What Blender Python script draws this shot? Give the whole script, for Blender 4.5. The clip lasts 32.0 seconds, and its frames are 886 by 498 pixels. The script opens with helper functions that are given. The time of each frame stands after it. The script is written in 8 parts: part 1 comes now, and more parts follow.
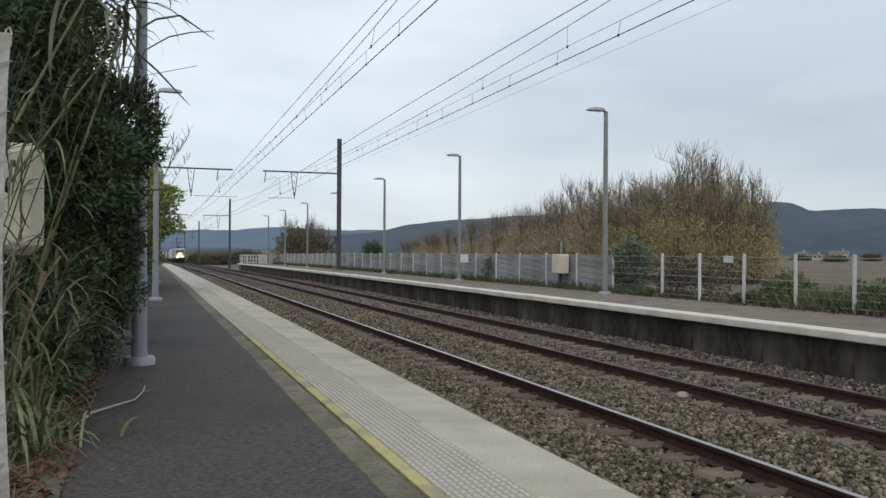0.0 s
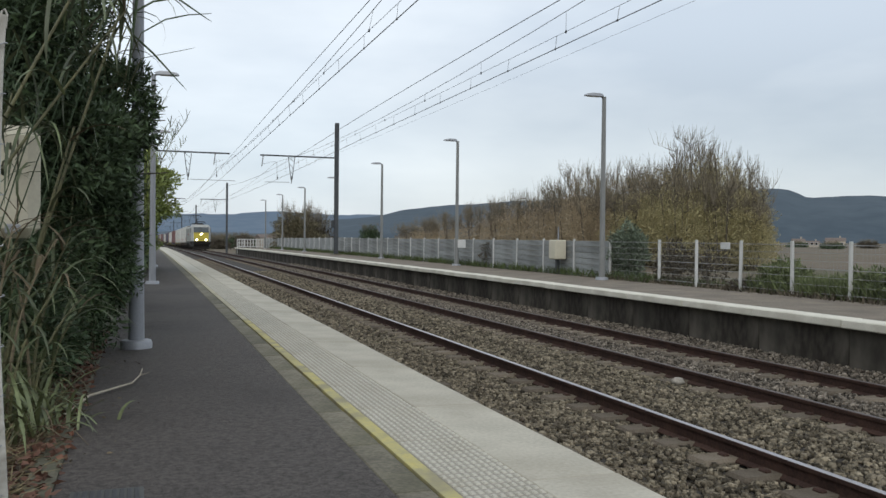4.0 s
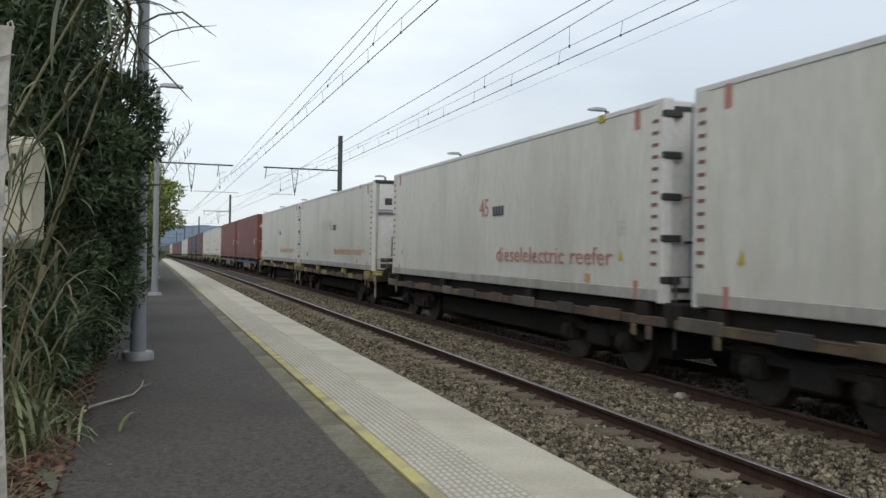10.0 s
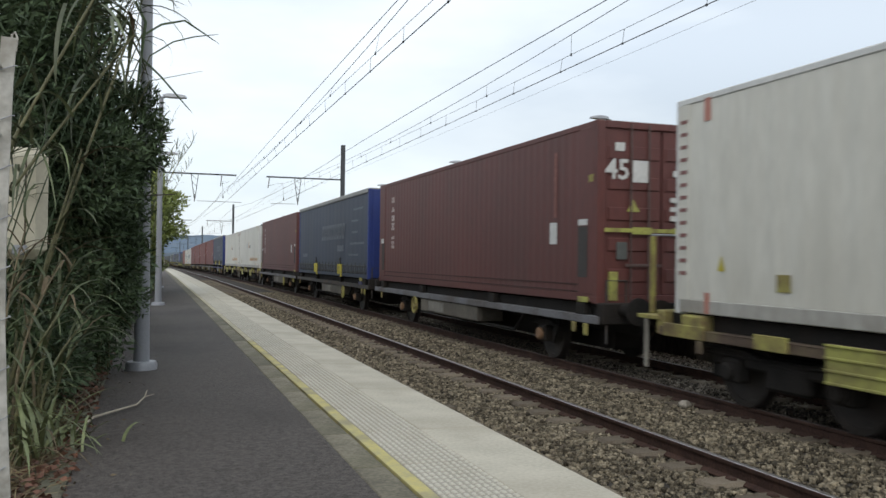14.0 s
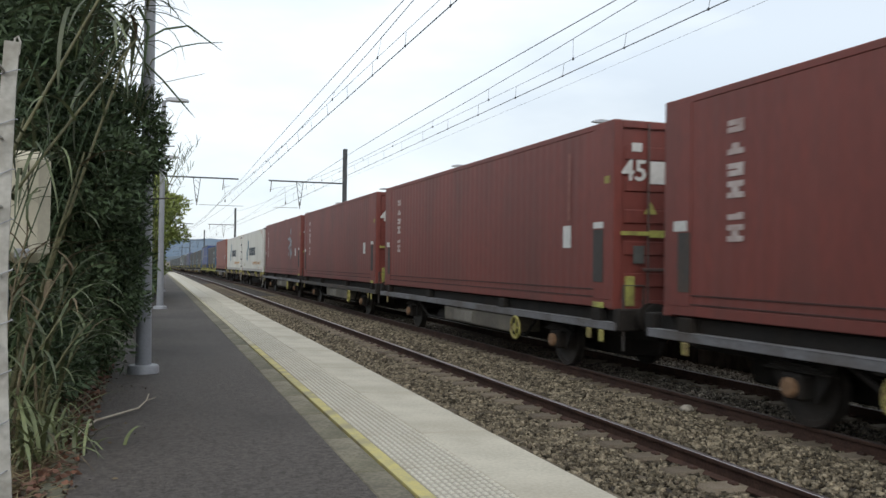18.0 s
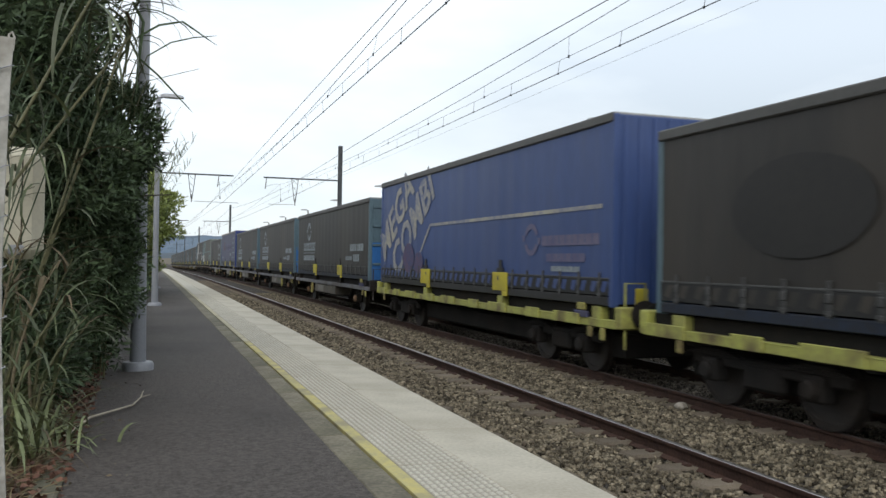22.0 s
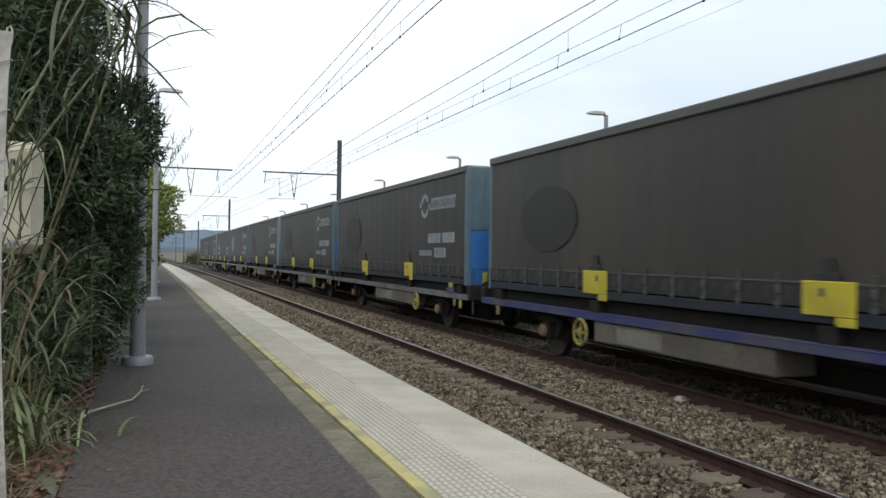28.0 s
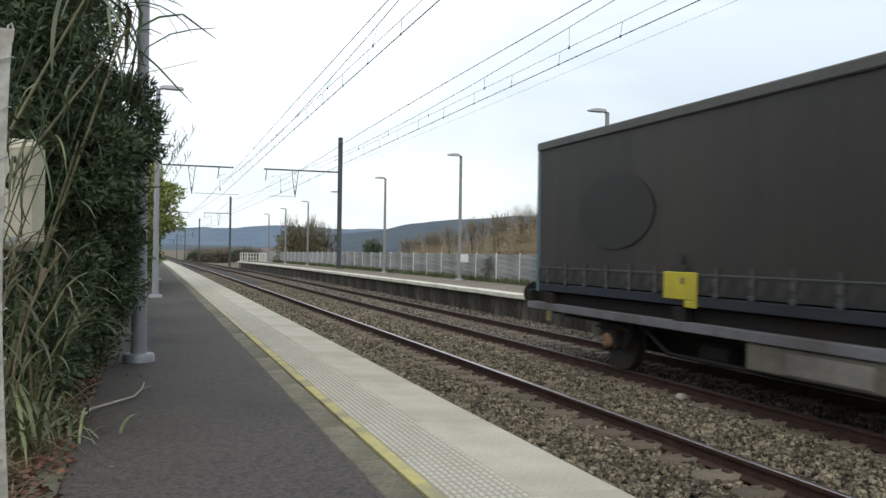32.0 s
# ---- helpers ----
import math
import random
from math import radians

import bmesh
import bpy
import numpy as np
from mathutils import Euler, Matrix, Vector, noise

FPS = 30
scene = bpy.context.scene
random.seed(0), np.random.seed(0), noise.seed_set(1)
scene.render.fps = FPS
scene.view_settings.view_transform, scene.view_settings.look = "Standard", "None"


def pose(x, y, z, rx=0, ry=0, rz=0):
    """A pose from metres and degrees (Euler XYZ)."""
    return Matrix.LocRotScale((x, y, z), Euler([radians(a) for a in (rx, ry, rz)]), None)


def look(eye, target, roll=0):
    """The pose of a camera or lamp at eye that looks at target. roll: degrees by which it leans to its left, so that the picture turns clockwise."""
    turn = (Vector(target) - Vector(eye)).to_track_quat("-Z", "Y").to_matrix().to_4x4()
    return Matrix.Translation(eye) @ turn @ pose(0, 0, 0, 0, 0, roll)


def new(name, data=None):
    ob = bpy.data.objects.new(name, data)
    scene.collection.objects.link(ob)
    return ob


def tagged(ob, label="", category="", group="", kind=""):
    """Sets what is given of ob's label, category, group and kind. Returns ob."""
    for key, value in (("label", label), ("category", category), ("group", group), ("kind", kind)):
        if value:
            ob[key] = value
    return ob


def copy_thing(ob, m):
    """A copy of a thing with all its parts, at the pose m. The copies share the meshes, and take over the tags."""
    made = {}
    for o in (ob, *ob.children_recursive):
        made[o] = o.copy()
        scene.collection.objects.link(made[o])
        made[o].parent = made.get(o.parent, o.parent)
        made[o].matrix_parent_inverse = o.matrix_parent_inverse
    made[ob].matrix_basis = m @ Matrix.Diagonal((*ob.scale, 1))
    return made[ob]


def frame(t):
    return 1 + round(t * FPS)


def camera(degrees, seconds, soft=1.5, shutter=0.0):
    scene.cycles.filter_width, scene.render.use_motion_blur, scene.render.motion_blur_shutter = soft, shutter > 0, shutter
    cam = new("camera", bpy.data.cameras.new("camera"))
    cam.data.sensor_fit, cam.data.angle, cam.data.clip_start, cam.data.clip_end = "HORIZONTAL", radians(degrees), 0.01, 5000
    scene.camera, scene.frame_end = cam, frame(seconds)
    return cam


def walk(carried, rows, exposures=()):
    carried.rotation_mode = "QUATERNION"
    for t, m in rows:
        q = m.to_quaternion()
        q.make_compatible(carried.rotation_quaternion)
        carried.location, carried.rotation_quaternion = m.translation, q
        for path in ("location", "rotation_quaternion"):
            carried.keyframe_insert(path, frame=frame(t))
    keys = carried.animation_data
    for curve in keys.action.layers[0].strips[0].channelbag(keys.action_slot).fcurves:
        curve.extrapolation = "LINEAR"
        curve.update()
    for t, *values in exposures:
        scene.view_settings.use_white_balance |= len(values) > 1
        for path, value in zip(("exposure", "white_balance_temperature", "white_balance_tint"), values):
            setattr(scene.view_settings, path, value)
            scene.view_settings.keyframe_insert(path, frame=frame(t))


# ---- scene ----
cam = camera(55.2, 32.0, soft=1.5, shutter=0.11)
EYE = (0.0, 0.0, 1.812)
walk(cam, [
    (0, pose(*EYE, 90.189, -0.359, -19.156)), (0.5, pose(*EYE, 89.721, -0.096, -19.254)),
    (1, pose(*EYE, 89.805, -0.096, -19.366)), (1.5, pose(*EYE, 89.727, -0.182, -19.416)),
    (2, pose(*EYE, 89.578, -0.256, -19.251)), (2.5, pose(*EYE, 89.420, -0.082, -19.385)),
    (3, pose(*EYE, 89.270, -0.318, -19.423)), (3.5, pose(*EYE, 89.170, -0.425, -19.383)),
    (5.5, pose(*EYE, 89.341, -1.651, -19.143)), (6, pose(*EYE, 89.413, -1.773, -19.045)),
    (6.5, pose(*EYE, 89.489, -1.699, -18.967)), (7, pose(*EYE, 89.570, -1.553, -18.993)),
    (7.5, pose(*EYE, 89.730, -1.494, -19.070)), (8, pose(*EYE, 89.885, -1.366, -19.133)),
    (8.5, pose(*EYE, 89.877, -1.260, -19.078)), (9, pose(*EYE, 89.850, -1.171, -18.962)),
    (9.5, pose(*EYE, 90.097, -1.252, -18.955)), (10, pose(*EYE, 90.071, -0.989, -19.171)),
    (10.5, pose(*EYE, 89.914, -0.872, -19.037)), (11, pose(*EYE, 89.630, -0.883, -19.204)),
    (11.5, pose(*EYE, 89.785, -0.980, -19.307)), (12, pose(*EYE, 89.962, -1.022, -19.306)),
    (12.5, pose(*EYE, 90.057, -0.926, -19.189)), (13, pose(*EYE, 90.214, -0.885, -18.938)),
    (13.5, pose(*EYE, 90.450, -0.698, -18.717)), (14, pose(*EYE, 90.653, -0.731, -18.966)),
    (14.5, pose(*EYE, 90.848, -0.661, -18.984)), (16.5, pose(*EYE, 90.803, -0.977, -18.572)),
    (17, pose(*EYE, 90.839, -0.854, -18.701)), (17.5, pose(*EYE, 90.895, -0.737, -18.726)),
    (18, pose(*EYE, 90.914, -0.785, -18.842)), (18.5, pose(*EYE, 90.938, -0.774, -18.854)),
    (19, pose(*EYE, 90.881, -0.869, -18.903)), (19.5, pose(*EYE, 90.583, -0.841, -18.850)),
    (20, pose(*EYE, 90.384, -0.683, -18.828)), (20.5, pose(*EYE, 90.400, -0.662, -18.828)),
    (21, pose(*EYE, 90.611, -0.746, -18.992)), (21.5, pose(*EYE, 90.773, -0.867, -19.044)),
    (22, pose(*EYE, 90.736, -0.901, -19.167)), (22.5, pose(*EYE, 90.860, -0.826, -19.362)),
    (23, pose(*EYE, 90.742, -0.893, -19.338)), (23.5, pose(*EYE, 90.603, -0.948, -19.333)),
    (24, pose(*EYE, 90.299, -0.818, -19.324)), (24.5, pose(*EYE, 90.201, -0.765, -19.282)),
    (25, pose(*EYE, 90.246, -0.816, -19.342)), (25.5, pose(*EYE, 90.311, -0.917, -19.212)),
    (27.5, pose(*EYE, 90.298, -1.069, -19.124)), (28, pose(*EYE, 90.343, -0.840, -19.211)),
    (28.5, pose(*EYE, 90.355, -0.869, -19.294)), (29, pose(*EYE, 90.226, -0.828, -19.246)),
    (29.5, pose(*EYE, 90.199, -0.956, -19.172)), (30, pose(*EYE, 90.159, -1.049, -19.033)),
    (30.5, pose(*EYE, 90.182, -1.045, -19.165)), (31, pose(*EYE, 90.211, -0.974, -19.310)),
    (31.5, pose(*EYE, 90.240, -0.867, -19.281)), (32, pose(*EYE, 90.164, -0.846, -19.144)),
], exposures=[(0, 0.04, 6600, 10), (6, 0.12, 6600, 10), (8.5, 0.1, 6600, 10), (9, 0.14, 6760, 10), (10, 0.22, 6760, 10), (11, 0.16, 6760, 10), (12, 0.36, 6760, 10), (13, 0.5, 6760, 10), (14, 0.34, 6700, 10), (17, 0.22, 6700, 10), (18, 0.4, 6760, 10), (19, 0.44, 6760, 10), (20, 0.48, 6760, 10), (21, 0.26, 6700, 11), (22, 0.40, 6760, 10), (24, 0.47, 6760, 10), (25, 0.49, 6760, 10), (28, 0.50, 6760, 10), (30, 0.50, 6760, 10), (31, 0.53, 6760, 10), (32, 0.47, 6760, 10)])

# ---- light: a bright overcast sky with a greyer cloud bank to the east, a weak wide sun high behind the clouds ----
world = bpy.data.worlds.new("overcast_sky")
scene.world = world
world.use_nodes = True
wn, wl = world.node_tree.nodes, world.node_tree.links
wn.clear()
w_out = wn.new("ShaderNodeOutputWorld")
w_bg = wn.new("ShaderNodeBackground")
w_bg2 = wn.new("ShaderNodeBackground")
w_add = wn.new("ShaderNodeAddShader")
sky = wn.new("ShaderNodeTexSky")
sky.sky_type = "NISHITA"
sky.sun_disc = False
sky.sun_elevation, sky.sun_rotation = radians(38), radians(200)
w_bg.inputs["Strength"].default_value = 0.02
wl.new(sky.outputs[0], w_bg.inputs["Color"])
w_co = wn.new("ShaderNodeTexCoord")
w_map = wn.new("ShaderNodeMapping")
w_map.inputs["Scale"].default_value = (1.0, 1.0, 3.2)
w_no = wn.new("ShaderNodeTexNoise")
w_no.inputs["Scale"].default_value = 2.2
w_no.inputs["Detail"].default_value = 5.0
w_no.inputs["Roughness"].default_value = 0.5
w_ramp = wn.new("ShaderNodeValToRGB")
w_ramp.color_ramp.elements[0].position, w_ramp.color_ramp.elements[0].color = 0.36, (0.58, 0.655, 0.74, 1)
w_ramp.color_ramp.elements[1].position, w_ramp.color_ramp.elements[1].color = 0.66, (0.82, 0.885, 0.945, 1)
wl.new(w_co.outputs["Generated"], w_map.inputs["Vector"])
wl.new(w_map.outputs[0], w_no.inputs["Vector"])
wl.new(w_no.outputs[0], w_ramp.inputs[0])
w_dot = wn.new("ShaderNodeVectorMath")
w_dot.operation = "DOT_PRODUCT"
w_dot.inputs[1].default_value = Vector((0.60, 0.78, 0.17)).normalized()
wl.new(w_co.outputs["Generated"], w_dot.inputs[0])
w_bank = wn.new("ShaderNodeMapRange")
w_bank.interpolation_type = "SMOOTHSTEP"
w_bank.inputs["From Min"].default_value, w_bank.inputs["From Max"].default_value = 0.87, 1.0
w_bank.inputs["To Min"].default_value, w_bank.inputs["To Max"].default_value = 1.0, 0.80
wl.new(w_dot.outputs["Value"], w_bank.inputs["Value"])
w_sep = wn.new("ShaderNodeSeparateXYZ")
wl.new(w_co.outputs["Generated"], w_sep.inputs[0])
w_high = wn.new("ShaderNodeMapRange")
w_high.interpolation_type = "SMOOTHSTEP"
w_high.inputs["From Min"].default_value, w_high.inputs["From Max"].default_value = 0.13, 0.26
wl.new(w_sep.outputs["Z"], w_high.inputs["Value"])
w_lift = wn.new("ShaderNodeMix")
w_lift.inputs["B"].default_value = 1.0
wl.new(w_high.outputs[0], w_lift.inputs["Factor"])
wl.new(w_bank.outputs[0], w_lift.inputs["A"])
w_mul = wn.new("ShaderNodeVectorMath")
w_mul.operation = "SCALE"
wl.new(w_ramp.outputs[0], w_mul.inputs[0])
wl.new(w_lift.outputs["Result"], w_mul.inputs["Scale"])
wl.new(w_mul.outputs[0], w_bg2.inputs["Color"])
w_bg2.inputs["Strength"].default_value = 0.92
wl.new(w_bg.outputs[0], w_add.inputs[0])
wl.new(w_bg2.outputs[0], w_add.inputs[1])
wl.new(w_add.outputs[0], w_out.inputs["Surface"])

sun = new("sun", bpy.data.lights.new("sun", "SUN"))
sun.data.energy, sun.data.angle, sun.data.color = 0.7, radians(30), (1.0, 0.97, 0.92)
sun.matrix_world = look((-30, -80, 70), (0, 0, 0))

# ---- mesh and material helpers ----
FAR_TRACK, NEAR_TRACK, NEAR_WIRE, GAUGE = 7.97, 4.22, 4.11, 0.83
SPEED = 26.3
DIP = -6.745e-5


def fall(y):
    """The slight fall of the line away from the station."""
    if y <= 0:
        return 0.0
    if y <= 160:
        return DIP * y * y / 2
    u = min(y, 480) - 160
    return DIP * 160 * 160 / 2 + DIP * 160 * u * (1 - u / 640)


def lie(x, y):
    """The lie of the land: the fall of the line, levelling out in the fields to the east."""
    return fall(y) * (1 - 0.72 * min(1, max(0, (x - 60) / 120)))


class Build:
    """Collects vertices and faces of one mesh."""

    def __init__(self):
        self.v, self.f, self.k, self.slot = [], [], [], 0

    def add(self, verts, faces):
        n = len(self.v)
        self.v.extend(tuple(p) for p in verts)
        self.f.extend(tuple(i + n for i in q) for q in faces)
        self.k.extend([self.slot] * len(faces))
        return self

    def box(self, x0, y0, z0, x1, y1, z1, m=None):
        p = [(x, y, z) for z in (z0, z1) for y in (y0, y1) for x in (x0, x1)]
        if m:
            p = [m @ Vector(q) for q in p]
        return self.add(p, [(0, 2, 3, 1), (4, 5, 7, 6), (0, 1, 5, 4), (2, 6, 7, 3), (0, 4, 6, 2), (1, 3, 7, 5)])

    def rbox(self, x0, y0, z0, x1, y1, z1, r=0.02, m=None):
        """A box with chamfered edges."""
        r = min(r, (x1 - x0) / 2.01, (y1 - y0) / 2.01, (z1 - z0) / 2.01)
        lo, hi = (x0, y0, z0), (x1, y1, z1)
        idx, p = {}, []
        for sx in (0, 1):
            for sy in (0, 1):
                for sz in (0, 1):
                    s = (sx, sy, sz)
                    for a in range(3):
                        q = []
                        for b in range(3):
                            c = hi[b] if s[b] else lo[b]
                            q.append(c if b == a else c + (-r if s[b] else r))
                        idx[s, a] = len(p)
                        p.append(m @ Vector(q) if m else q)
        f = []
        for a in range(3):
            b, c = (a + 1) % 3, (a + 2) % 3
            for e in (0, 1):
                def key(u, w):
                    s = [0, 0, 0]
                    s[a], s[b], s[c] = e, u, w
                    return idx[tuple(s), a]
                q = (key(0, 0), key(1, 0), key(1, 1), key(0, 1))
                f.append(q if e else q[::-1])
            for u in (0, 1):
                for w in (0, 1):
                    s0, s1 = [0, 0, 0], [0, 0, 0]
                    s0[b], s0[c], s1[b], s1[c], s1[a] = u, w, u, w, 1
                    s0, s1 = tuple(s0), tuple(s1)
                    q = (idx[s0, b], idx[s1, b], idx[s1, c], idx[s0, c])
                    f.append(q if u == w else q[::-1])
        for s in ((x, y, z) for x in (0, 1) for y in (0, 1) for z in (0, 1)):
            q = (idx[s, 0], idx[s, 1], idx[s, 2])
            f.append(q if sum(s) % 2 else q[::-1])
        return self.add(p, f)

    def tube(self, pts, r, n=8, r1=None, caps=True):
        """A round bar along points, from radius r to r1."""
        pts = [Vector(q) for q in pts]
        r1 = r if r1 is None else r1
        ring, last = [], None
        for i, q in enumerate(pts):
            d = (pts[min(i + 1, len(pts) - 1)] - pts[max(i - 1, 0)]).normalized()
            a = d.orthogonal().normalized() if last is None else (last - d * last.dot(d)).normalized()
            last, b = a, d.cross(a)
            k = r + (r1 - r) * i / max(1, len(pts) - 1)
            ring += [q + (a * math.cos(2 * math.pi * j / n) + b * math.sin(2 * math.pi * j / n)) * k for j in range(n)]
        f = [(i * n + j, i * n + (j + 1) % n, (i + 1) * n + (j + 1) % n, (i + 1) * n + j) for i in range(len(pts) - 1) for j in range(n)]
        if caps:
            f += [tuple(range(n))[::-1], tuple(range((len(pts) - 1) * n, len(pts) * n))]
        return self.add(ring, f)

    def lathe(self, profile, axis_p, axis_d, n=20):
        """Turns (radius, along) pairs about an axis."""
        d = Vector(axis_d).normalized()
        a = d.orthogonal().normalized()
        b, o = d.cross(a), Vector(axis_p)
        p = [o + d * h + (a * math.cos(2 * math.pi * j / n) + b * math.sin(2 * math.pi * j / n)) * r for r, h in profile for j in range(n)]
        f = [(i * n + j, i * n + (j + 1) % n, (i + 1) * n + (j + 1) % n, (i + 1) * n + j) for i in range(len(profile) - 1) for j in range(n)]
        f += [tuple(range(n))[::-1], tuple(range((len(profile) - 1) * n, len(profile) * n))]
        return self.add(p, f)

    def sweep(self, section, y0, y1, step=None, z=0.0, closed=True):
        """A section of (x, z) drawn along the line, following its fall."""
        ys = [y0, y1] if not step else list(np.linspace(y0, y1, max(2, int((y1 - y0) / step) + 1)))
        n = len(section)
        p = [(x, y, zz + z + (fall(y) if step else 0)) for y in ys for x, zz in section]
        m = n if closed else n - 1
        f = [(i * n + j, (i + 1) * n + j, (i + 1) * n + (j + 1) % n, i * n + (j + 1) % n) for i in range(len(ys) - 1) for j in range(m)]
        if closed:
            f += [tuple(range(n)), tuple(range((len(ys) - 1) * n, len(ys) * n))[::-1]]
        return self.add(p, f)

    def mesh(self, name, mats, smooth=False):
        me = bpy.data.meshes.new(name)
        me.from_pydata(self.v, [], self.f)
        for m in (mats if isinstance(mats, (list, tuple)) else [mats]):
            me.materials.append(m)
        if any(self.k):
            me.polygons.foreach_set("material_index", self.k)
        if smooth:
            me.polygons.foreach_set("use_smooth", [True] * len(me.polygons))
            me.set_sharp_from_angle(angle=radians(40))
        me.update()
        return me


def thing(name, label, category, m=None, group="", kind=""):
    ob = new(name)
    ob.empty_display_size = 0.2
    if m:
        ob.matrix_basis = m
    return tagged(ob, label, category, group, kind)


def part(name, b, mats, parent=None, label="", smooth=False):
    """Links a Build (or a mesh) as one mesh object under a thing or a part."""
    ob = new(name, b.mesh(name, mats, smooth) if isinstance(b, Build) else b)
    ob.parent = parent
    return tagged(ob, label)


def solo(name, b, mats, label, category, m=None, group="", kind="", smooth=False):
    ob = new(name, b.mesh(name, mats, smooth) if isinstance(b, Build) else b)
    if m:
        ob.matrix_basis = m
    return tagged(ob, label, category, group, kind)


# ---- materials ----
def mat(name, c0, c1=None, rough=0.7, metal=0.0, scale=6.0, fine=60.0, bump=0.15, spread=0.5, streak=None, rand=0.0, dirt=None, dirt_amount=0.5, dirt_scale=1.2, coord="Object", island=0.0, spec=0.5):
    """A surface of two colours mixed by coarse and fine noise, with relief; streak stretches the noise, dirt adds stains."""
    m = bpy.data.materials.new(name)
    m.use_nodes = True
    n, l = m.node_tree.nodes, m.node_tree.links
    b = n["Principled BSDF"]
    c1 = c1 or tuple(min(1, c * 0.72) for c in c0)
    co = n.new("ShaderNodeTexCoord")
    vec = co.outputs[coord]
    if streak:
        mp = n.new("ShaderNodeMapping")
        mp.inputs["Scale"].default_value = streak
        l.new(vec, mp.inputs["Vector"])
        vec = mp.outputs[0]
    n1, n2 = n.new("ShaderNodeTexNoise"), n.new("ShaderNodeTexNoise")
    n1.inputs["Scale"].default_value, n2.inputs["Scale"].default_value = scale, fine
    n1.inputs["Detail"].default_value, n2.inputs["Detail"].default_value = 4, 3
    l.new(vec, n1.inputs["Vector"])
    l.new(vec, n2.inputs["Vector"])
    a = n.new("ShaderNodeMath")
    a.operation = "ADD"
    l.new(n1.outputs[0], a.inputs[0])
    l.new(n2.outputs[0], a.inputs[1])
    r = n.new("ShaderNodeMapRange")
    r.inputs["From Min"].default_value, r.inputs["From Max"].default_value = 1.0 - spread / 2, 1.0 + spread / 2
    l.new(a.outputs[0], r.inputs["Value"])
    mx = n.new("ShaderNodeMix")
    mx.data_type = "RGBA"
    mx.inputs["A"].default_value, mx.inputs["B"].default_value = (*c0, 1), (*c1, 1)
    l.new(r.outputs[0], mx.inputs["Factor"])
    col = mx.outputs["Result"]
    if dirt:
        n3 = n.new("ShaderNodeTexNoise")
        n3.inputs["Scale"].default_value, n3.inputs["Detail"].default_value = dirt_scale, 6
        l.new(vec, n3.inputs["Vector"])
        r3 = n.new("ShaderNodeMapRange")
        r3.inputs["From Min"].default_value, r3.inputs["From Max"].default_value = 0.48, 0.68
        r3.inputs["To Max"].default_value = dirt_amount
        l.new(n3.outputs[0], r3.inputs["Value"])
        m3 = n.new("ShaderNodeMix")
        m3.data_type = "RGBA"
        m3.inputs["B"].default_value = (*dirt, 1)
        l.new(r3.outputs[0], m3.inputs["Factor"])
        l.new(col, m3.inputs["A"])
        col = m3.outputs["Result"]
    for amount, node, out in ((rand, "ShaderNodeObjectInfo", "Random"), (island, "ShaderNodeNewGeometry", "Random Per Island")):
        if amount:
            oi = n.new(node)
            r4 = n.new("ShaderNodeMapRange")
            r4.inputs["To Min"].default_value, r4.inputs["To Max"].default_value = 1 - amount, 1 + amount
            l.new(oi.outputs[out], r4.inputs["Value"])
            m4 = n.new("ShaderNodeVectorMath")
            m4.operation = "SCALE"
            l.new(col, m4.inputs[0])
            l.new(r4.outputs[0], m4.inputs["Scale"])
            col = m4.outputs[0]
    l.new(col, b.inputs["Base Color"])
    b.inputs["Roughness"].default_value, b.inputs["Metallic"].default_value = rough, metal
    b.inputs["Specular IOR Level"].default_value = spec
    if bump:
        bp = n.new("ShaderNodeBump")
        bp.inputs["Strength"].default_value, bp.inputs["Distance"].default_value = bump, 0.02
        l.new(n2.outputs[0], bp.inputs["Height"])
        l.new(bp.outputs[0], b.inputs["Normal"])
    return m


def lit(name, color, strength):
    m = mat(name, color, bump=0)
    b = m.node_tree.nodes["Principled BSDF"]
    b.inputs["Emission Color"].default_value, b.inputs["Emission Strength"].default_value = (*color, 1), strength
    return m


ASPHALT = mat("asphalt", (0.104, 0.088, 0.077), (0.036, 0.030, 0.026), 0.75, scale=30, fine=120, bump=0.6, spread=0.32, dirt=(0.032, 0.027, 0.023), dirt_amount=0.75, dirt_scale=0.4, spec=0.38)
FAR_ASPHALT = mat("worn_asphalt", (0.225, 0.185, 0.138), (0.145, 0.119, 0.090), 0.95, scale=1.5, fine=22, bump=0.2, spread=0.4, dirt=(0.105, 0.088, 0.068), dirt_amount=0.5)
KERB = mat("mossy_concrete", (0.205, 0.185, 0.135), (0.115, 0.104, 0.075), 0.95, scale=4, fine=34, bump=0.4, spread=0.36, dirt=(0.10, 0.095, 0.055), dirt_amount=0.7, rand=0.2)
SLAB = mat("platform_concrete", (0.50, 0.465, 0.38), (0.40, 0.37, 0.30), 0.88, scale=2.2, fine=38, bump=0.2, spread=0.42, dirt=(0.27, 0.235, 0.175), dirt_amount=0.5, dirt_scale=0.8, rand=0.025)
TACTILE = mat("tactile_concrete", (0.53, 0.50, 0.42), (0.43, 0.405, 0.335), 0.8, scale=2, fine=40, bump=0.15, dirt=(0.30, 0.26, 0.18), dirt_amount=0.5, rand=0.025)
# same concrete as the studs, darkened for the shade between them
TACTILE_BASE = mat("shaded_groove_concrete", (0.355, 0.333, 0.28), (0.285, 0.265, 0.22), 0.9, scale=2, fine=40, bump=0.15, dirt=(0.215, 0.19, 0.13), dirt_amount=0.5, rand=0.025)
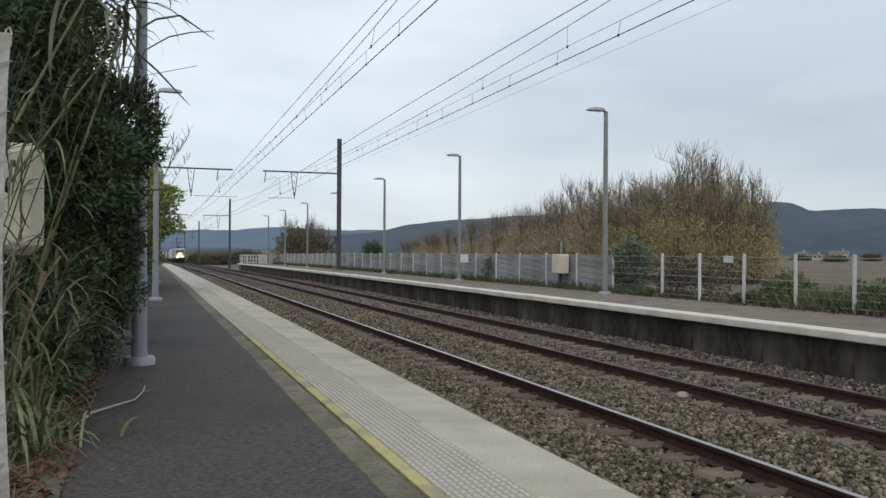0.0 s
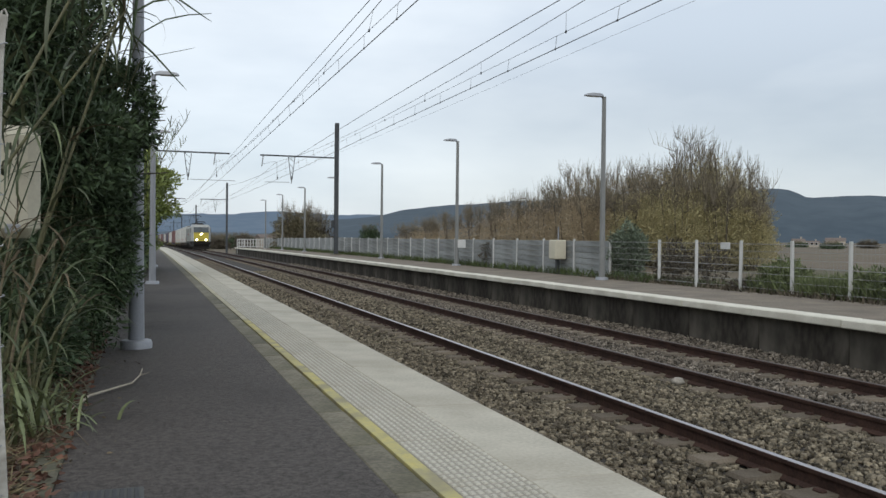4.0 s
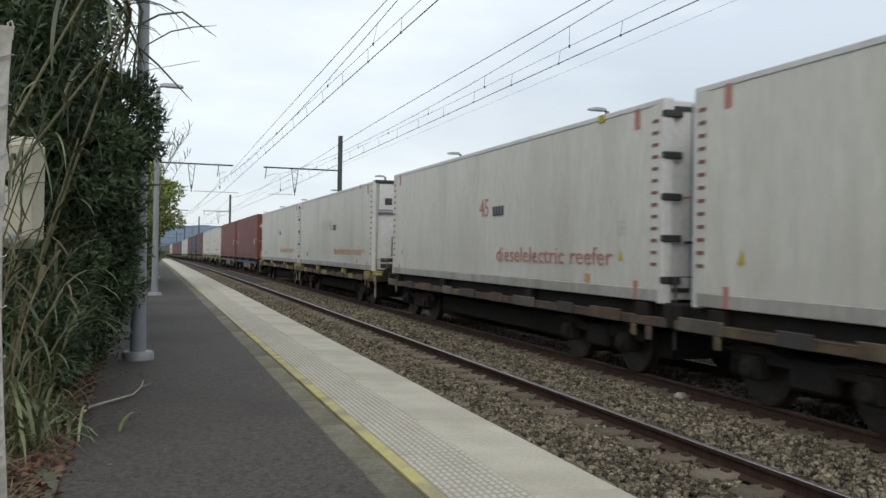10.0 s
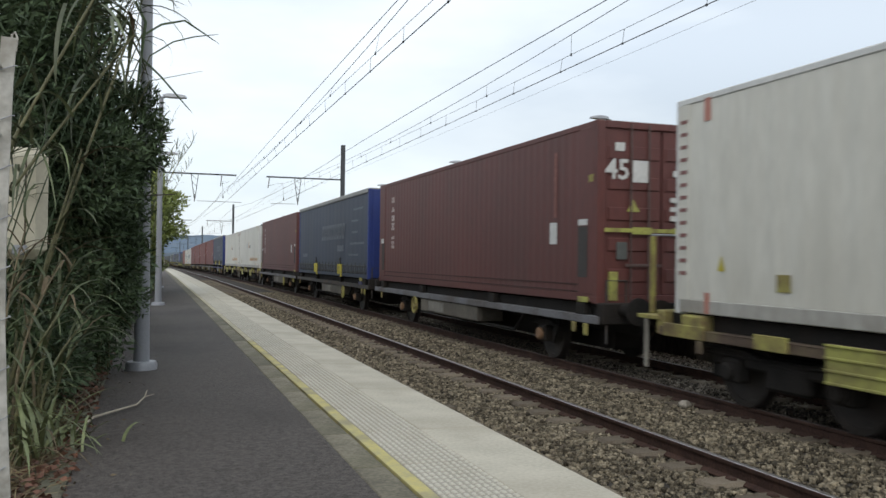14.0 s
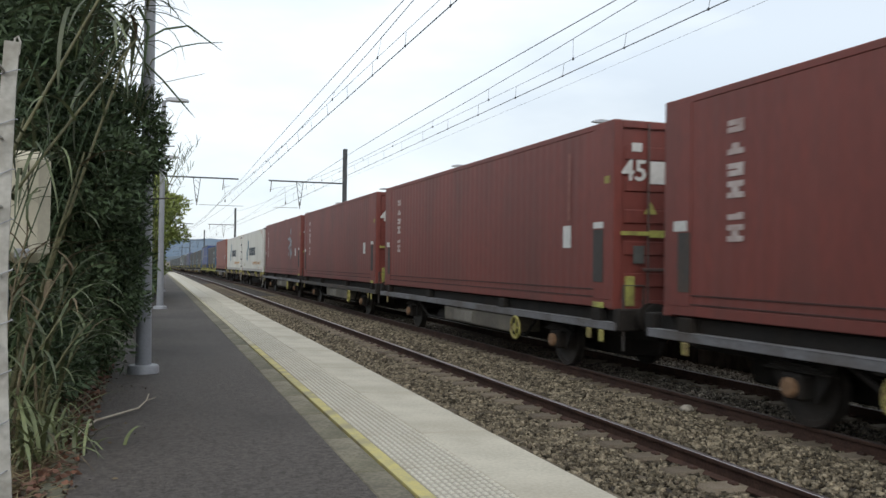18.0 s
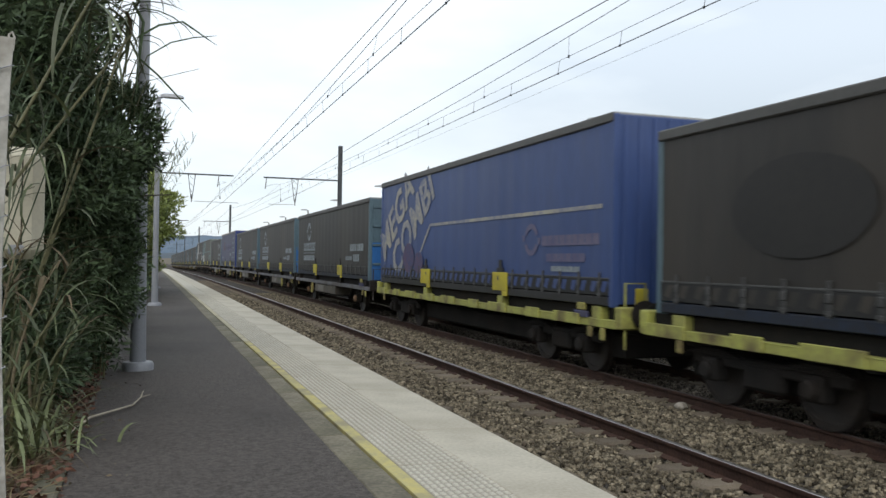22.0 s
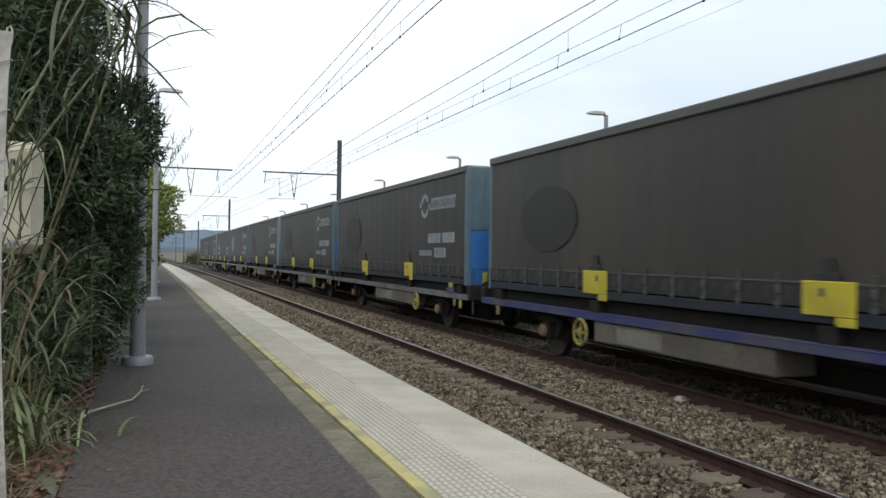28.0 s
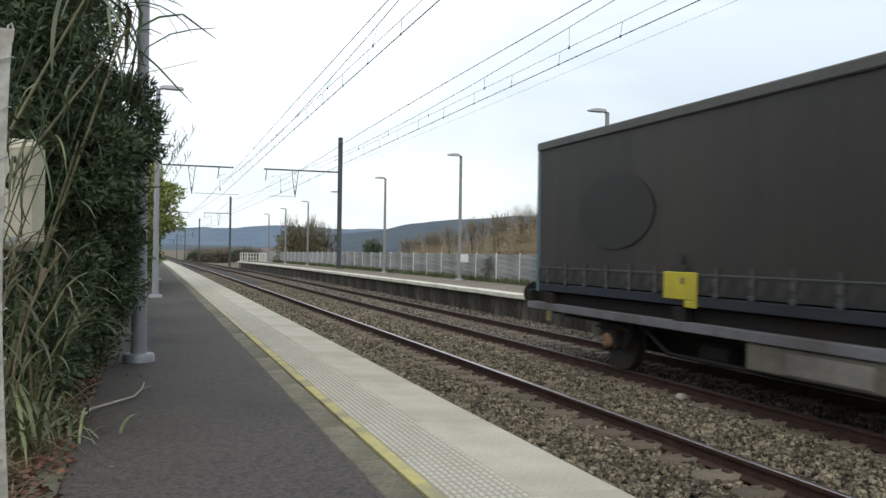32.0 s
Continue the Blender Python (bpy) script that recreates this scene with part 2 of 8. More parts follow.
MOSSY = mat("dark_mossy_concrete", (0.115, 0.105, 0.072), (0.062, 0.060, 0.038), 0.95, scale=3, fine=30, bump=0.5, spread=0.4, dirt=(0.05, 0.055, 0.028), dirt_amount=0.8, dirt_scale=2.5)
FADED_LINE = mat("faded_line_paint", (0.46, 0.42, 0.29), (0.36, 0.33, 0.23), 0.85, scale=6, fine=45, bump=0.2, spread=0.4, dirt=(0.24, 0.22, 0.16), dirt_amount=0.8, dirt_scale=2.0)
YELLOW_LINE = mat("yellow_line_paint", (0.50, 0.43, 0.155), (0.39, 0.35, 0.18), 0.8, scale=6, fine=45, bump=0.2, spread=0.4, dirt=(0.26, 0.235, 0.15), dirt_amount=0.8, dirt_scale=3.0)
EDGE_WHITE = mat("white_edge_paint", (0.72, 0.685, 0.58), (0.60, 0.565, 0.475), 0.8, scale=3, fine=40, bump=0.1, dirt=(0.42, 0.38, 0.30), dirt_amount=0.5)
# stained concrete, its base also darkened for shade under the edge slabs
WALL_DARK = mat("shaded_stained_wall", (0.066, 0.057, 0.046), (0.024, 0.021, 0.017), 0.95, scale=1.1, fine=8, bump=0.25, spread=0.4, streak=(1, 1, 0.5), dirt=(0.15, 0.135, 0.11), dirt_amount=0.6, dirt_scale=0.9, rand=0.2, spec=0.2)
BALLAST = mat("ballast_stone", (0.235, 0.200, 0.142), (0.076, 0.063, 0.045), 0.95, scale=5, fine=40, bump=0.5, spread=0.4, island=0.75, spec=0.2)
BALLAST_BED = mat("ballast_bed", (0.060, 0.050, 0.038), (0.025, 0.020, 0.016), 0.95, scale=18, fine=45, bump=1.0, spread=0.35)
BALLAST_GREY = mat("ballast_grey_stone", (0.24, 0.208, 0.168), (0.080, 0.066, 0.051), 0.95, scale=5, fine=40, bump=0.4, spread=0.4, island=0.7, spec=0.2)
SLEEPER = mat("sleeper_concrete", (0.185, 0.155, 0.118), (0.115, 0.092, 0.068), 0.95, scale=5, fine=50, bump=0.3, rand=0.25, spec=0.2)
RAIL_RUST = mat("rail_rust", (0.072, 0.040, 0.030), (0.036, 0.021, 0.017), 0.85, scale=4, fine=40, bump=0.2, spec=0.2)
RAIL_TOP = mat("rail_running_face", (0.50, 0.47, 0.47), (0.36, 0.33, 0.33), 0.34, metal=0.9, scale=3, fine=30, bump=0.02, streak=(8, 0.3, 8))
RAIL_DULL = mat("dull_rail_top", (0.11, 0.085, 0.075), (0.07, 0.052, 0.045), 0.55, metal=0.3, scale=3, fine=30, bump=0.05, streak=(8, 0.3, 8))
POST_GREY = mat("grey_painted_steel", (0.285, 0.295, 0.315), (0.24, 0.25, 0.27), 0.5, scale=2, fine=40, bump=0.03, dirt=(0.2, 0.2, 0.21), dirt_amount=0.4)
POST_DULL = mat("weathered_grey_steel", (0.235, 0.24, 0.232), (0.19, 0.195, 0.188), 0.55, scale=2, fine=40, bump=0.03, dirt=(0.16, 0.16, 0.155), dirt_amount=0.4)
POST_LIGHT = mat("galvanised_steel", (0.36, 0.37, 0.39), (0.30, 0.31, 0.33), 0.5, metal=0.3, scale=2, fine=40, bump=0.03)
MAST = mat("dark_mast_steel", (0.075, 0.08, 0.085), (0.05, 0.055, 0.06), 0.6, metal=0.3, scale=3, fine=30, bump=0.05)
WIRE = mat("copper_wire_dark", (0.045, 0.045, 0.048), (0.03, 0.03, 0.032), 0.6, bump=0)
CERAMIC = mat("insulator_ceramic", (0.08, 0.06, 0.05), (0.05, 0.04, 0.035), 0.3, bump=0)
FENCE_POST = mat("white_concrete_post", (0.60, 0.60, 0.58), (0.50, 0.50, 0.48), 0.85, scale=3, fine=40, bump=0.1, rand=0.08)
DIRTY_WHITE = mat("weathered_white_paint", (0.53, 0.515, 0.47), (0.38, 0.365, 0.325), 0.85, scale=6, fine=40, bump=0.15, spread=0.4, dirt=(0.20, 0.18, 0.14), dirt_amount=0.6, dirt_scale=7)
FENCE_PLANK = mat("grey_concrete_plank", (0.30, 0.312, 0.305), (0.215, 0.224, 0.218), 0.92, scale=1.4, fine=16, bump=0.2, streak=(1, 1, 3), dirt=(0.13, 0.135, 0.125), dirt_amount=0.5, dirt_scale=1.6, rand=0.16)
FENCE_WIRE = mat("fence_wire_plastic", (0.36, 0.36, 0.35), (0.28, 0.28, 0.27), 0.7, bump=0)
CREAM = mat("cream_plastic", (0.62, 0.58, 0.45), (0.54, 0.50, 0.39), 0.6, scale=2, fine=30, bump=0.03, dirt=(0.40, 0.37, 0.28), dirt_amount=0.4)
SOIL = mat("soil_with_litter", (0.075, 0.055, 0.038), (0.04, 0.032, 0.024), 0.95, scale=5, fine=40, bump=0.6)
FIELD = mat("field_grass", (0.105, 0.082, 0.052), (0.145, 0.108, 0.070), 0.95, scale=0.05, fine=0.8, bump=0.3, spread=0.45, dirt=(0.075, 0.080, 0.038), dirt_amount=0.6, dirt_scale=0.12)
# blue tints of both hill colours carry the haze of distance
HILL = mat("hazy_wooded_hill", (0.044, 0.066, 0.086), (0.058, 0.082, 0.104), 1.0, scale=0.004, fine=0.03, bump=0, spread=0.35, dirt=(0.072, 0.098, 0.118), dirt_amount=0.5, dirt_scale=0.012)
FAR_HILL = mat("hazy_distant_hill", (0.095, 0.14, 0.195), (0.12, 0.165, 0.215), 1.0, scale=0.003, fine=0.02, bump=0, spread=0.35)
HOUSE_WALL = mat("house_render", (0.50, 0.44, 0.36), (0.40, 0.35, 0.29), 0.9, scale=0.6, fine=6, bump=0.05)
ROOF_TILE = mat("roof_tile", (0.19, 0.15, 0.125), (0.14, 0.11, 0.095), 0.9, scale=1, fine=12, bump=0.3)
GLASS_DARK = mat("dark_window_glass", (0.02, 0.024, 0.028), (0.015, 0.018, 0.02), 0.12, scale=1, fine=10, bump=0)
LEAF_DARK = mat("dark_evergreen_leaf", (0.078, 0.116, 0.052), (0.038, 0.060, 0.030), 0.65, scale=1.5, fine=9, bump=0, island=0.5, spec=0.35)
LEAF_YELLOW = mat("yellow_green_leaf", (0.25, 0.295, 0.072), (0.155, 0.195, 0.052), 0.6, scale=1.0, fine=6, bump=0, island=0.4)
LEAF_CANE = mat("cane_leaf", (0.112, 0.135, 0.062), (0.052, 0.067, 0.032), 0.5, scale=2, fine=12, bump=0, island=0.55)
LEAF_TUFT = mat("tuft_leaf", (0.180, 0.205, 0.092), (0.085, 0.104, 0.048), 0.5, scale=2, fine=12, bump=0, island=0.55)
DRY_STALK = mat("dry_cane_stalk", (0.205, 0.165, 0.098), (0.12, 0.096, 0.06), 0.7, scale=5, fine=25, bump=0.05, island=0.3)
CANE_STALK = mat("cane_stalk", (0.150, 0.142, 0.066), (0.080, 0.080, 0.038), 0.5, scale=5, fine=25, bump=0.05, island=0.3)
DRY_LEAF = mat("dry_leaf", (0.145, 0.110, 0.062), (0.085, 0.064, 0.038), 0.8, scale=3, fine=20, bump=0, island=0.4)
RUST_LEAF = mat("rusty_fallen_leaf", (0.165, 0.074, 0.045), (0.085, 0.044, 0.03), 0.8, scale=5, fine=20, bump=0.1, island=0.4)
GRASS = mat("roadside_grass", (0.085, 0.115, 0.035), (0.055, 0.075, 0.025), 0.8, scale=0.6, fine=5, bump=0, island=0.4)
DRY_GRASS = mat("dry_grass", (0.20, 0.16, 0.085), (0.13, 0.105, 0.06), 0.85, scale=0.6, fine=5, bump=0, island=0.4)
TWIG = mat("bare_twig", (0.42, 0.37, 0.29), (0.30, 0.26, 0.20), 0.9, scale=1, fine=8, bump=0, island=0.35)
WEED = mat("green_weed", (0.155, 0.185, 0.075), (0.10, 0.125, 0.052), 0.8, scale=0.6, fine=5, bump=0, island=0.4)
PALE_STONE = mat("pale_stone", (0.36, 0.33, 0.28), (0.27, 0.245, 0.20), 0.9, scale=8, fine=40, bump=0.3)
TREE_TWIG = mat("tree_twig", (0.21, 0.18, 0.125), (0.14, 0.118, 0.085), 0.9, scale=1, fine=8, bump=0, island=0.35)
AUTUMN = mat("autumn_leaf", (0.40, 0.315, 0.20), (0.30, 0.24, 0.155), 0.8, scale=0.12, fine=1.2, bump=0, spread=0.4, island=0.25)
OLIVE = mat("olive_leaf", (0.42, 0.365, 0.18), (0.33, 0.29, 0.15), 0.8, scale=0.12, fine=1.2, bump=0, spread=0.4, island=0.25)
OLIVE_DULL = mat("dull_olive_leaf", (0.175, 0.150, 0.085), (0.115, 0.100, 0.060), 0.8, scale=0.2, fine=1.5, bump=0, island=0.35)
BARK = mat("grey_bark", (0.12, 0.10, 0.08), (0.07, 0.058, 0.046), 0.95, scale=4, fine=30, bump=0.4)
LEAF_SHRUB = mat("olive_shrub_leaf", (0.165, 0.205, 0.135), (0.10, 0.125, 0.085), 0.6, scale=1.5, fine=9, bump=0, island=0.45)
TWIG_LEAF = mat("brown_shrub_leaf", (0.11, 0.09, 0.06), (0.065, 0.055, 0.038), 0.8, scale=1.5, fine=9, bump=0, island=0.45)


# ---- ground: one sheet that follows the line's fall and reaches the horizon ----
def ground_sheet():
    xs = [-3000, -1200, -400, -120, -40, -14, -6, -3, -0.75]
    xr = [9.95, 10.3, 13, 15, 18, 24, 40, 70, 120, 250, 500, 900, 1600, 3000]
    ys = [-900, -300, -120, -60, -30] + list(np.arange(-20, 200, 4.0)) + [220, 260, 300, 360, 420, 480, 600, 900, 1500, 3000]
    b = Build()
    rng = np.random.default_rng(4)
    rows = []
    cols = xs + [2.0, 10.0] + xr[1:]
    for y in ys:
        for x in cols:
            if -0.8 <= x <= 10.2:
                z = -0.75
            elif x < -0.5:
                z = 0.50 if x > -40 else 0.2
            else:
                k = min(1, max(0, (x - 14) / 8))
                z = -0.75 if x <= 10.3 else (0.52 * (1 - k) - 0.25 * k if y < 112 else -0.5)
            if abs(x) > 16:
                z += 0.12 * rng.standard_normal()
            rows.append((x, y, z + lie(x, y)))
    n = len(cols)
    b.add(rows, [(i * n + j, i * n + j + 1, (i + 1) * n + j + 1, (i + 1) * n + j) for i in range(len(ys) - 1) for j in range(n - 1)])
    return solo("ground", b, FIELD, "rough field of green and dry grass reaching the horizon", "ground", kind="structure")


ground_sheet()

# ---- near platform ----
PZ = 0.5457
near = thing("platform_near", "asphalt station platform with a pale concrete edge", "platform", kind="structure")
b = Build()
b.sweep([(-0.42, PZ - 0.9), (1.162, PZ - 0.9), (1.162, PZ), (-0.42, PZ - 0.002)], -14, 112, 4)
part("asphalt_surface", b, ASPHALT, near)
b = Build()
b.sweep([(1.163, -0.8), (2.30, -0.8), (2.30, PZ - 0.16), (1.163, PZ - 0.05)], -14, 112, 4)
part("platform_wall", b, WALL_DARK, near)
b = Build()
b.sweep([(-0.56, PZ - 0.5), (-0.423, PZ - 0.5), (-0.423, PZ + 0.012), (-0.44, PZ + 0.02), (-0.56, PZ + 0.015)], -14, 112, 4)
part("border_kerb", b, MOSSY, near, "mossy concrete border kerb")
b = Build()
b.sweep([(1.378, PZ - 0.03), (1.462, PZ - 0.03), (1.462, PZ + 0.004), (1.378, PZ + 0.004)], -14, 13, 3)
part("yellow_line", b, YELLOW_LINE, near, "worn yellow safety line")
b = Build()
b.sweep([(1.378, PZ - 0.03), (1.462, PZ - 0.03), (1.462, PZ + 0.004), (1.378, PZ + 0.004)], 13, 112, 4)
part("yellow_line", b, FADED_LINE, near, "faded, almost bare safety line")


def slab_mesh(x0, x1, length, z0, name, material, studs=False, r=0.008):
    b = Build()
    b.rbox(x0, 0.002, z0, x1, length - 0.002, 0, r)
    if studs:
        b.slot = 1
        nx = 10
        pitch = (x1 - x0) / nx
        for i in range(nx):
            for j in range(13):
                cx, cy, q, qy = x0 + (i + 0.5) * pitch, (j + 0.5) * length / 13, pitch * 0.30, 0.024
                p, py = q * 0.7, qy * 0.8
                b.add([(cx - q, cy - qy, 0), (cx + q, cy - qy, 0), (cx + q, cy + qy, 0), (cx - q, cy + qy, 0), (cx - p, cy - py, .006), (cx + p, cy - py, .006), (cx + p, cy + py, .006), (cx - p, cy + py, .006)],
                      [(0, 1, 5, 4), (1, 2, 6, 5), (2, 3, 7, 6), (3, 0, 4, 7), (4, 5, 6, 7)])
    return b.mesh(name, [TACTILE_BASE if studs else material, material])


kerb_mesh = slab_mesh(1.165, 1.362, 1.0, -0.2, "kerb_stone", KERB)
edge_mesh = slab_mesh(1.902, 2.42, 2.0, -0.16, "edge_slab", SLAB, r=0.005)
tact_mesh = slab_mesh(1.466, 1.896, 1.0, -0.12, "tactile_slab", TACTILE, studs=True)
tact_plain = slab_mesh(1.466, 1.896, 1.0, -0.12, "tactile_slab_far", TACTILE)


def lay(mesh_of, y0, y1, step, name, lift=0.0):
    y, i = y0, 0
    while y < y1 - 1e-6:
        ob = new(name, mesh_of(y))
        ob.parent = near
        ob.matrix_basis = pose(0.003 * math.sin(7.3 * i), y, PZ + fall(y) + lift + 0.0015 * math.sin(3.1 * i))
        y, i = y + step, i + 1


# ---- far platform ----
FZ, FX = 0.646, 9.85
far = thing("platform_far", "opposite station platform with a white concrete edge over a dark wall", "platform", kind="structure")
b = Build()
b.sweep([(10.30, -0.8), (13.2, -0.8), (13.2, FZ - 0.02), (10.30, FZ - 0.004)], -14, 100, 4)
part("asphalt_surface", b, FAR_ASPHALT, far, "worn brown-grey asphalt")
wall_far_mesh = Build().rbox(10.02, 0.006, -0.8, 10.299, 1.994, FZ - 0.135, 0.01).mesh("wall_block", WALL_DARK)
cope_far_mesh = Build().rbox(FX, 0.004, FZ - 0.13, 10.298, 1.996, FZ, 0.015).mesh("edge_slab", EDGE_WHITE)

# ---- tracks ----
def rail_line(x, name, parent):
    prof = [(-0.07, -0.172), (0.07, -0.172), (0.07, -0.160), (0.012, -0.135), (0.010, -0.045), (0.034, -0.036), (0.036, -0.005)]
    foot_half = [(-0.036, -0.005), (-0.034, -0.036), (-0.010, -0.045), (-0.012, -0.135), (-0.07, -0.160)]
    b = Build()
    b.sweep([(x + u, w) for u, w in prof + [(0.034, -0.002), (-0.034, -0.002)] + foot_half], -14, 480, 5)
    r = part(name, b, RAIL_RUST, parent)
    b = Build()
    b.sweep([(x - 0.032, -0.004), (x + 0.032, -0.004), (x + 0.026, 0.002), (x - 0.026, 0.002)], -14, 480, 5)
    part("running_face", b, RAIL_TOP if x < 6 else RAIL_DULL, r, "polished running face of the rail")
    return r


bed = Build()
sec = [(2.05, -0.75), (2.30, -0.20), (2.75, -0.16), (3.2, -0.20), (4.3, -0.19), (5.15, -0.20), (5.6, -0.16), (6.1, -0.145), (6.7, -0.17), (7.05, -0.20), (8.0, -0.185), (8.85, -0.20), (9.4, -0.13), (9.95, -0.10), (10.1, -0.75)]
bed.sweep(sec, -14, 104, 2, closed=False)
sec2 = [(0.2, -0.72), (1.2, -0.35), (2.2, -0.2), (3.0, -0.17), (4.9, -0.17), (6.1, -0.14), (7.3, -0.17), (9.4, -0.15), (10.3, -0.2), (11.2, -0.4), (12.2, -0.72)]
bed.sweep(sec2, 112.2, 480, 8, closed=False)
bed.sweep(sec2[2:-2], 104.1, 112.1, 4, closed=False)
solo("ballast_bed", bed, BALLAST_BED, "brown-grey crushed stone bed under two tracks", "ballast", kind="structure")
for cx, nm in ((NEAR_TRACK, "near"), (FAR_TRACK, "far")):
    tr = thing("railway_track", "rusty steel rails on concrete sleepers in ballast", "railway track", group="railway tracks", kind="structure")
    for s in (-1, 1):
        rail_line(cx + s * GAUGE, "rail", tr)
    if nm == "near":
        track_near = tr
    else:
        track_far = tr

# ---- overhead line ----
def cable(points, r, seg=10):
    """A wire through supports (x, y, z), sagging between them by the fourth value."""
    b = Build()
    out = []
    for (x0, y0, z0, s), (x1, y1, z1, _) in zip(points, points[1:]):
        for i in range(seg):
            u = i / seg
            out.append((x0 + (x1 - x0) * u, y0 + (y1 - y0) * u, z0 + (z1 - z0) * u - 4 * s * u * (1 - u)))
    out.append(points[-1][:3])
    b.tube(out, r, 5)
    return b


MASTS = [(12.05, -5.0), (12.05, 56.0), (10.6, 120.6), (10.4, 193.0), (10.3, 268.0), (10.3, 345.0)]


def catenary(cx, zc, off, name):
    th = thing(name, "overhead contact line with two carrying wires and droppers", "overhead line", group="overhead lines")
    ys = [y for _, y in MASTS]
    near_side = cx < 6
    st = [cx + ((0.42 if near_side else 0.2) if i % 2 else -0.24 if near_side else -0.2) for i in range(len(ys))]
    z0 = [zc + fall(y) for y in ys]
    con = [(st[i], ys[i], z0[i] - (0.12 if i == 1 else 0), -0.05 if i == 0 else 0.0) for i in range(len(ys))]
    aux = [(st[i] * 0.5 + cx * 0.5, ys[i], z0[i] + 0.30, 0.03) for i in range(len(ys))]
    top = [(st[i] * 0.5 + cx * 0.5 + (0.12 if near_side and i == 0 else 0), ys[i], z0[i] + ((2.06 if near_side else 1.78) if i == 0 else (0.62 if near_side else 1.0) if i == 1 else 1.18), (0.97 if near_side else 0.95) if i == 0 else 0.8) for i in range(len(ys))]
    part("contact_wire", cable(con, 0.0095), WIRE, th)
    part("auxiliary_wire", cable(aux, 0.005), WIRE, th)
    part("carrying_wire", cable(top, 0.0075, 14), WIRE, th)

    def at(pts, y):
        for a, c in zip(pts, pts[1:]):
            if a[1] <= y <= c[1]:
                u = (y - a[1]) / (c[1] - a[1])
                return Vector((a[0] + (c[0] - a[0]) * u, y, a[2] + (c[2] - a[2]) * u - 4 * a[3] * u * (1 - u)))

    for span in range(1):
        y0, y1 = ys[span], ys[span + 1]
        n = int((y1 - y0) / 4.6)
        for k in range(n):
            y = y0 + 1.6 + off + k * 4.6
            if y > y1:
                continue
            d = part("dropper", Build().tube([at(aux, y), at(top, y)], 0.004, 4), WIRE, th)
            part("clamp", Build().rbox(-0.014, -0.02, -0.03, 0.014, 0.02, 0.03, 0.005, Matrix.Translation(at(aux, y))), MAST, d)
        n = int((y1 - y0) / 2.45)
        for k in range(n):
            y = y0 + 0.8 + off + k * 2.45
            if y > y1:
                continue
            d = part("dropper", Build().tube([at(con, y), at(aux, y)], 0.0045, 4), WIRE, th)
            part("clamp", Build().rbox(-0.014, -0.02, -0.02, 0.014, 0.02, 0.02, 0.005, Matrix.Translation(at(con, y))), MAST, d)
    return th


catenary(FAR_TRACK, 5.72, 0.3, "overhead_line")
catenary(NEAR_WIRE, 5.60, 1.2, "overhead_line")
solo("feeder_cable", cable([(x - 0.05, y, 9.0 + fall(y) - (0.1 if i == 1 else 0), -0.25 if i == 0 else 0.6) for i, (x, y) in enumerate(MASTS)], 0.015, 14), WIRE, "dark overhead feeder cable between the mast tops", "cable", group="feeder cables")
solo("feeder_cable", cable([(4.72, y, (7.43 if i == 0 else 6.42) + fall(y), -0.12 if i == 0 else 0.05) for i, (x, y) in enumerate(MASTS)], 0.009, 14), WIRE, "thin overhead cable above the contact line", "cable", group="feeder cables")
solo("feeder_cable", cable([(8.12, y, 5.62 + fall(y), 0.03) for x, y in MASTS], 0.0025, 14), WIRE, "thin overhead cable beside the contact line", "cable", group="feeder cables")


def insulator(p0, p1, r=0.05):
    p0, p1 = Vector(p0), Vector(p1)
    L, n = (p1 - p0).length, 6
    prof = [(0.015, 0)]
    for i in range(n):
        prof += [(0.018, L * (i + 0.2) / n), (r, L * (i + 0.5) / n), (0.018, L * (i + 0.8) / n)]
    return Build().lathe(prof + [(0.015, L)], p0, p1 - p0, 8)


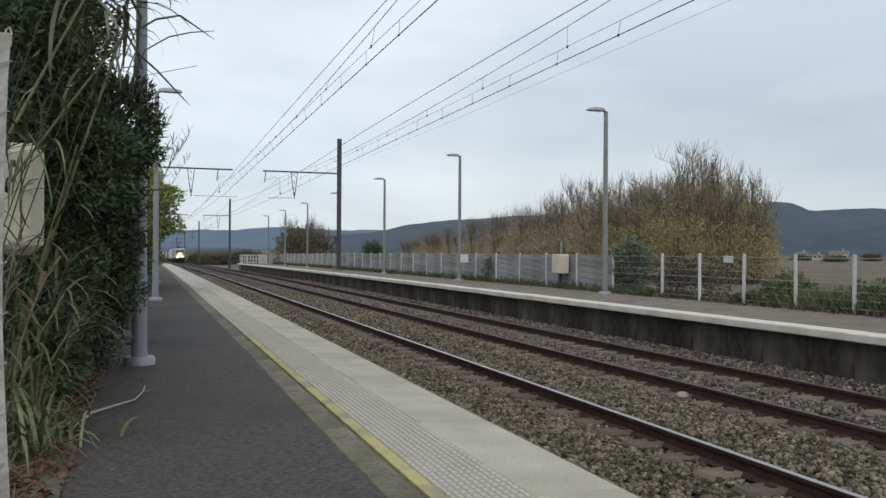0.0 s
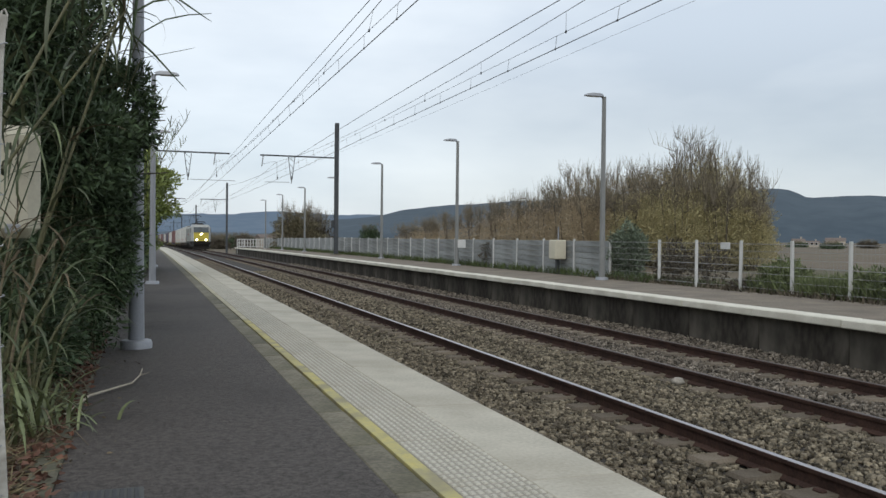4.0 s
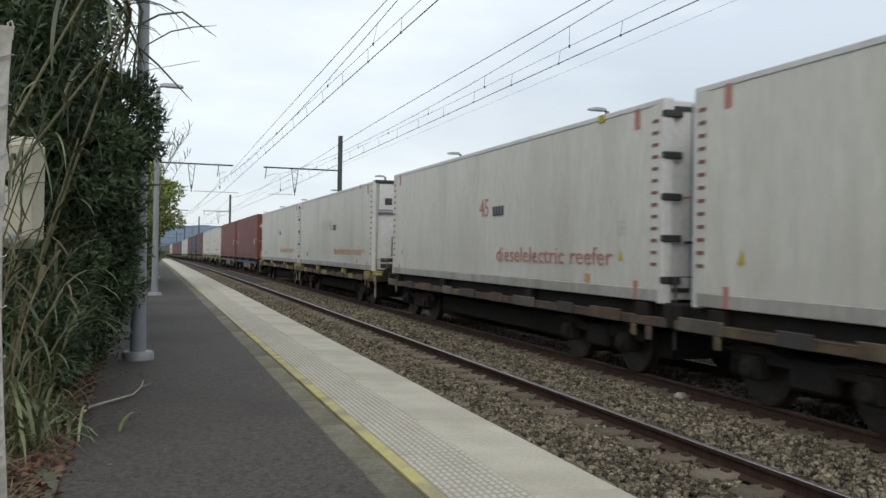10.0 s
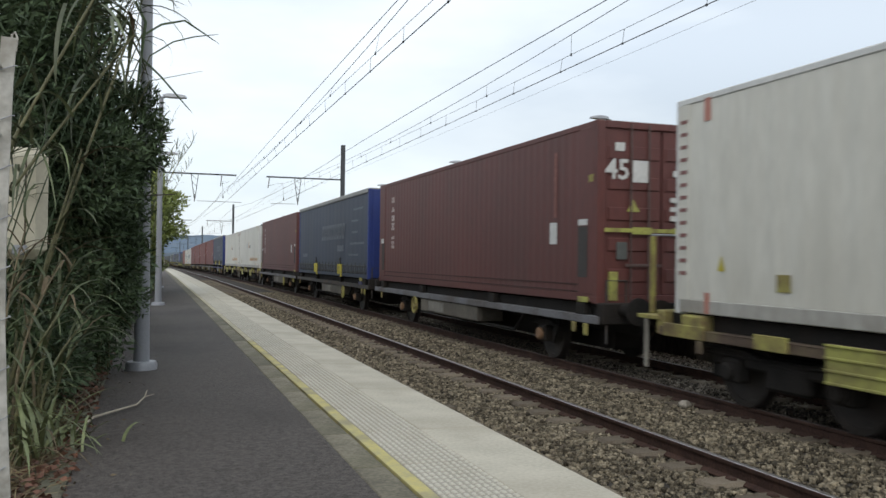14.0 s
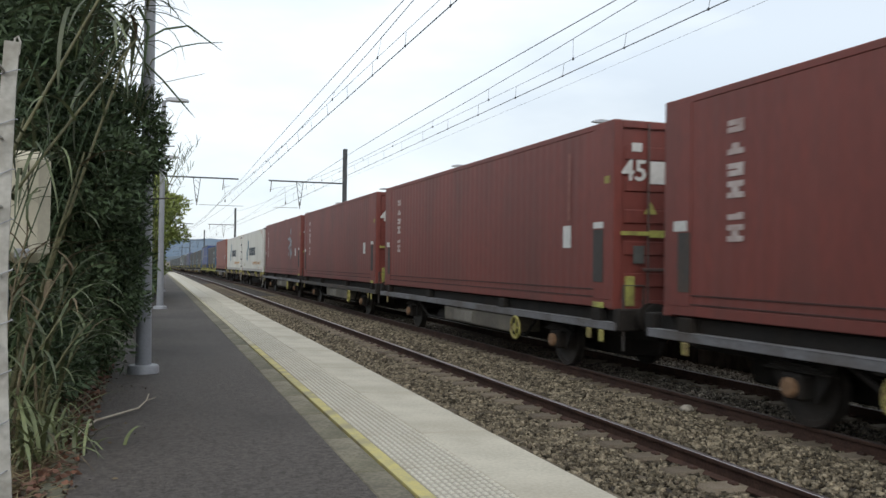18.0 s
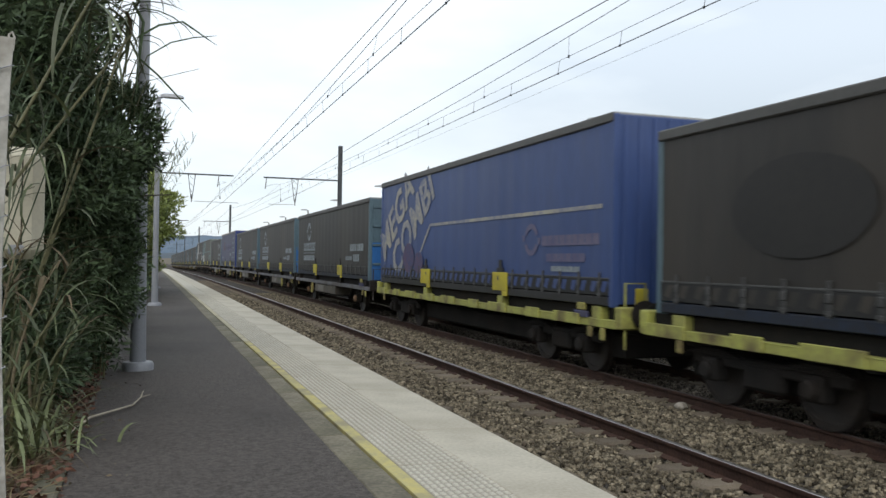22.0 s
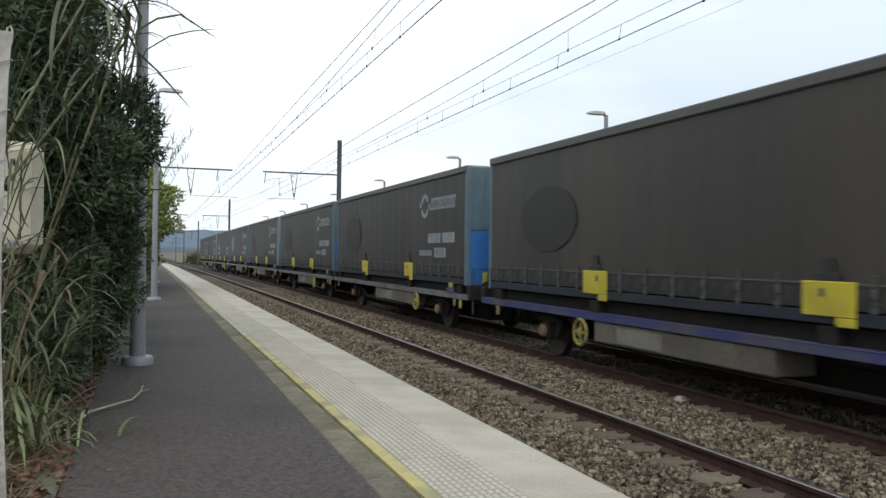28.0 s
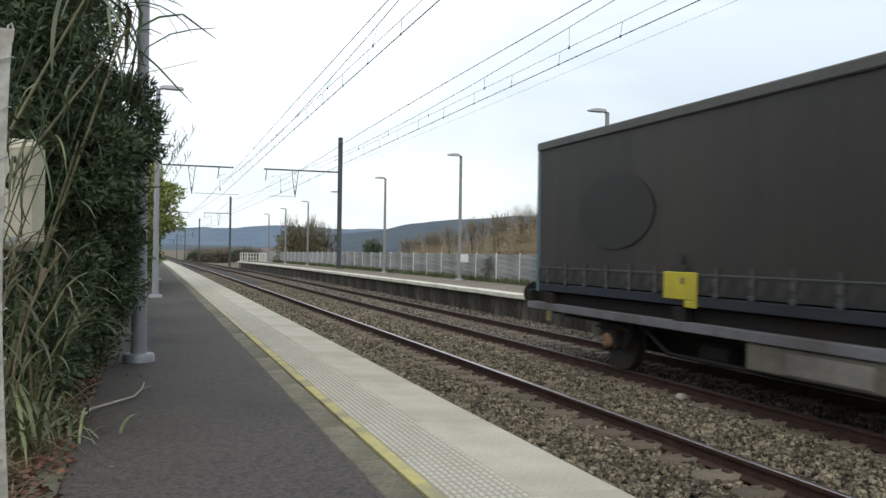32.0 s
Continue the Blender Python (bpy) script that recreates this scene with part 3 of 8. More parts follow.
def mast(x, y, base, side, reach, cx, right):
    """A steel mast with an arm over its track; side -1: the arm reaches to smaller x."""
    th = thing("catenary_mast", "dark steel overhead line mast with a cantilever arm", "mast", pose(x, y, base), group="overhead line masts")
    h = 9.45 + fall(y) - base
    b = Build()
    for s in (-1, 1):
        b.rbox(-0.13, s * 0.12 - 0.012, 0, 0.13, s * 0.12 + 0.012, h, 0.005)
    b.rbox(-0.012, -0.108, 0, 0.012, 0.108, h, 0.004)
    part("post", b, MAST, th)
    part("foot", Build().rbox(-0.32, -0.32, -0.4, 0.32, 0.32, 0.10, 0.03), KERB, th, "concrete foot")
    za = 7.12 + fall(y) - base
    tip = side * reach
    part("arm", Build().rbox(min(0.13 * side, tip), -0.05, za - 0.045, max(0.13 * side, tip), 0.05, za + 0.045, 0.01), MAST, th)
    vx = cx + (1.08 if right else -1.6) - x
    vb = Build()
    for a in ((-0.23, 1.0), (0.21, -1.0)):
        vb.tube([(vx + a[0], 0, za - 0.04), (vx + a[0] * 0.16, 0, za - 1.55)], 0.022, 6)
    for k in range(3):
        u0, u1 = k / 3.4, (k + 0.8) / 3.4
        vb.tube([(vx - 0.23 * (1 - u0 * 0.84), 0, za - 0.04 - 1.5 * u0), (vx + 0.21 * (1 - u1 * 0.84), 0, za - 0.04 - 1.5 * u1)], 0.012, 5)
    part("drop_bracket", vb, MAST, th, "lattice drop bracket")
    part("insulator", insulator((vx, 0, za - 1.3), (vx, 0, za - 1.78), 0.06), CERAMIC, th)
    part("steady_arm", Build().tube([(vx + (-0.15 if right else 0.15), 0, za - 1.72), (vx + (-1.75 if right else 2.9), 0, za - 1.74)], 0.018, 6), POST_LIGHT, th)
    ix = cx - (0.78 if right else -0.06) - x
    part("insulator", insulator((ix, 0, za - 0.05), (ix - 0.08, 0, za - 0.75)), CERAMIC, th)
    part("hanger", Build().tube([(ix - 0.05, 0, za - 0.6), (ix + 0.5, 0, za - 0.42), (cx - x + 0.1, 0, za - 0.4), (cx - x + 0.15, 0, za - 1.4)], 0.01, 5), MAST, th)
    part("clamp", Build().tube([(cx - x + 0.15, 0, za - 1.35), (cx - x + 0.15, 0, za - 1.52)], 0.035, 6), MAST, th)
    return th


for i, (x, y) in enumerate(MASTS[1:]):
    m_r = mast(x, y, (0.60 if i == 0 else -0.6) + fall(y), -1, x - 7.0, FAR_TRACK, True)
    if i == 0:
        part("signal_box", Build().rbox(-0.33, -0.1, 1.85, -0.14, 0.1, 2.35, 0.02), MAST, m_r, "small dark box on the mast")
    mast(0.0 if i == 0 else 1.0, y, (0.5 if i == 0 else -0.6) + fall(y), 1, 5.08 - (0.0 if i == 0 else 1.0), NEAR_WIRE, False)


# ---- lamp posts ----
def lamp_post(name, x, y, base, h, arm, r0, label, group, head=(0.62, 0.2), paint=None):
    """A tapered post with a flat lantern reaching towards the tracks."""
    th = thing(name, label, "street lamp", pose(x, y, base), group=group)
    part("pole", Build().tube([(0, 0, 0.02), (0, 0, 1.4), (0, 0, h)], r0, 14, r0 * 0.62), paint or POST_GREY, th, smooth=True)
    s = 1 if arm > 0 else -1
    part("lantern_arm", Build().tube([(0, 0, h - 0.03), (s * 0.12, 0, h + 0.015)], 0.03, 8), paint or POST_GREY, th)
    w, d = head
    lb = Build()
    prof = [(0.05, 0.055), (0.14, 0.085), (w * 0.6, 0.09), (w * 0.92, 0.06), (w, 0.03)]
    vs, fs = [], []
    for k, (u, hh) in enumerate(prof):
        q = d / 2 * (0.7 if k == 0 else 1.0 if k < 4 else 0.8)
        vs += [(s * u, -q, h), (s * u, q, h), (s * u, q * 0.8, h + hh), (s * u, -q * 0.8, h + hh)]
    for k in range(4):
        for j in range(4):
            fs.append((k * 4 + j, k * 4 + (j + 1) % 4, k * 4 + 4 + (j + 1) % 4, k * 4 + 4 + j))
    fs += [(0, 3, 2, 1), (16, 17, 18, 19)]
    lb.add(vs, fs)
    hd = part("lantern", lb, POST_LIGHT, th)
    part("lens", Build().rbox(min(s * 0.16, s * w * 0.85), -d * 0.32, h - 0.018, max(s * 0.16, s * w * 0.85), d * 0.32, h - 0.001, 0.005), FENCE_POST, hd, "pale lamp glass")
    part("foot_cover", Build().lathe([(r0 * 1.9, -0.12), (r0 * 1.95, 0.045), (r0 * 1.75, 0.075), (r0 * 1.02, 0.08)], (0, 0, 0), (0, 0, 1), 18), POST_LIGHT, th, "round concrete-grey foot", smooth=True)
    return th


far_lamp = lamp_post("street_lamp", 12.55, 21.75, FZ - 0.02 + fall(21.7), 5.32, -1, 0.095, "grey steel platform lamp with a flat lantern", "lamps on the opposite platform", paint=POST_DULL)
for k in range(1, 7):
    y = 21.75 + 12.24 * k
    copy_thing(far_lamp, pose(12.55, y, FZ - 0.02 + fall(y)))
near_lamp = lamp_post("street_lamp", -0.09, 10.0, PZ + 0.01, 5.35, 1, 0.088, "grey steel platform lamp on a round foot beside the hedge", "lamps on the near platform")
for y in (22.9, 35.6, 48.2, 61):
    copy_thing(near_lamp, pose(0.17 if y < 30 else 0.3, y, PZ + fall(y)))


# ---- the freight train: x across, y backwards from the front end, z over the rail ----
LOCO_GREY = mat("loco_silver_paint", (0.330, 0.345, 0.292), (0.265, 0.278, 0.235), 0.5, scale=0.9, fine=7, bump=0.03, spread=0.6, streak=(1, 1, 0.35), dirt=(0.165, 0.162, 0.135), dirt_amount=0.65, dirt_scale=0.9)
LOCO_CAB = mat("loco_cab_paint", (0.42, 0.425, 0.40), (0.35, 0.355, 0.33), 0.5, scale=0.9, fine=7, bump=0.03, spread=0.6, streak=(1, 1, 0.35), dirt=(0.26, 0.255, 0.225), dirt_amount=0.5, dirt_scale=1.2)
LOCO_YELLOW = mat("loco_yellow_paint", (0.45, 0.37, 0.022), (0.38, 0.31, 0.025), 0.45, scale=2, fine=12, bump=0.02, dirt=(0.24, 0.20, 0.045), dirt_amount=0.6)
LOCO_DARK = mat("loco_dark_skirt", (0.031, 0.032, 0.028), (0.018, 0.018, 0.016), 0.7, scale=2, fine=12, bump=0.1, dirt=(0.066, 0.062, 0.054), dirt_amount=0.5)
GRIME = mat("running_gear_grime", (0.025, 0.022, 0.020), (0.015, 0.014, 0.013), 0.9, scale=3, fine=30, bump=0.2, dirt=(0.028, 0.021, 0.016), dirt_amount=0.5, spec=0.2)
WHEEL = mat("wheel_steel", (0.040, 0.031, 0.026), (0.022, 0.019, 0.017), 0.6, metal=0.3, scale=4, fine=30, bump=0.1)
ROOF_GEAR = mat("roof_gear_dark", (0.034, 0.034, 0.035), (0.02, 0.02, 0.022), 0.6, bump=0.05)
LOGO_GREY = mat("logo_grey", (0.072, 0.073, 0.068), (0.056, 0.057, 0.052), 0.6, bump=0)
LOGO_RED = mat("logo_red", (0.30, 0.062, 0.066), (0.24, 0.055, 0.058), 0.6, bump=0)
LAMP_ON = lit("headlight_glow", (1.0, 0.91, 0.71), 300)
CONT_RED = mat("container_red", (0.180, 0.041, 0.031), (0.134, 0.032, 0.025), 0.6, scale=0.7, fine=10, bump=0.05, streak=(1, 1, 0.35), dirt=(0.092, 0.036, 0.030), dirt_amount=0.5, dirt_scale=0.9)
BAR_STEEL = mat("dull_lock_bar", (0.13, 0.085, 0.075), (0.085, 0.055, 0.05), 0.6, metal=0.2, scale=2, fine=16, bump=0.05)
CONT_BROWN = mat("container_brown_red", (0.118, 0.035, 0.029), (0.088, 0.028, 0.024), 0.6, scale=0.7, fine=10, bump=0.05, streak=(1, 1, 0.35), dirt=(0.080, 0.034, 0.029), dirt_amount=0.5, dirt_scale=0.9)
# dark tone of the shadow gaps along the container's bottom lip
LIP_DARK = mat("seam_shadow", (0.035, 0.014, 0.012), (0.06, 0.020, 0.017), 0.8, scale=1.5, fine=12, bump=0.05)
CONT_ORANGE = mat("container_orange_red", (0.232, 0.066, 0.042), (0.18, 0.053, 0.035), 0.6, scale=0.7, fine=10, bump=0.05, streak=(1, 1, 0.35), dirt=(0.15, 0.058, 0.042), dirt_amount=0.35, dirt_scale=0.9)
REEFER = mat("reefer_white", (0.63, 0.615, 0.55), (0.54, 0.525, 0.465), 0.5, scale=0.7, fine=10, bump=0.02, streak=(1, 1, 0.3), dirt=(0.40, 0.375, 0.31), dirt_amount=0.4, dirt_scale=0.9)
REEFER_UNIT = mat("cooling_unit_white", (0.62, 0.62, 0.60), (0.52, 0.52, 0.50), 0.5, scale=1, fine=12, bump=0.03)
REEFER_RAIL = mat("dirty_white_rail", (0.43, 0.42, 0.385), (0.31, 0.30, 0.27), 0.6, scale=1.2, fine=14, bump=0.04, streak=(1, 1, 0.4), dirt=(0.20, 0.17, 0.13), dirt_amount=0.6, dirt_scale=1.4)
CURTAIN = mat("grey_curtain", (0.035, 0.030, 0.0245), (0.022, 0.0195, 0.0165), 0.6, scale=0.6, fine=7, bump=0.06, spread=0.6, streak=(1, 1, 0.2), dirt=(0.050, 0.041, 0.031), dirt_amount=0.6, dirt_scale=0.7, rand=0.22)
CURTAIN_GREEN = mat("grey_green_curtain", (0.085, 0.083, 0.066), (0.065, 0.063, 0.052), 0.6, scale=0.6, fine=9, bump=0.04, streak=(1, 1, 0.25), dirt=(0.10, 0.095, 0.075), dirt_amount=0.5, dirt_scale=0.8)
CURTAIN_SLATE = mat("slate_blue_curtain", (0.036, 0.048, 0.078), (0.028, 0.038, 0.062), 0.6, scale=0.6, fine=9, bump=0.04, streak=(1, 1, 0.25), dirt=(0.046, 0.055, 0.072), dirt_amount=0.5)
CURTAIN_BLUE = mat("blue_curtain", (0.048, 0.053, 0.105), (0.037, 0.042, 0.085), 0.55, scale=0.6, fine=9, bump=0.04, streak=(1, 1, 0.25), dirt=(0.06, 0.065, 0.11), dirt_amount=0.5)
CURTAIN_MEGA = mat("bright_blue_curtain", (0.036, 0.070, 0.20), (0.031, 0.058, 0.165), 0.55, scale=0.6, fine=9, bump=0.04, streak=(1, 1, 0.25), dirt=(0.06, 0.085, 0.18), dirt_amount=0.5)
END_BLUE = mat("end_wall_blue", (0.022, 0.15, 0.42), (0.02, 0.12, 0.34), 0.55, scale=1, fine=15, bump=0.03, dirt=(0.06, 0.13, 0.22), dirt_amount=0.5)
END_PALE = mat("end_wall_pale_grey", (0.19, 0.23, 0.245), (0.14, 0.17, 0.185), 0.6, scale=1, fine=15, bump=0.03, streak=(1, 1, 0.3), dirt=(0.11, 0.135, 0.145), dirt_amount=0.6)
END_TEAL = mat("end_wall_faded_teal", (0.095, 0.155, 0.185), (0.07, 0.115, 0.14), 0.6, scale=1, fine=15, bump=0.03, streak=(1, 1, 0.3), dirt=(0.065, 0.09, 0.10), dirt_amount=0.6)
RAIL_NAVY = mat("grimy_blue_rail", (0.011, 0.020, 0.040), (0.011, 0.012, 0.015), 0.7, scale=0.9, fine=12, bump=0.05, spread=0.4, dirt=(0.02, 0.02, 0.022), dirt_amount=0.8, dirt_scale=1.0)
END_NAVY = mat("end_wall_navy", (0.018, 0.038, 0.175), (0.015, 0.030, 0.135), 0.5, scale=1, fine=15, bump=0.03)
END_SAGE = mat("end_wall_sage", (0.20, 0.23, 0.205), (0.15, 0.175, 0.155), 0.6, scale=1, fine=15, bump=0.03, streak=(1, 1, 0.3), dirt=(0.11, 0.12, 0.105), dirt_amount=0.6)
RAIL_ROOF = mat("roof_rail_grey", (0.085, 0.082, 0.076), (0.065, 0.063, 0.058), 0.6, scale=1, fine=12, bump=0.03)
ROOF_PALE = mat("roof_sheet_pale", (0.30, 0.30, 0.29), (0.24, 0.24, 0.23), 0.6, scale=0.6, fine=6, bump=0.03)
STRAP = mat("black_strap", (0.024, 0.023, 0.022), (0.016, 0.016, 0.015), 0.6, bump=0)
PATCH_DARK = mat("dark_curtain_patch", (0.019, 0.0175, 0.0155), (0.014, 0.013, 0.012), 0.65, scale=1, fine=8, bump=0.04)
HEM_DARK = mat("dirty_hem", (0.021, 0.021, 0.020), (0.013, 0.013, 0.013), 0.7, scale=2, fine=14, bump=0.1)
STRAP_GREY = mat("grey_strap", (0.080, 0.080, 0.077), (0.036, 0.036, 0.035), 0.6, bump=0)
PAD_YELLOW = mat("yellow_lift_plate", (0.54, 0.46, 0.03), (0.46, 0.38, 0.03), 0.6, scale=3, fine=25, bump=0.05, dirt=(0.26, 0.20, 0.04), dirt_amount=0.6)
SILL_GREY = mat("wagon_sill_grey", (0.165, 0.165, 0.178), (0.105, 0.102, 0.105), 0.7, scale=1.2, fine=18, bump=0.1, dirt=(0.08, 0.065, 0.055), dirt_amount=0.7)
SILL_DARK = mat("wagon_sill_dark", (0.055, 0.05, 0.047), (0.035, 0.032, 0.03), 0.8, scale=1.2, fine=18, bump=0.1, dirt=(0.09, 0.06, 0.045), dirt_amount=0.7)
SILL_BLUE = mat("wagon_sill_blue", (0.030, 0.038, 0.155), (0.034, 0.038, 0.10), 0.7, scale=1.2, fine=18, bump=0.1, dirt=(0.09, 0.08, 0.08), dirt_amount=0.7)
SILL_YELLOW = mat("wagon_sill_yellow", (0.40, 0.405, 0.095), (0.27, 0.26, 0.08), 0.7, scale=1.2, fine=18, bump=0.1, dirt=(0.11, 0.075, 0.04), dirt_amount=0.9, dirt_scale=2.2)
SILL_OCHRE = mat("worn_yellow_bracket", (0.34, 0.325, 0.085), (0.20, 0.15, 0.06), 0.8, scale=2.5, fine=18, bump=0.15, dirt=(0.10, 0.065, 0.04), dirt_amount=0.8, dirt_scale=2)
SILL_RUST = mat("wagon_sill_rust", (0.105, 0.070, 0.048), (0.055, 0.038, 0.028), 0.8, scale=1.2, fine=18, bump=0.15, dirt=(0.17, 0.135, 0.07), dirt_amount=0.6, dirt_scale=2)
SILL_PINK = mat("wagon_sill_faded_red", (0.26, 0.14, 0.125), (0.14, 0.075, 0.065), 0.8, scale=1.2, fine=18, bump=0.15, dirt=(0.07, 0.05, 0.045), dirt_amount=0.7)
BOX_SCUFF = mat("scuffed_box_side", (0.235, 0.22, 0.19), (0.15, 0.14, 0.12), 0.75, scale=2, fine=18, bump=0.1, dirt=(0.09, 0.075, 0.06), dirt_amount=0.7)
AXLE_ORANGE = mat("rusty_orange_cap", (0.22, 0.125, 0.065), (0.14, 0.08, 0.045), 0.8, scale=6, fine=25, bump=0.1)
BOX_GREY = mat("underframe_box", (0.145, 0.128, 0.100), (0.085, 0.075, 0.060), 0.75, scale=1.2, fine=18, bump=0.1, dirt=(0.07, 0.06, 0.05), dirt_amount=0.6)
PRINT_WHITE = mat("faded_white_print", (0.275, 0.31, 0.325), (0.18, 0.205, 0.22), 0.7, scale=3, fine=14, bump=0, spread=0.4)
PRINT_BRIGHT = mat("white_print", (0.60, 0.60, 0.58), (0.48, 0.48, 0.46), 0.7, scale=3, fine=14, bump=0)
PRINT_CHALK = mat("chalky_print", (0.50, 0.44, 0.42), (0.33, 0.24, 0.22), 0.7, scale=3, fine=14, bump=0)
PRINT_TEAL = mat("pale_teal_print", (0.19, 0.27, 0.28), (0.13, 0.19, 0.20), 0.7, scale=3, fine=14, bump=0)
PRINT_ORANGE = mat("orange_print", (0.58, 0.33, 0.15), (0.52, 0.31, 0.16), 0.7, scale=3, fine=14, bump=0)
PRINT_SALMON = mat("faded_red_print", (0.46, 0.20, 0.15), (0.40, 0.18, 0.14), 0.7, scale=3, fine=14, bump=0)
PRINT_DASH = mat("dark_red_print", (0.24, 0.105, 0.095), (0.17, 0.08, 0.075), 0.7, scale=3, fine=14, bump=0)
PRINT_WORN = mat("worn_pink_print", (0.25, 0.10, 0.085), (0.18, 0.065, 0.05), 0.7, scale=3, fine=14, bump=0)
PRINT_DARK = mat("dark_print", (0.075, 0.095, 0.115), (0.06, 0.075, 0.09), 0.7, scale=3, fine=14, bump=0)
PRINT_SNOW = mat("steel_blue_print", (0.10, 0.235, 0.315), (0.08, 0.19, 0.26), 0.7, scale=3, fine=14, bump=0)
PRINT_CREAM = mat("cream_print", (0.40, 0.37, 0.29), (0.15, 0.17, 0.25), 0.7, scale=1.1, fine=10, bump=0, spread=0.5)
PAINT_SMEAR = mat("faded_red_smear", (0.105, 0.062, 0.105), (0.050, 0.060, 0.14), 0.7, scale=2.5, fine=10, bump=0, spread=0.5)
PRINT_MAROON = mat("maroon_print", (0.20, 0.04, 0.05), (0.13, 0.03, 0.04), 0.7, scale=2, fine=10, bump=0)
PRINT_PATCH = mat("paler_patch", (0.105, 0.11, 0.105), (0.085, 0.09, 0.085), 0.7, scale=2, fine=10, bump=0)



def plate(b, x, y0, z0, y1, z1, t=0.004, lean=0.0):
    """A thin printed patch on a side wall at x; lean shears it forward."""
    q = [(y0, z0, 0), (y1, z0, 0), (y1, z1, lean), (y0, z1, lean)]
    b.add([(x, y + d, z) for y, z, d in q] + [(x - t, y + d, z) for y, z, d in q], [(0, 1, 2, 3), (7, 6, 5, 4), (0, 4, 5, 1), (1, 5, 6, 2), (2, 6, 7, 3), (3, 7, 4, 0)])
    return b


def ring(b, x, y, z, ry, rz, w, a0=0, a1=360, n=28, t=0.004):
    """A printed ring or arc on a side wall."""
    pts = []
    for i in range(n + 1):
        a = radians(a0 + (a1 - a0) * i / n)
        for k in (1, 1 - w):
            pts += [(x, y + ry * k * math.cos(a), z + rz * k * math.sin(a)), (x - t, y + ry * k * math.cos(a), z + rz * k * math.sin(a))]
    f = []
    for i in range(n):
        o = i * 4
        f += [(o + 1, o + 5, o + 7, o + 3), (o, o + 1, o + 5, o + 4), (o + 2, o + 6, o + 7, o + 3)]
    b.add(pts, f)
    return b


def disc(b, x, y, z, ry, rz, n=28, t=0.004):
    b.add([(x - t, y + ry * math.cos(2 * math.pi * i / n), z + rz * math.sin(2 * math.pi * i / n)) for i in range(n)], [tuple(range(n))])
    return b


def word_bars(b, x, y0, z0, y1, z1, n, gap=0.22, lean=0.0):
    """A word that cannot be read: a row of n bars. y0 is the reading start (rear), y1 the end."""
    w = (y1 - y0) / n
    zc = z0 + 0.22 * (z1 - z0)
    x = x - 0.003
    v, f = [], []
    for i in range(n):
        for u in (i, i + 1 - gap):
            for z in (z0, zc, z1):
                v.append((x, y0 + w * u + lean * (z - z0) / (z1 - z0), z))
        o = i * 6
        f += [(o, o + 1, o + 4, o + 3), (o + 1, o + 2, o + 5, o + 4)]
        if i < n - 1:
            f.append((o + 3, o + 4, o + 7, o + 6))
    return b.add(v, f)


def block_row(parent, x, y0, z0, y1, z1, n, material, lean=0.0, gap=0.2, weight=0.31):
    """A word that is not spelled out: a row of upright open blocks, each a part."""
    w = (y1 - y0) / n
    for i in range(n):
        a, c = y0 + w * i, y0 + w * (i + 1 - gap)
        b = Build()
        t = weight * (c - a)
        h = weight * 0.72 * (z1 - z0)
        pts = [(a, z0), (c, z0), (c, z1), (a, z1), (a + t, z0 + h), (c - t, z0 + h), (c - t, z1 - h), (a + t, z1 - h)]
        b.add([(x - 0.004, y + lean * (z - z0) / (z1 - z0), z) for y, z in pts], [(0, 1, 5, 4), (1, 2, 6, 5), (2, 3, 7, 6), (3, 0, 4, 7)])
        part("block", b, material, parent)


def lettering(text, size, m, name, material, parent, bold=0.0):
    """Readable characters as a flat mesh, in the built-in font."""
    cu = bpy.data.curves.new(name, "FONT")
    cu.body, cu.size, cu.extrude, cu.resolution_u, cu.offset = text, size, 0.002, 2, bold
    tmp = bpy.data.objects.new(name, cu)
    scene.collection.objects.link(tmp)
    me = bpy.data.meshes.new_from_object(tmp.evaluated_get(bpy.context.evaluated_depsgraph_get()))
    bpy.data.objects.remove(tmp)
    me.transform(m)
    me.materials.clear()
    me.materials.append(material)
    return part(name, me, None, parent)


def wheelset(parent, y, r=0.46, boxes=True, span=GAUGE, cap=True):
    """Two wheels on an axle, with axle boxes and springs."""
    for s in (-1, 1):
        x = s * span
        prof = [(0.05, -0.02), (r * 0.55, -0.03), (r * 0.82, -0.045), (r * 0.84, -0.06), (r, -0.06), (r, 0.045), (r + 0.03, 0.05), (r + 0.028, 0.075), (r * 0.84, 0.075), (0.05, 0.06)]
        part("wheel", Build().lathe([(q, h * -s) for q, h in prof], (x, y, r), (1, 0, 0), 22), WHEEL, parent, smooth=True)
        if boxes:
            b = Build()
            b.rbox(x + s * 0.20 - 0.11, y - 0.16, r - 0.14, x + s * 0.20 + 0.11, y + 0.16, r + 0.16, 0.03)
            ab = part("axle_box", b, GRIME, parent)
            part("axle_cap", Build().lathe([(0.115, 0), (0.115, 0.05), (0.08, 0.07)], (x + s * 0.31, y, r), (s, 0, 0), 12), AXLE_ORANGE if cap else GRIME, ab)
            sp = Build()
            for k in range(4):
                sp.rbox(x + s * 0.2 - 0.05, y - 0.55 + 0.1 * k, r + 0.17 + 0.026 * k, x + s * 0.2 + 0.05, y + 0.55 - 0.1 * k, r + 0.194 + 0.026 * k, 0.005)
            part("leaf_spring", sp, GRIME, parent)
    part("axle", Build().tube([(-span, y, r), (span, y, r)], 0.075, 10), GRIME, parent)


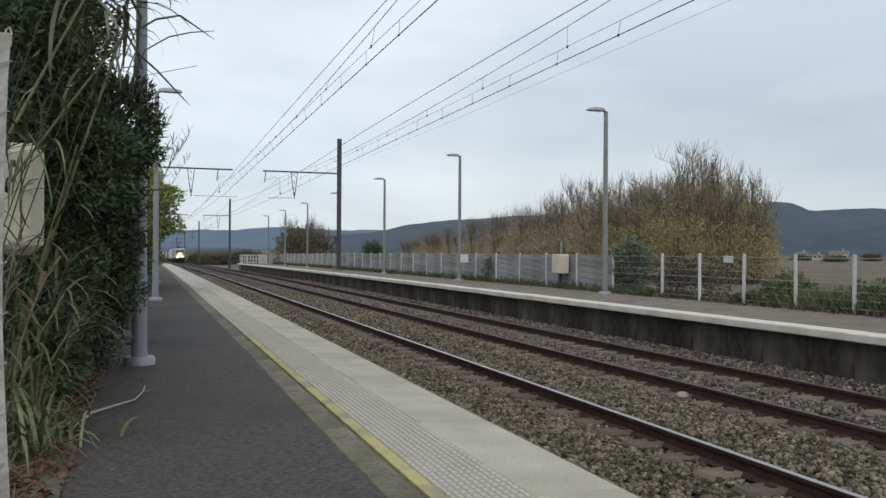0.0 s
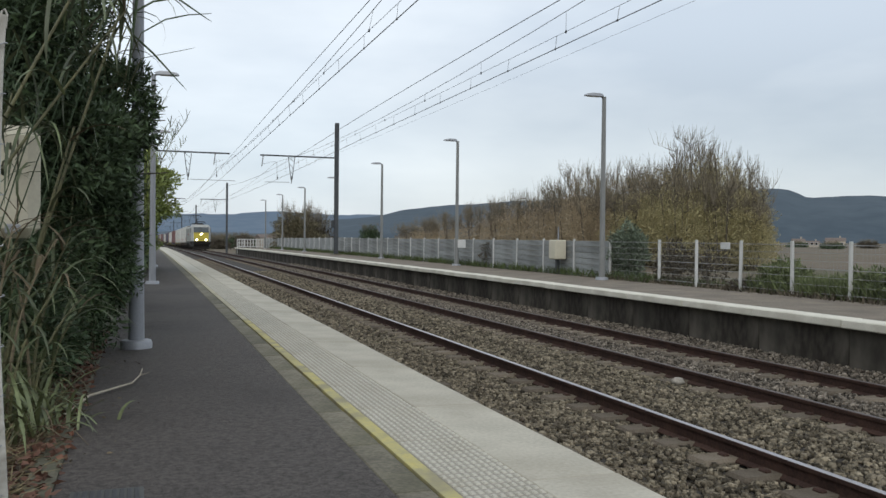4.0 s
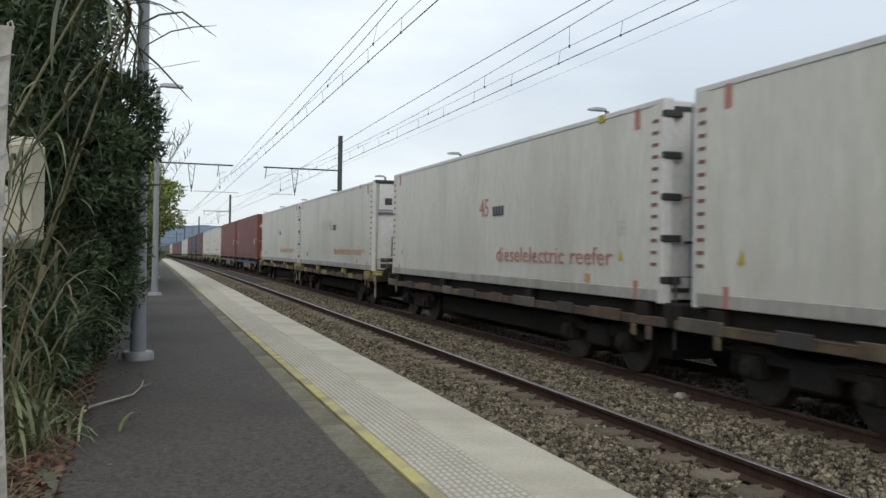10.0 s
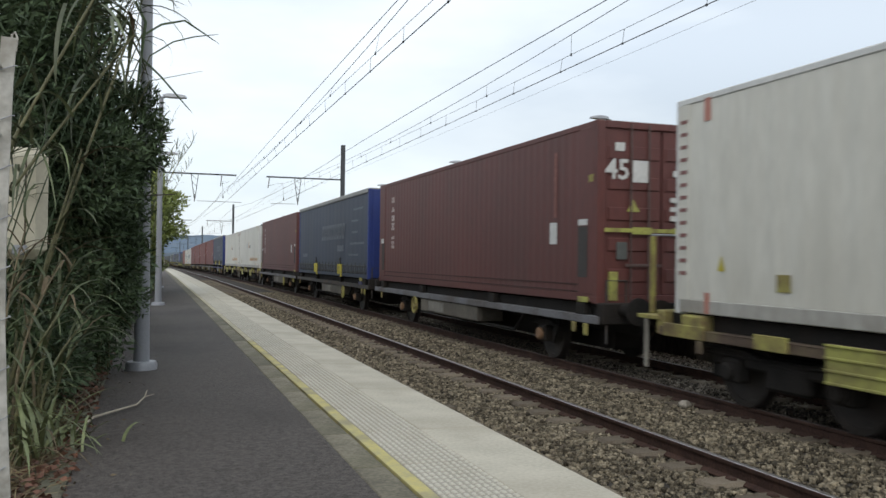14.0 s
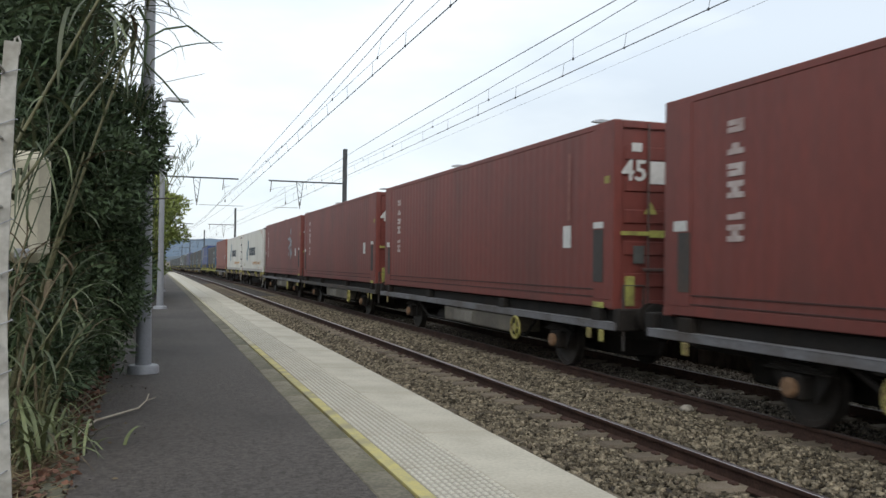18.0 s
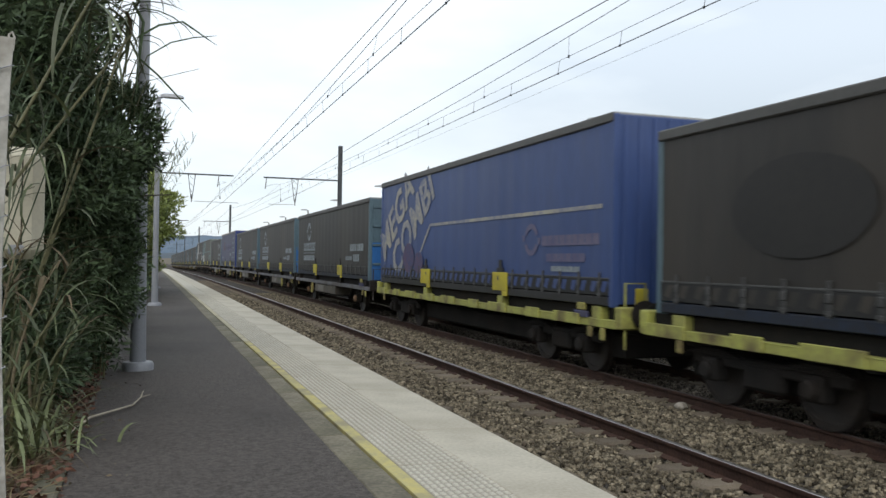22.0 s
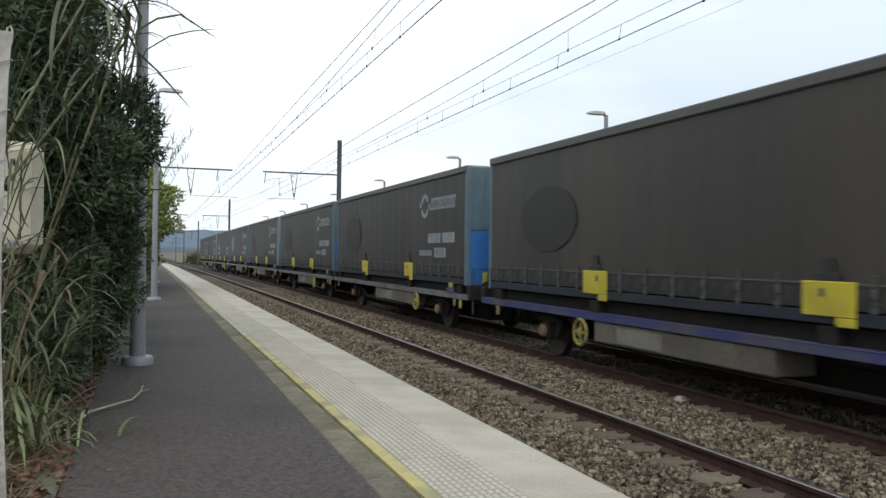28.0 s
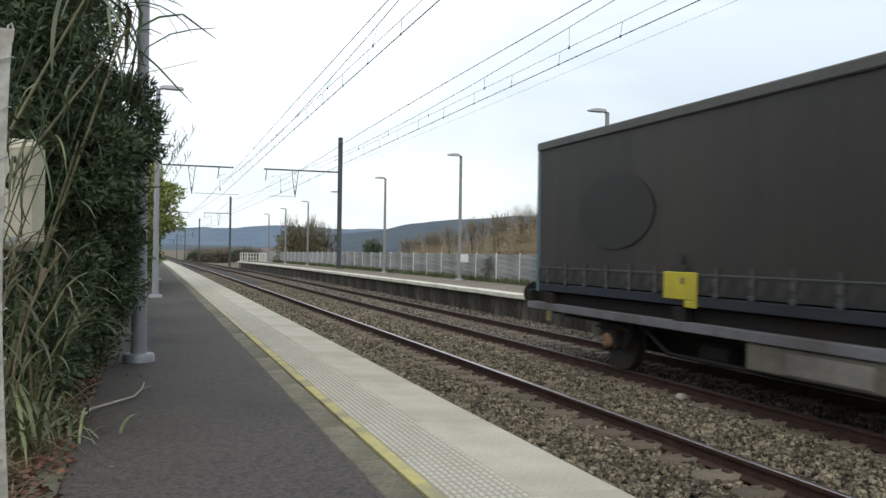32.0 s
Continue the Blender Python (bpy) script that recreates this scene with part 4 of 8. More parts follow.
def buffers(parent, y, out, z=1.03):
    for s in (-1, 1):
        b = Build().lathe([(0.10, 0), (0.10, 0.28), (0.075, 0.28), (0.075, 0.42), (0.22, 0.43), (0.22, 0.46), (0.16, 0.475)], (s * 0.875, y, z), (0, out, 0), 14)
        part("buffer", b, GRIME, parent, smooth=True)
    c = Build().tube([(0, y, z - 0.02), (0, y + out * 0.35, z - 0.16)], 0.035, 6)
    c.tube([(0, y, z - 0.05), (0.05, y + out * 0.2, z - 0.45)], 0.03, 6)
    part("coupling", c, GRIME, parent)


def flat_wagon(sill, label, bogies=False, accent=None, brake_front=True, plates=True):
    """A flat container wagon, 14.4 m long."""
    th = thing("flat_wagon", label, "freight wagon", group="wagons of the freight train")
    y0, y1 = -0.15, 14.05
    for s in (-1, 1):
        b = Build()
        x = s * 1.27
        b.rbox(min(x, x - s * 0.03), y0, 0.80, max(x, x - s * 0.03), y1, 0.92, 0.008)
        b.rbox(min(x, x - s * 0.15), y0, 0.90, max(x, x - s * 0.15), y1, 0.925, 0.006)
        part("side_sill", b, sill, th)
        part("deck_beam", Build().rbox(s * 1.02 - 0.09, y0, 0.82, s * 1.02 + 0.09, y1, 1.115, 0.01), GRIME, th)
    b = Build()
    for s in (-1, 1):
        b.rbox(s * 0.42 - 0.09, y0, 0.62, s * 0.42 + 0.09, y1, 1.06, 0.01)
    part("centre_beam", b, GRIME, th)
    for k in range(5):
        y = 0.9 + k * 3.03
        part("cross_member", Build().rbox(-1.23, y - 0.07, 0.76, 1.23, y + 0.07, 0.90, 0.01), GRIME, th)
    for y, o in ((y0, -1), (y1, 1)):
        part("headstock", Build().rbox(-1.25, y - 0.1, 0.80, 1.25, y + 0.1, 1.14, 0.02), (SILL_OCHRE if accent == "some" else sill) if accent else GRIME, th)
        buffers(th, y + 0.1 * o, o)
    axles = (1.2, 3.0, 10.9, 12.7) if bogies else (2.2, 11.3)
    for y in axles:
        wheelset(th, y, cap=not bogies)
    if bogies:
        # solid block added to keep the underside dark, in place of brake gear
        part("brake_rigging", Build().rbox(-0.8, 0.4, 0.28, 0.8, 13.5, 0.66, 0.03), GRIME, th)
        for yc in (2.1, 11.8):
            for s in (-1, 1):
                b = Build()
                b.rbox(s * 0.98 - 0.06, yc - 1.35, 0.50, s * 0.98 + 0.06, yc + 1.35, 0.66, 0.03)
                b.rbox(s * 0.98 - 0.08, yc - 0.35, 0.30, s * 0.98 + 0.08, yc + 0.35, 0.62, 0.04)
                part("bogie_frame", b, GRIME, th)
    else:
        for y in axles:
            for s in (-1, 1):
                for o in (-1, 1):
                    b = Build()
                    b.add([(s * 1.0 - 0.012, y + o * 0.2, 0.3), (s * 1.0 + 0.012, y + o * 0.2, 0.3), (s * 1.0 + 0.012, y + o * 0.26, 0.3), (s * 1.0 - 0.012, y + o * 0.26, 0.3),
                           (s * 1.0 - 0.012, y + o * 0.28, 0.86), (s * 1.0 + 0.012, y + o * 0.28, 0.86), (s * 1.0 + 0.012, y + o * 0.62, 0.86), (s * 1.0 - 0.012, y + o * 0.62, 0.86)],
                          [(0, 1, 5, 4), (1, 2, 6, 5), (2, 3, 7, 6), (3, 0, 4, 7), (4, 5, 6, 7), (0, 3, 2, 1)])
                    part("axle_guard", b, GRIME, th)
        ya, yb, yr = (3.85, 7.95, 3.55) if brake_front else (5.2, 9.3, 9.65)
        b = Build().rbox(-1.24, ya, 0.46, -0.62, yb, 0.79, 0.02)
        bx = part("underframe_box", b, BOX_GREY, th, "dusty grey box under the deck")
        part("cover_plate", Build().rbox(-1.254, ya + 2.2, 0.50, -1.242, ya + 3.4, 0.74, 0.004), BOX_SCUFF, bx, "scuffed pale plate")
        part("underframe_box", Build().rbox(0.62, 3.0, 0.34, 1.26, 10.4, 0.84, 0.02), GRIME, th)
        # added block for unmodelled brake gear, stops light showing through below
        part("brake_rigging", Build().rbox(-0.3, 1.0, 0.26, 0.3, 13.0, 0.60, 0.03), GRIME, th)
        for s in (-1, 1):
            part("truss_rod", Build().tube([(s * 1.1, 2.9, 0.86), (s * 1.05, 3.6, 0.42), (s * 1.05, 9.8, 0.42), (s * 1.1, 10.6, 0.86)], 0.035, 6), GRIME, th)
        b = Build().tube([(-1.30, yr + 0.21 * math.cos(a * 0.3927), 0.58 + 0.21 * math.sin(a * 0.3927)) for a in range(17)], 0.026, 6)
        b.tube([(-1.29, yr - 0.2, 0.58), (-1.29, yr + 0.2, 0.58)], 0.022, 5)
        b.tube([(-1.29, yr, 0.38), (-1.29, yr, 0.78)], 0.022, 5)
        b.lathe([(0.08, 0), (0.08, 0.03)], (-1.29, yr, 0.58), (-1, 0, 0), 10)
        part("handbrake_wheel", b, SILL_OCHRE, th, "dirty yellow handbrake wheel", smooth=True)
        part("brake_cylinder", Build().tube([(-0.85, 8.6, 0.5), (-0.85, 9.2, 0.5)], 0.15, 12), GRIME, th)
    for y in (0.5, 4.4, 9.3, 13.2):
        b = Build().rbox(-1.25, y - 0.14, 0.90, -1.10, y + 0.14, 1.118, 0.01)
        part("twist_lock", b, SILL_OCHRE if accent == "some" else SILL_YELLOW if accent else GRIME, th)
    for y, h in ((0.62, 0.17), (0.22, 0.20), (13.1, 0.18)):
        part("tow_hook", Build().rbox(-1.31, y - 0.07, 0.80 - h, -1.275, y + 0.07, 0.80, 0.03), SILL_RUST if bogies and accent is not True else SILL_OCHRE, th, "worn tow hook plate")
    if bogies:
        for k in range(9):
            y = 1.0 + k * 1.5
            part("bracket", Build().rbox(-1.31, y, 0.80, -1.272, y + (0.55 if k % 2 else 0.9), 0.98, 0.008), (SILL_OCHRE if k % 3 == 1 or k % 3 and plates else SILL_RUST) if accent == "some" else SILL_YELLOW if accent else (SILL_RUST, SILL_DARK, BOX_GREY)[k % 3], th, "scuffed bracket")
    if accent == "some":
        for y, o in ((y0, -1), (y1, 1)):
            part("end_platform", Build().rbox(-1.28, min(y, y + 0.55 * o), 1.00, 1.28, max(y, y + 0.55 * o), 1.06, 0.01), SILL_OCHRE, th, "worn yellow step plate")
            part("end_post", Build().rbox(-1.28, y + 0.34 * o - 0.035, 0.30, -1.22, y + 0.34 * o + 0.035, 1.0, 0.02), BOX_SCUFF, th)
            if o > 0:
                rl = part("end_railing", Build().tube([(-1.08, y + 0.5, 2.2), (1.2, y + 0.5, 2.2)], 0.016, 6), POST_LIGHT, th, "railing over the step plate")
                for xp in (-1.05, -0.62, 0.95):
                    part("post", Build().rbox(xp - 0.036, y + 0.47, 1.063, xp + 0.036, y + 0.53, 2.183, 0.012), SILL_OCHRE, rl, "worn yellow post")
            part("lock_block", Build().rbox(-1.30, min(y - 0.55 * o, y - 1.0 * o), 0.84, -1.1, max(y - 0.55 * o, y - 1.0 * o), 1.115, 0.02), SILL_OCHRE, th)
    if accent == "some" and plates:
        for ya in (4.1, 9.75):
            b = Build().rbox(-1.325, ya, 0.56, -1.312, ya + 1.15, 0.97, 0.004)
            for zr in (0.56, 0.69, 0.82, 0.95):
                b.rbox(-1.345, ya, zr, -1.326, ya + 1.15, zr + 0.03, 0.006)
            part("ribbed_plate", b, SILL_YELLOW, th, "yellow ribbed side plate")
    for s in (-1, 1):
        hb = Build().tube([(s * 1.15, y0 - 0.05, 0.5), (s * 1.15, y0 - 0.05, 1.5), (s * 0.8, y0 - 0.05, 1.5), (s * 0.8, y0 - 0.05, 1.1)], 0.02, 6)
        part("grab_rail", hb, SILL_OCHRE if accent == "some" else SILL_YELLOW if accent else SILL_DARK, th)
    return th


def corrugated(b, x, y0, y1, z0, z1, pitch, depth, out):
    """A side sheet with trapezoid folds; out -1 or +1 tells which way it faces."""
    n = max(1, int((y1 - y0) / pitch))
    p = (y1 - y0) / n
    prof = [(y0, 0.0)]
    for i in range(n):
        u = y0 + i * p
        prof += [(u + p * 0.1, 0.0), (u + p * 0.35, -depth), (u + p * 0.62, -depth), (u + p * 0.87, 0.0)]
    prof.append((y1, 0.0))
    v = [(x + out * d, y, z) for y, d in prof for z in (z0, z1)]
    f = [(2 * i, 2 * i + 1, 2 * i + 3, 2 * i + 2) if out > 0 else (2 * i, 2 * i + 2, 2 * i + 3, 2 * i + 1) for i in range(len(prof) - 1)]
    b.add(v, f)
    return b


CL, CW, CZ = 13.716, 1.22, 1.12


def steel_container(material, label, h=2.97):
    """A 45-foot steel box with its doors at the front end."""
    th = thing("container", label, "shipping container", group="containers on the train")
    z0, z1, w = CZ, CZ + h, CW
    for s in (-1, 1):
        part("side_panel", corrugated(Build(), s * (w - 0.005), 0.62, CL - 0.62, z0 + 0.16, z1 - 0.1, 0.278, 0.004, s), material, th)
        for yy in ((0.1, 0.62), (CL - 0.62, CL - 0.1)):
            b = Build().rbox(min(s * (w + 0.006), s * (w - 0.03)), yy[0], z0 + 0.15, max(s * (w + 0.006), s * (w - 0.03)), yy[1], z1 - 0.09, 0.005)
            part("end_panel", b, material, th)
        part("top_rail", Build().rbox(s * (w - 0.04) - 0.04, 0.1, z1 - 0.1, s * (w - 0.04) + 0.04, CL - 0.1, z1, 0.012), material, th)
        part("bottom_rail", Build().rbox(s * (w - 0.05) - 0.05, 0.1, z0 + 0.02, s * (w - 0.05) + 0.05, CL - 0.1, z0 + 0.165, 0.012), material, th)
        for y in (0.0, CL - 0.16):
            c = part("corner_post", Build().rbox(s * (w - 0.075) - 0.078, y, z0, s * (w - 0.075) + 0.078, y + 0.16, z1 + 0.003, 0.012), material, th)
            part("corner_casting", Build().rbox(s * (w - 0.085) - 0.091, y - 0.004, z0 - 0.003, s * (w - 0.085) + 0.091, y + 0.178, z0 + 0.12, 0.015), material, c)
    b = Build()
    b.rbox(-w + 0.08, 0.1, z1 - 0.06, w - 0.08, CL - 0.1, z1 - 0.02, 0.01)
    part("roof", b, material, th)
    part("underside", Build().rbox(-w + 0.1, 0.1, z0 + 0.03, w - 0.1, CL - 0.1, z0 + 0.12, 0.01), GRIME, th)
    part("rear_wall", Build().rbox(-w + 0.15, CL - 0.12, z0 + 0.1, w - 0.15, CL - 0.05, z1 - 0.08, 0.01), material, th)
    for s in (-1, 1):
        b = Build()
        x0, x1 = (-w + 0.16, -0.015) if s < 0 else (0.015, w - 0.16)
        b.rbox(x0, 0.04, z0 + 0.14, x1, 0.10, z1 - 0.12, 0.01)
        for k in range(5):
            zz = z0 + 0.35 + k * 0.5
            b.rbox(x0 + 0.05, 0.015, zz, x1 - 0.05, 0.042, zz + 0.22, 0.02)
        d = part("door", b, material, th)
        for k in (0.44, 0.76):
            lb = Build().tube([(x0 + (x1 - x0) * k, -0.01, z0 + 0.06), (x0 + (x1 - x0) * k, -0.01, z1 - 0.04)], 0.019, 7)
            lb.rbox(x0 + (x1 - x0) * k - 0.1, -0.03, z0 + 0.60, x0 + (x1 - x0) * k + 0.24, -0.005, z0 + 0.65, 0.006)
            part("locking_bar", lb, BAR_STEEL, d)
    part("door_header", Build().rbox(-w + 0.15, 0.0, z1 - 0.12, w - 0.15, 0.1, z1, 0.01), material, th)
    part("door_sill", Build().rbox(-w + 0.15, 0.0, z0, w - 0.15, 0.1, z0 + 0.14, 0.01), material, th)
    stripe = Build().rbox(-w + 0.12, -0.035, z0 + 1.16, w - 0.12, -0.026, z0 + 1.225, 0.003)
    for xs in (-0.60, 0.18, 0.62):
        stripe.rbox(xs, -0.046, z0 + 1.13, xs + 0.36, -0.036, z0 + 1.245, 0.003)
    part("height_stripe", stripe, SILL_YELLOW, th, "yellow stripe across the doors")
    part("warning_triangle", Build().add([(-0.68, -0.001, z0 + 1.50), (-0.44, -0.001, z0 + 1.50), (-0.56, -0.001, z0 + 1.70)], [(0, 1, 2)]), SILL_YELLOW, th)
    part("corner_clip", Build().rbox(-w + 0.22, -0.02, z0 + 0.05, -w + 0.38, 0.04, z0 + 0.52, 0.01), SILL_YELLOW, th, "worn yellow clip on the door")
    lettering("45", 0.46, Matrix(((1, 0, 0, -w + 0.14), (0, 0, 1, 0.006), (0, 1, 0, z0 + 2.03), (0, 0, 0, 1))), "size_mark", PRINT_BRIGHT, th, 0.009)
    for xa, za, xb, zb in ((-0.57, 1.98, -0.28, 2.34), (-w + 0.32, 2.48, -w + 0.50, 2.62), (0.15, 1.36, 0.50, 1.45), (0.15, 1.52, 0.60, 1.60), (0.15, 1.67, 0.50, 1.75), (0.20, 2.10, 0.55, 2.20)):
        part("door_label", Build().rbox(xa, 0.0, z0 + za, xb, 0.012, z0 + zb, 0.003), PRINT_BRIGHT, th, "white label plate on the door")
    part("door_label", Build().rbox(-w + 0.36, 0.0, z0 + 0.72, -w + 0.56, 0.012, z0 + 1.0, 0.003), PRINT_PATCH, th, "dull grey plate on the door")
    x = -w - 0.001
    part("corner_bracket", Build().rbox(x - 0.012, 0.28, z0 + 0.01, x + 0.01, 0.62, z0 + 0.10, 0.006), SILL_YELLOW, th, "yellow bracket at the lower edge")
    part("side_label", plate(Build(), x - 0.007, 0.12, z0 + 1.98, 0.27, z0 + 2.1), SILL_OCHRE, th, "small yellow label")
    for k in range(6):
        zk, hk = z0 + 1.0 + k * 0.27, 0.16 if k % 2 else 0.21
        mk = plate(Build(), x, CL - 1.68, zk, CL - 1.38, zk + 0.07)
        if k % 3 != 1:
            plate(mk, x, CL - 1.68, zk + hk - 0.07, CL - 1.38, zk + hk)
        plate(mk, x, CL - 1.68 if k % 2 else CL - 1.60, zk + 0.071, CL - 1.56 if k % 2 else CL - 1.46, zk + hk - 0.071)
        part("mark", mk, PRINT_CHALK, th, "worn white mark")
    plate(b2 := Build(), x, 1.42, z0 + 0.98, 1.70, z0 + 1.36)
    part("side_label", b2, PRINT_BRIGHT, th, "white label plate")
    part("side_label", plate(Build(), x - 0.007, CL - 0.54, z0 + 1.16, CL - 0.24, z0 + 1.3), PRINT_BRIGHT, th, "white label plate")
    part("side_label", plate(Build(), x - 0.007, 0.30, z0 + 1.28, 0.62, z0 + 1.38), PRINT_BRIGHT, th, "white label plate")
    part("side_plate", plate(Build(), x - 0.007, 0.30, z0 + 0.42, 0.62, z0 + 1.26), SILL_DARK, th, "dull dark plate near the doors")
    part("side_plate", plate(Build(), x - 0.007, CL - 0.62, z0 + 0.34, CL - 0.34, z0 + 1.14), SILL_DARK, th, "dull dark plate near the end")
    # two dark strips painted in as the lip's shadow gaps
    for zl in (0.17, 0.29):
        part("lip_line", Build().rbox(x - 0.002, 0.12, z0 + zl, x + 0.012, CL - 0.12, z0 + zl + 0.022, 0.003), LIP_DARK, th)
    b3 = word_bars(Build(), x, 1.44, z0 + 1.45, 1.57, z0 + 2.6, 1)
    part("side_mark", b3, PRINT_WORN, th, "faded column of marks")
    b = Build().add([(x, 0.30, z0 + 2.35), (x, 0.55, z0 + 2.35), (x, 0.425, z0 + 2.58)], [(0, 1, 2)])
    part("warning_triangle", b, SILL_YELLOW, th)
    return th


def reefer(label, logo, cool_front=True, h=2.87):
    """A 45-foot insulated white box; the cooling unit at the front end."""
    th = thing("refrigerated_container", label, "refrigerated container", group="containers on the train")
    z0, z1, w = CZ, CZ + h, CW + 0.02
    for s in (-1, 1):
        part("side_panel", corrugated(Build(), s * (w - 0.004), 0.3, CL - 0.3, z0 + 0.2, z1 - 0.09, 0.40, 0.007, s), REEFER, th)
        for yy in ((0.06, 0.3), (CL - 0.3, CL - 0.06)):
            part("end_strip", Build().rbox(min(s * (w + 0.006), s * (w - 0.03)), yy[0], z0 + 0.19, max(s * (w + 0.006), s * (w - 0.03)), yy[1], z1 - 0.08, 0.005), REEFER, th)
        part("top_rail", Build().rbox(s * (w - 0.04) - 0.045, 0.1, z1 - 0.09, s * (w - 0.04) + 0.045, CL - 0.1, z1, 0.015), REEFER_UNIT, th)
        part("bottom_rail", Build().rbox(s * (w - 0.05) - 0.055, 0.1, z0 + 0.02, s * (w - 0.05) + 0.055, CL - 0.1, z0 + 0.2, 0.012), REEFER_RAIL, th)
        for y in (0.0, CL - 0.14):
            part("corner_post", Build().rbox(s * (w - 0.08) - 0.083, y, z0 - 0.003, s * (w - 0.08) + 0.083, y + 0.14, z1 + 0.003, 0.015), REEFER_UNIT, th)
    part("roof", Build().rbox(-w + 0.08, 0.08, z1 - 0.07, w - 0.08, CL - 0.08, z1 - 0.01, 0.02), REEFER, th)
    part("underside", Build().rbox(-w + 0.1, 0.1, z0 + 0.03, w - 0.1, CL - 0.1, z0 + 0.15, 0.01), GRIME, th)
    part("rear_doors", Build().rbox(-w + 0.15, CL - 0.1, z0 + 0.1, w - 0.15, CL - 0.03, z1 - 0.08, 0.01), REEFER, th)
    for k in (-0.75, -0.3, 0.3, 0.75):
        part("locking_bar", Build().tube([(k, CL - 0.01, z0 + 0.1), (k, CL - 0.01, z1 - 0.1)], 0.018, 6), POST_LIGHT, th)
    front = part("front_wall", Build().rbox(-w + 0.155, 0.06, z0 + 0.05, w - 0.155, 0.16, z1 - 0.02, 0.01), REEFER_UNIT, th)
    if cool_front:
        b = Build()
        b.rbox(-w + 0.17, -0.02, z0 + 1.95, w - 0.17, 0.06, z1 - 0.06, 0.03)
        part("unit_hood", b, REEFER_UNIT, front)
        part("hood_rail", Build().rbox(-w + 0.1, -0.05, z0 + 1.86, w - 0.1, 0.02, z0 + 1.94, 0.015), POST_LIGHT, front)
        b = Build()
        if logo == "faint":
            b.rbox(-0.52, -0.035, z0 + 2.16, -0.26, -0.02, z0 + 2.38, 0.01)
        else:
            b.rbox(-0.08, -0.035, z0 + 2.02, 0.42, -0.02, z1 - 0.22, 0.01)
            b.rbox(0.55, -0.035, z0 + 2.02, 0.95, -0.02, z1 - 0.22, 0.01)
        part("fan_grille", b, ROOF_GEAR, front, "dark fan grille")
        if logo != "faint":
            part("display", Build().rbox(-0.86, -0.032, z0 + 2.12, -0.62, -0.02, z0 + 2.34, 0.008), SILL_DARK, front)
        b = Build()
        b.add([(-0.05, 0.055, z0 + 1.8), (1.0, 0.055, z0 + 1.8), (1.0, 0.055, z0 + 1.2), (0.7, 0.055, z0 + 1.42), (0.35, 0.055, z0 + 1.56), (-0.05, 0.055, z0 + 1.64)], [(0, 5, 4, 3, 2, 1)])
        b.rbox(-0.95, 0.03, z0 + 0.30, 0.98, 0.058, z0 + 0.42, 0.006)
        b.rbox(-0.95, 0.03, z0 + 0.1, 0.98, 0.058, z0 + 0.24, 0.006)
        part("dark_panel", b, ROOF_GEAR, front, "black lower panels of the cooling unit")
        r = Build()
        r.tube([(-0.6, 0.05, z0 + 0.5), (-0.6, -0.03, z0 + 0.5), (-0.6, -0.03, z0 + 1.1), (-0.25, -0.03, z0 + 1.1), (-0.25, -0.03, z0 + 0.5), (-0.25, 0.05, z0 + 0.5)], 0.02, 6)
        part("ladder_rail", r, SILL_DARK, front)
        part("top_cap", Build().rbox(-w + 0.05, -0.06, z1 - 0.055, w - 0.05, 0.30, z1 + 0.045, 0.02), ROOF_GEAR, front, "dark cap over the cooling unit")
        for xs in (-w + 0.13, w - 0.13):
            part("end_frame", Build().rbox(xs - 0.03, -0.05, z0 + 0.1, xs + 0.03, 0.055, z1 - 0.06, 0.01), REEFER_RAIL, front)
    else:
        for k in range(5):
            zh = z0 + 0.28 + k * 0.58
            part("hinge", Build().rbox(-w - 0.008, -0.03, zh, -w + 0.30, 0.05, zh + 0.10, 0.012), ROOF_GEAR, front, "dark door hinge")
        part("door_gasket", Build().rbox(-0.02, 0.045, z0 + 0.1, 0.02, 0.062, z1 - 0.08, 0.004), ROOF_GEAR, front)
        part("door_gasket", Build().rbox(-w + 0.2, 0.03, z1 - 0.16, w - 0.2, 0.062, z1 - 0.10, 0.006), ROOF_GEAR, front)
        part("door_gasket", Build().rbox(-w + 0.2, 0.03, z0 + 0.16, w - 0.2, 0.062, z0 + 0.22, 0.006), ROOF_GEAR, front)
        part("door_stripe", Build().rbox(-w + 0.3, 0.05, z0 + 1.48, w - 0.3, 0.064, z0 + 1.51, 0.004), PRINT_SALMON, front)
        for k in (-0.75, -0.25, 0.25, 0.75):
            part("locking_bar", Build().tube([(k, 0.03, z0 + 0.06), (k, 0.03, z1 - 0.06)], 0.018, 6), POST_LIGHT, front)
            part("lock_handle", Build().rbox(k - 0.12, 0.0, z0 + 0.84, k + 0.12, 0.03, z0 + 0.88, 0.006), ROOF_GEAR, front)
    x = -w - 0.002
    for y in (1.1, CL - 0.98):
        part("warning_triangle", Build().add([(x, y - 0.07, z0 + 0.58), (x, y + 0.07, z0 + 0.58), (x, y, z0 + 0.78)], [(0, 1, 2)]), PAD_YELLOW, th)
    for k in range(3):
        part("vent_mark", plate(Build(), x, 0.98, z0 + 0.98 + k * 0.09, 1.22, z0 + 1.012 + k * 0.09), PRINT_GHOST, th)
    part("top_clip", Build().rbox(x - 0.006, 1.62, z1 - 0.12, x + 0.02, 1.82, z1 + 0.004, 0.006), PAD_YELLOW, th, "small yellow clip on the top edge")
    dash = plate(Build(), 0, 0, 0, 0.15, 0.05).mesh("dash", PRINT_DASH)
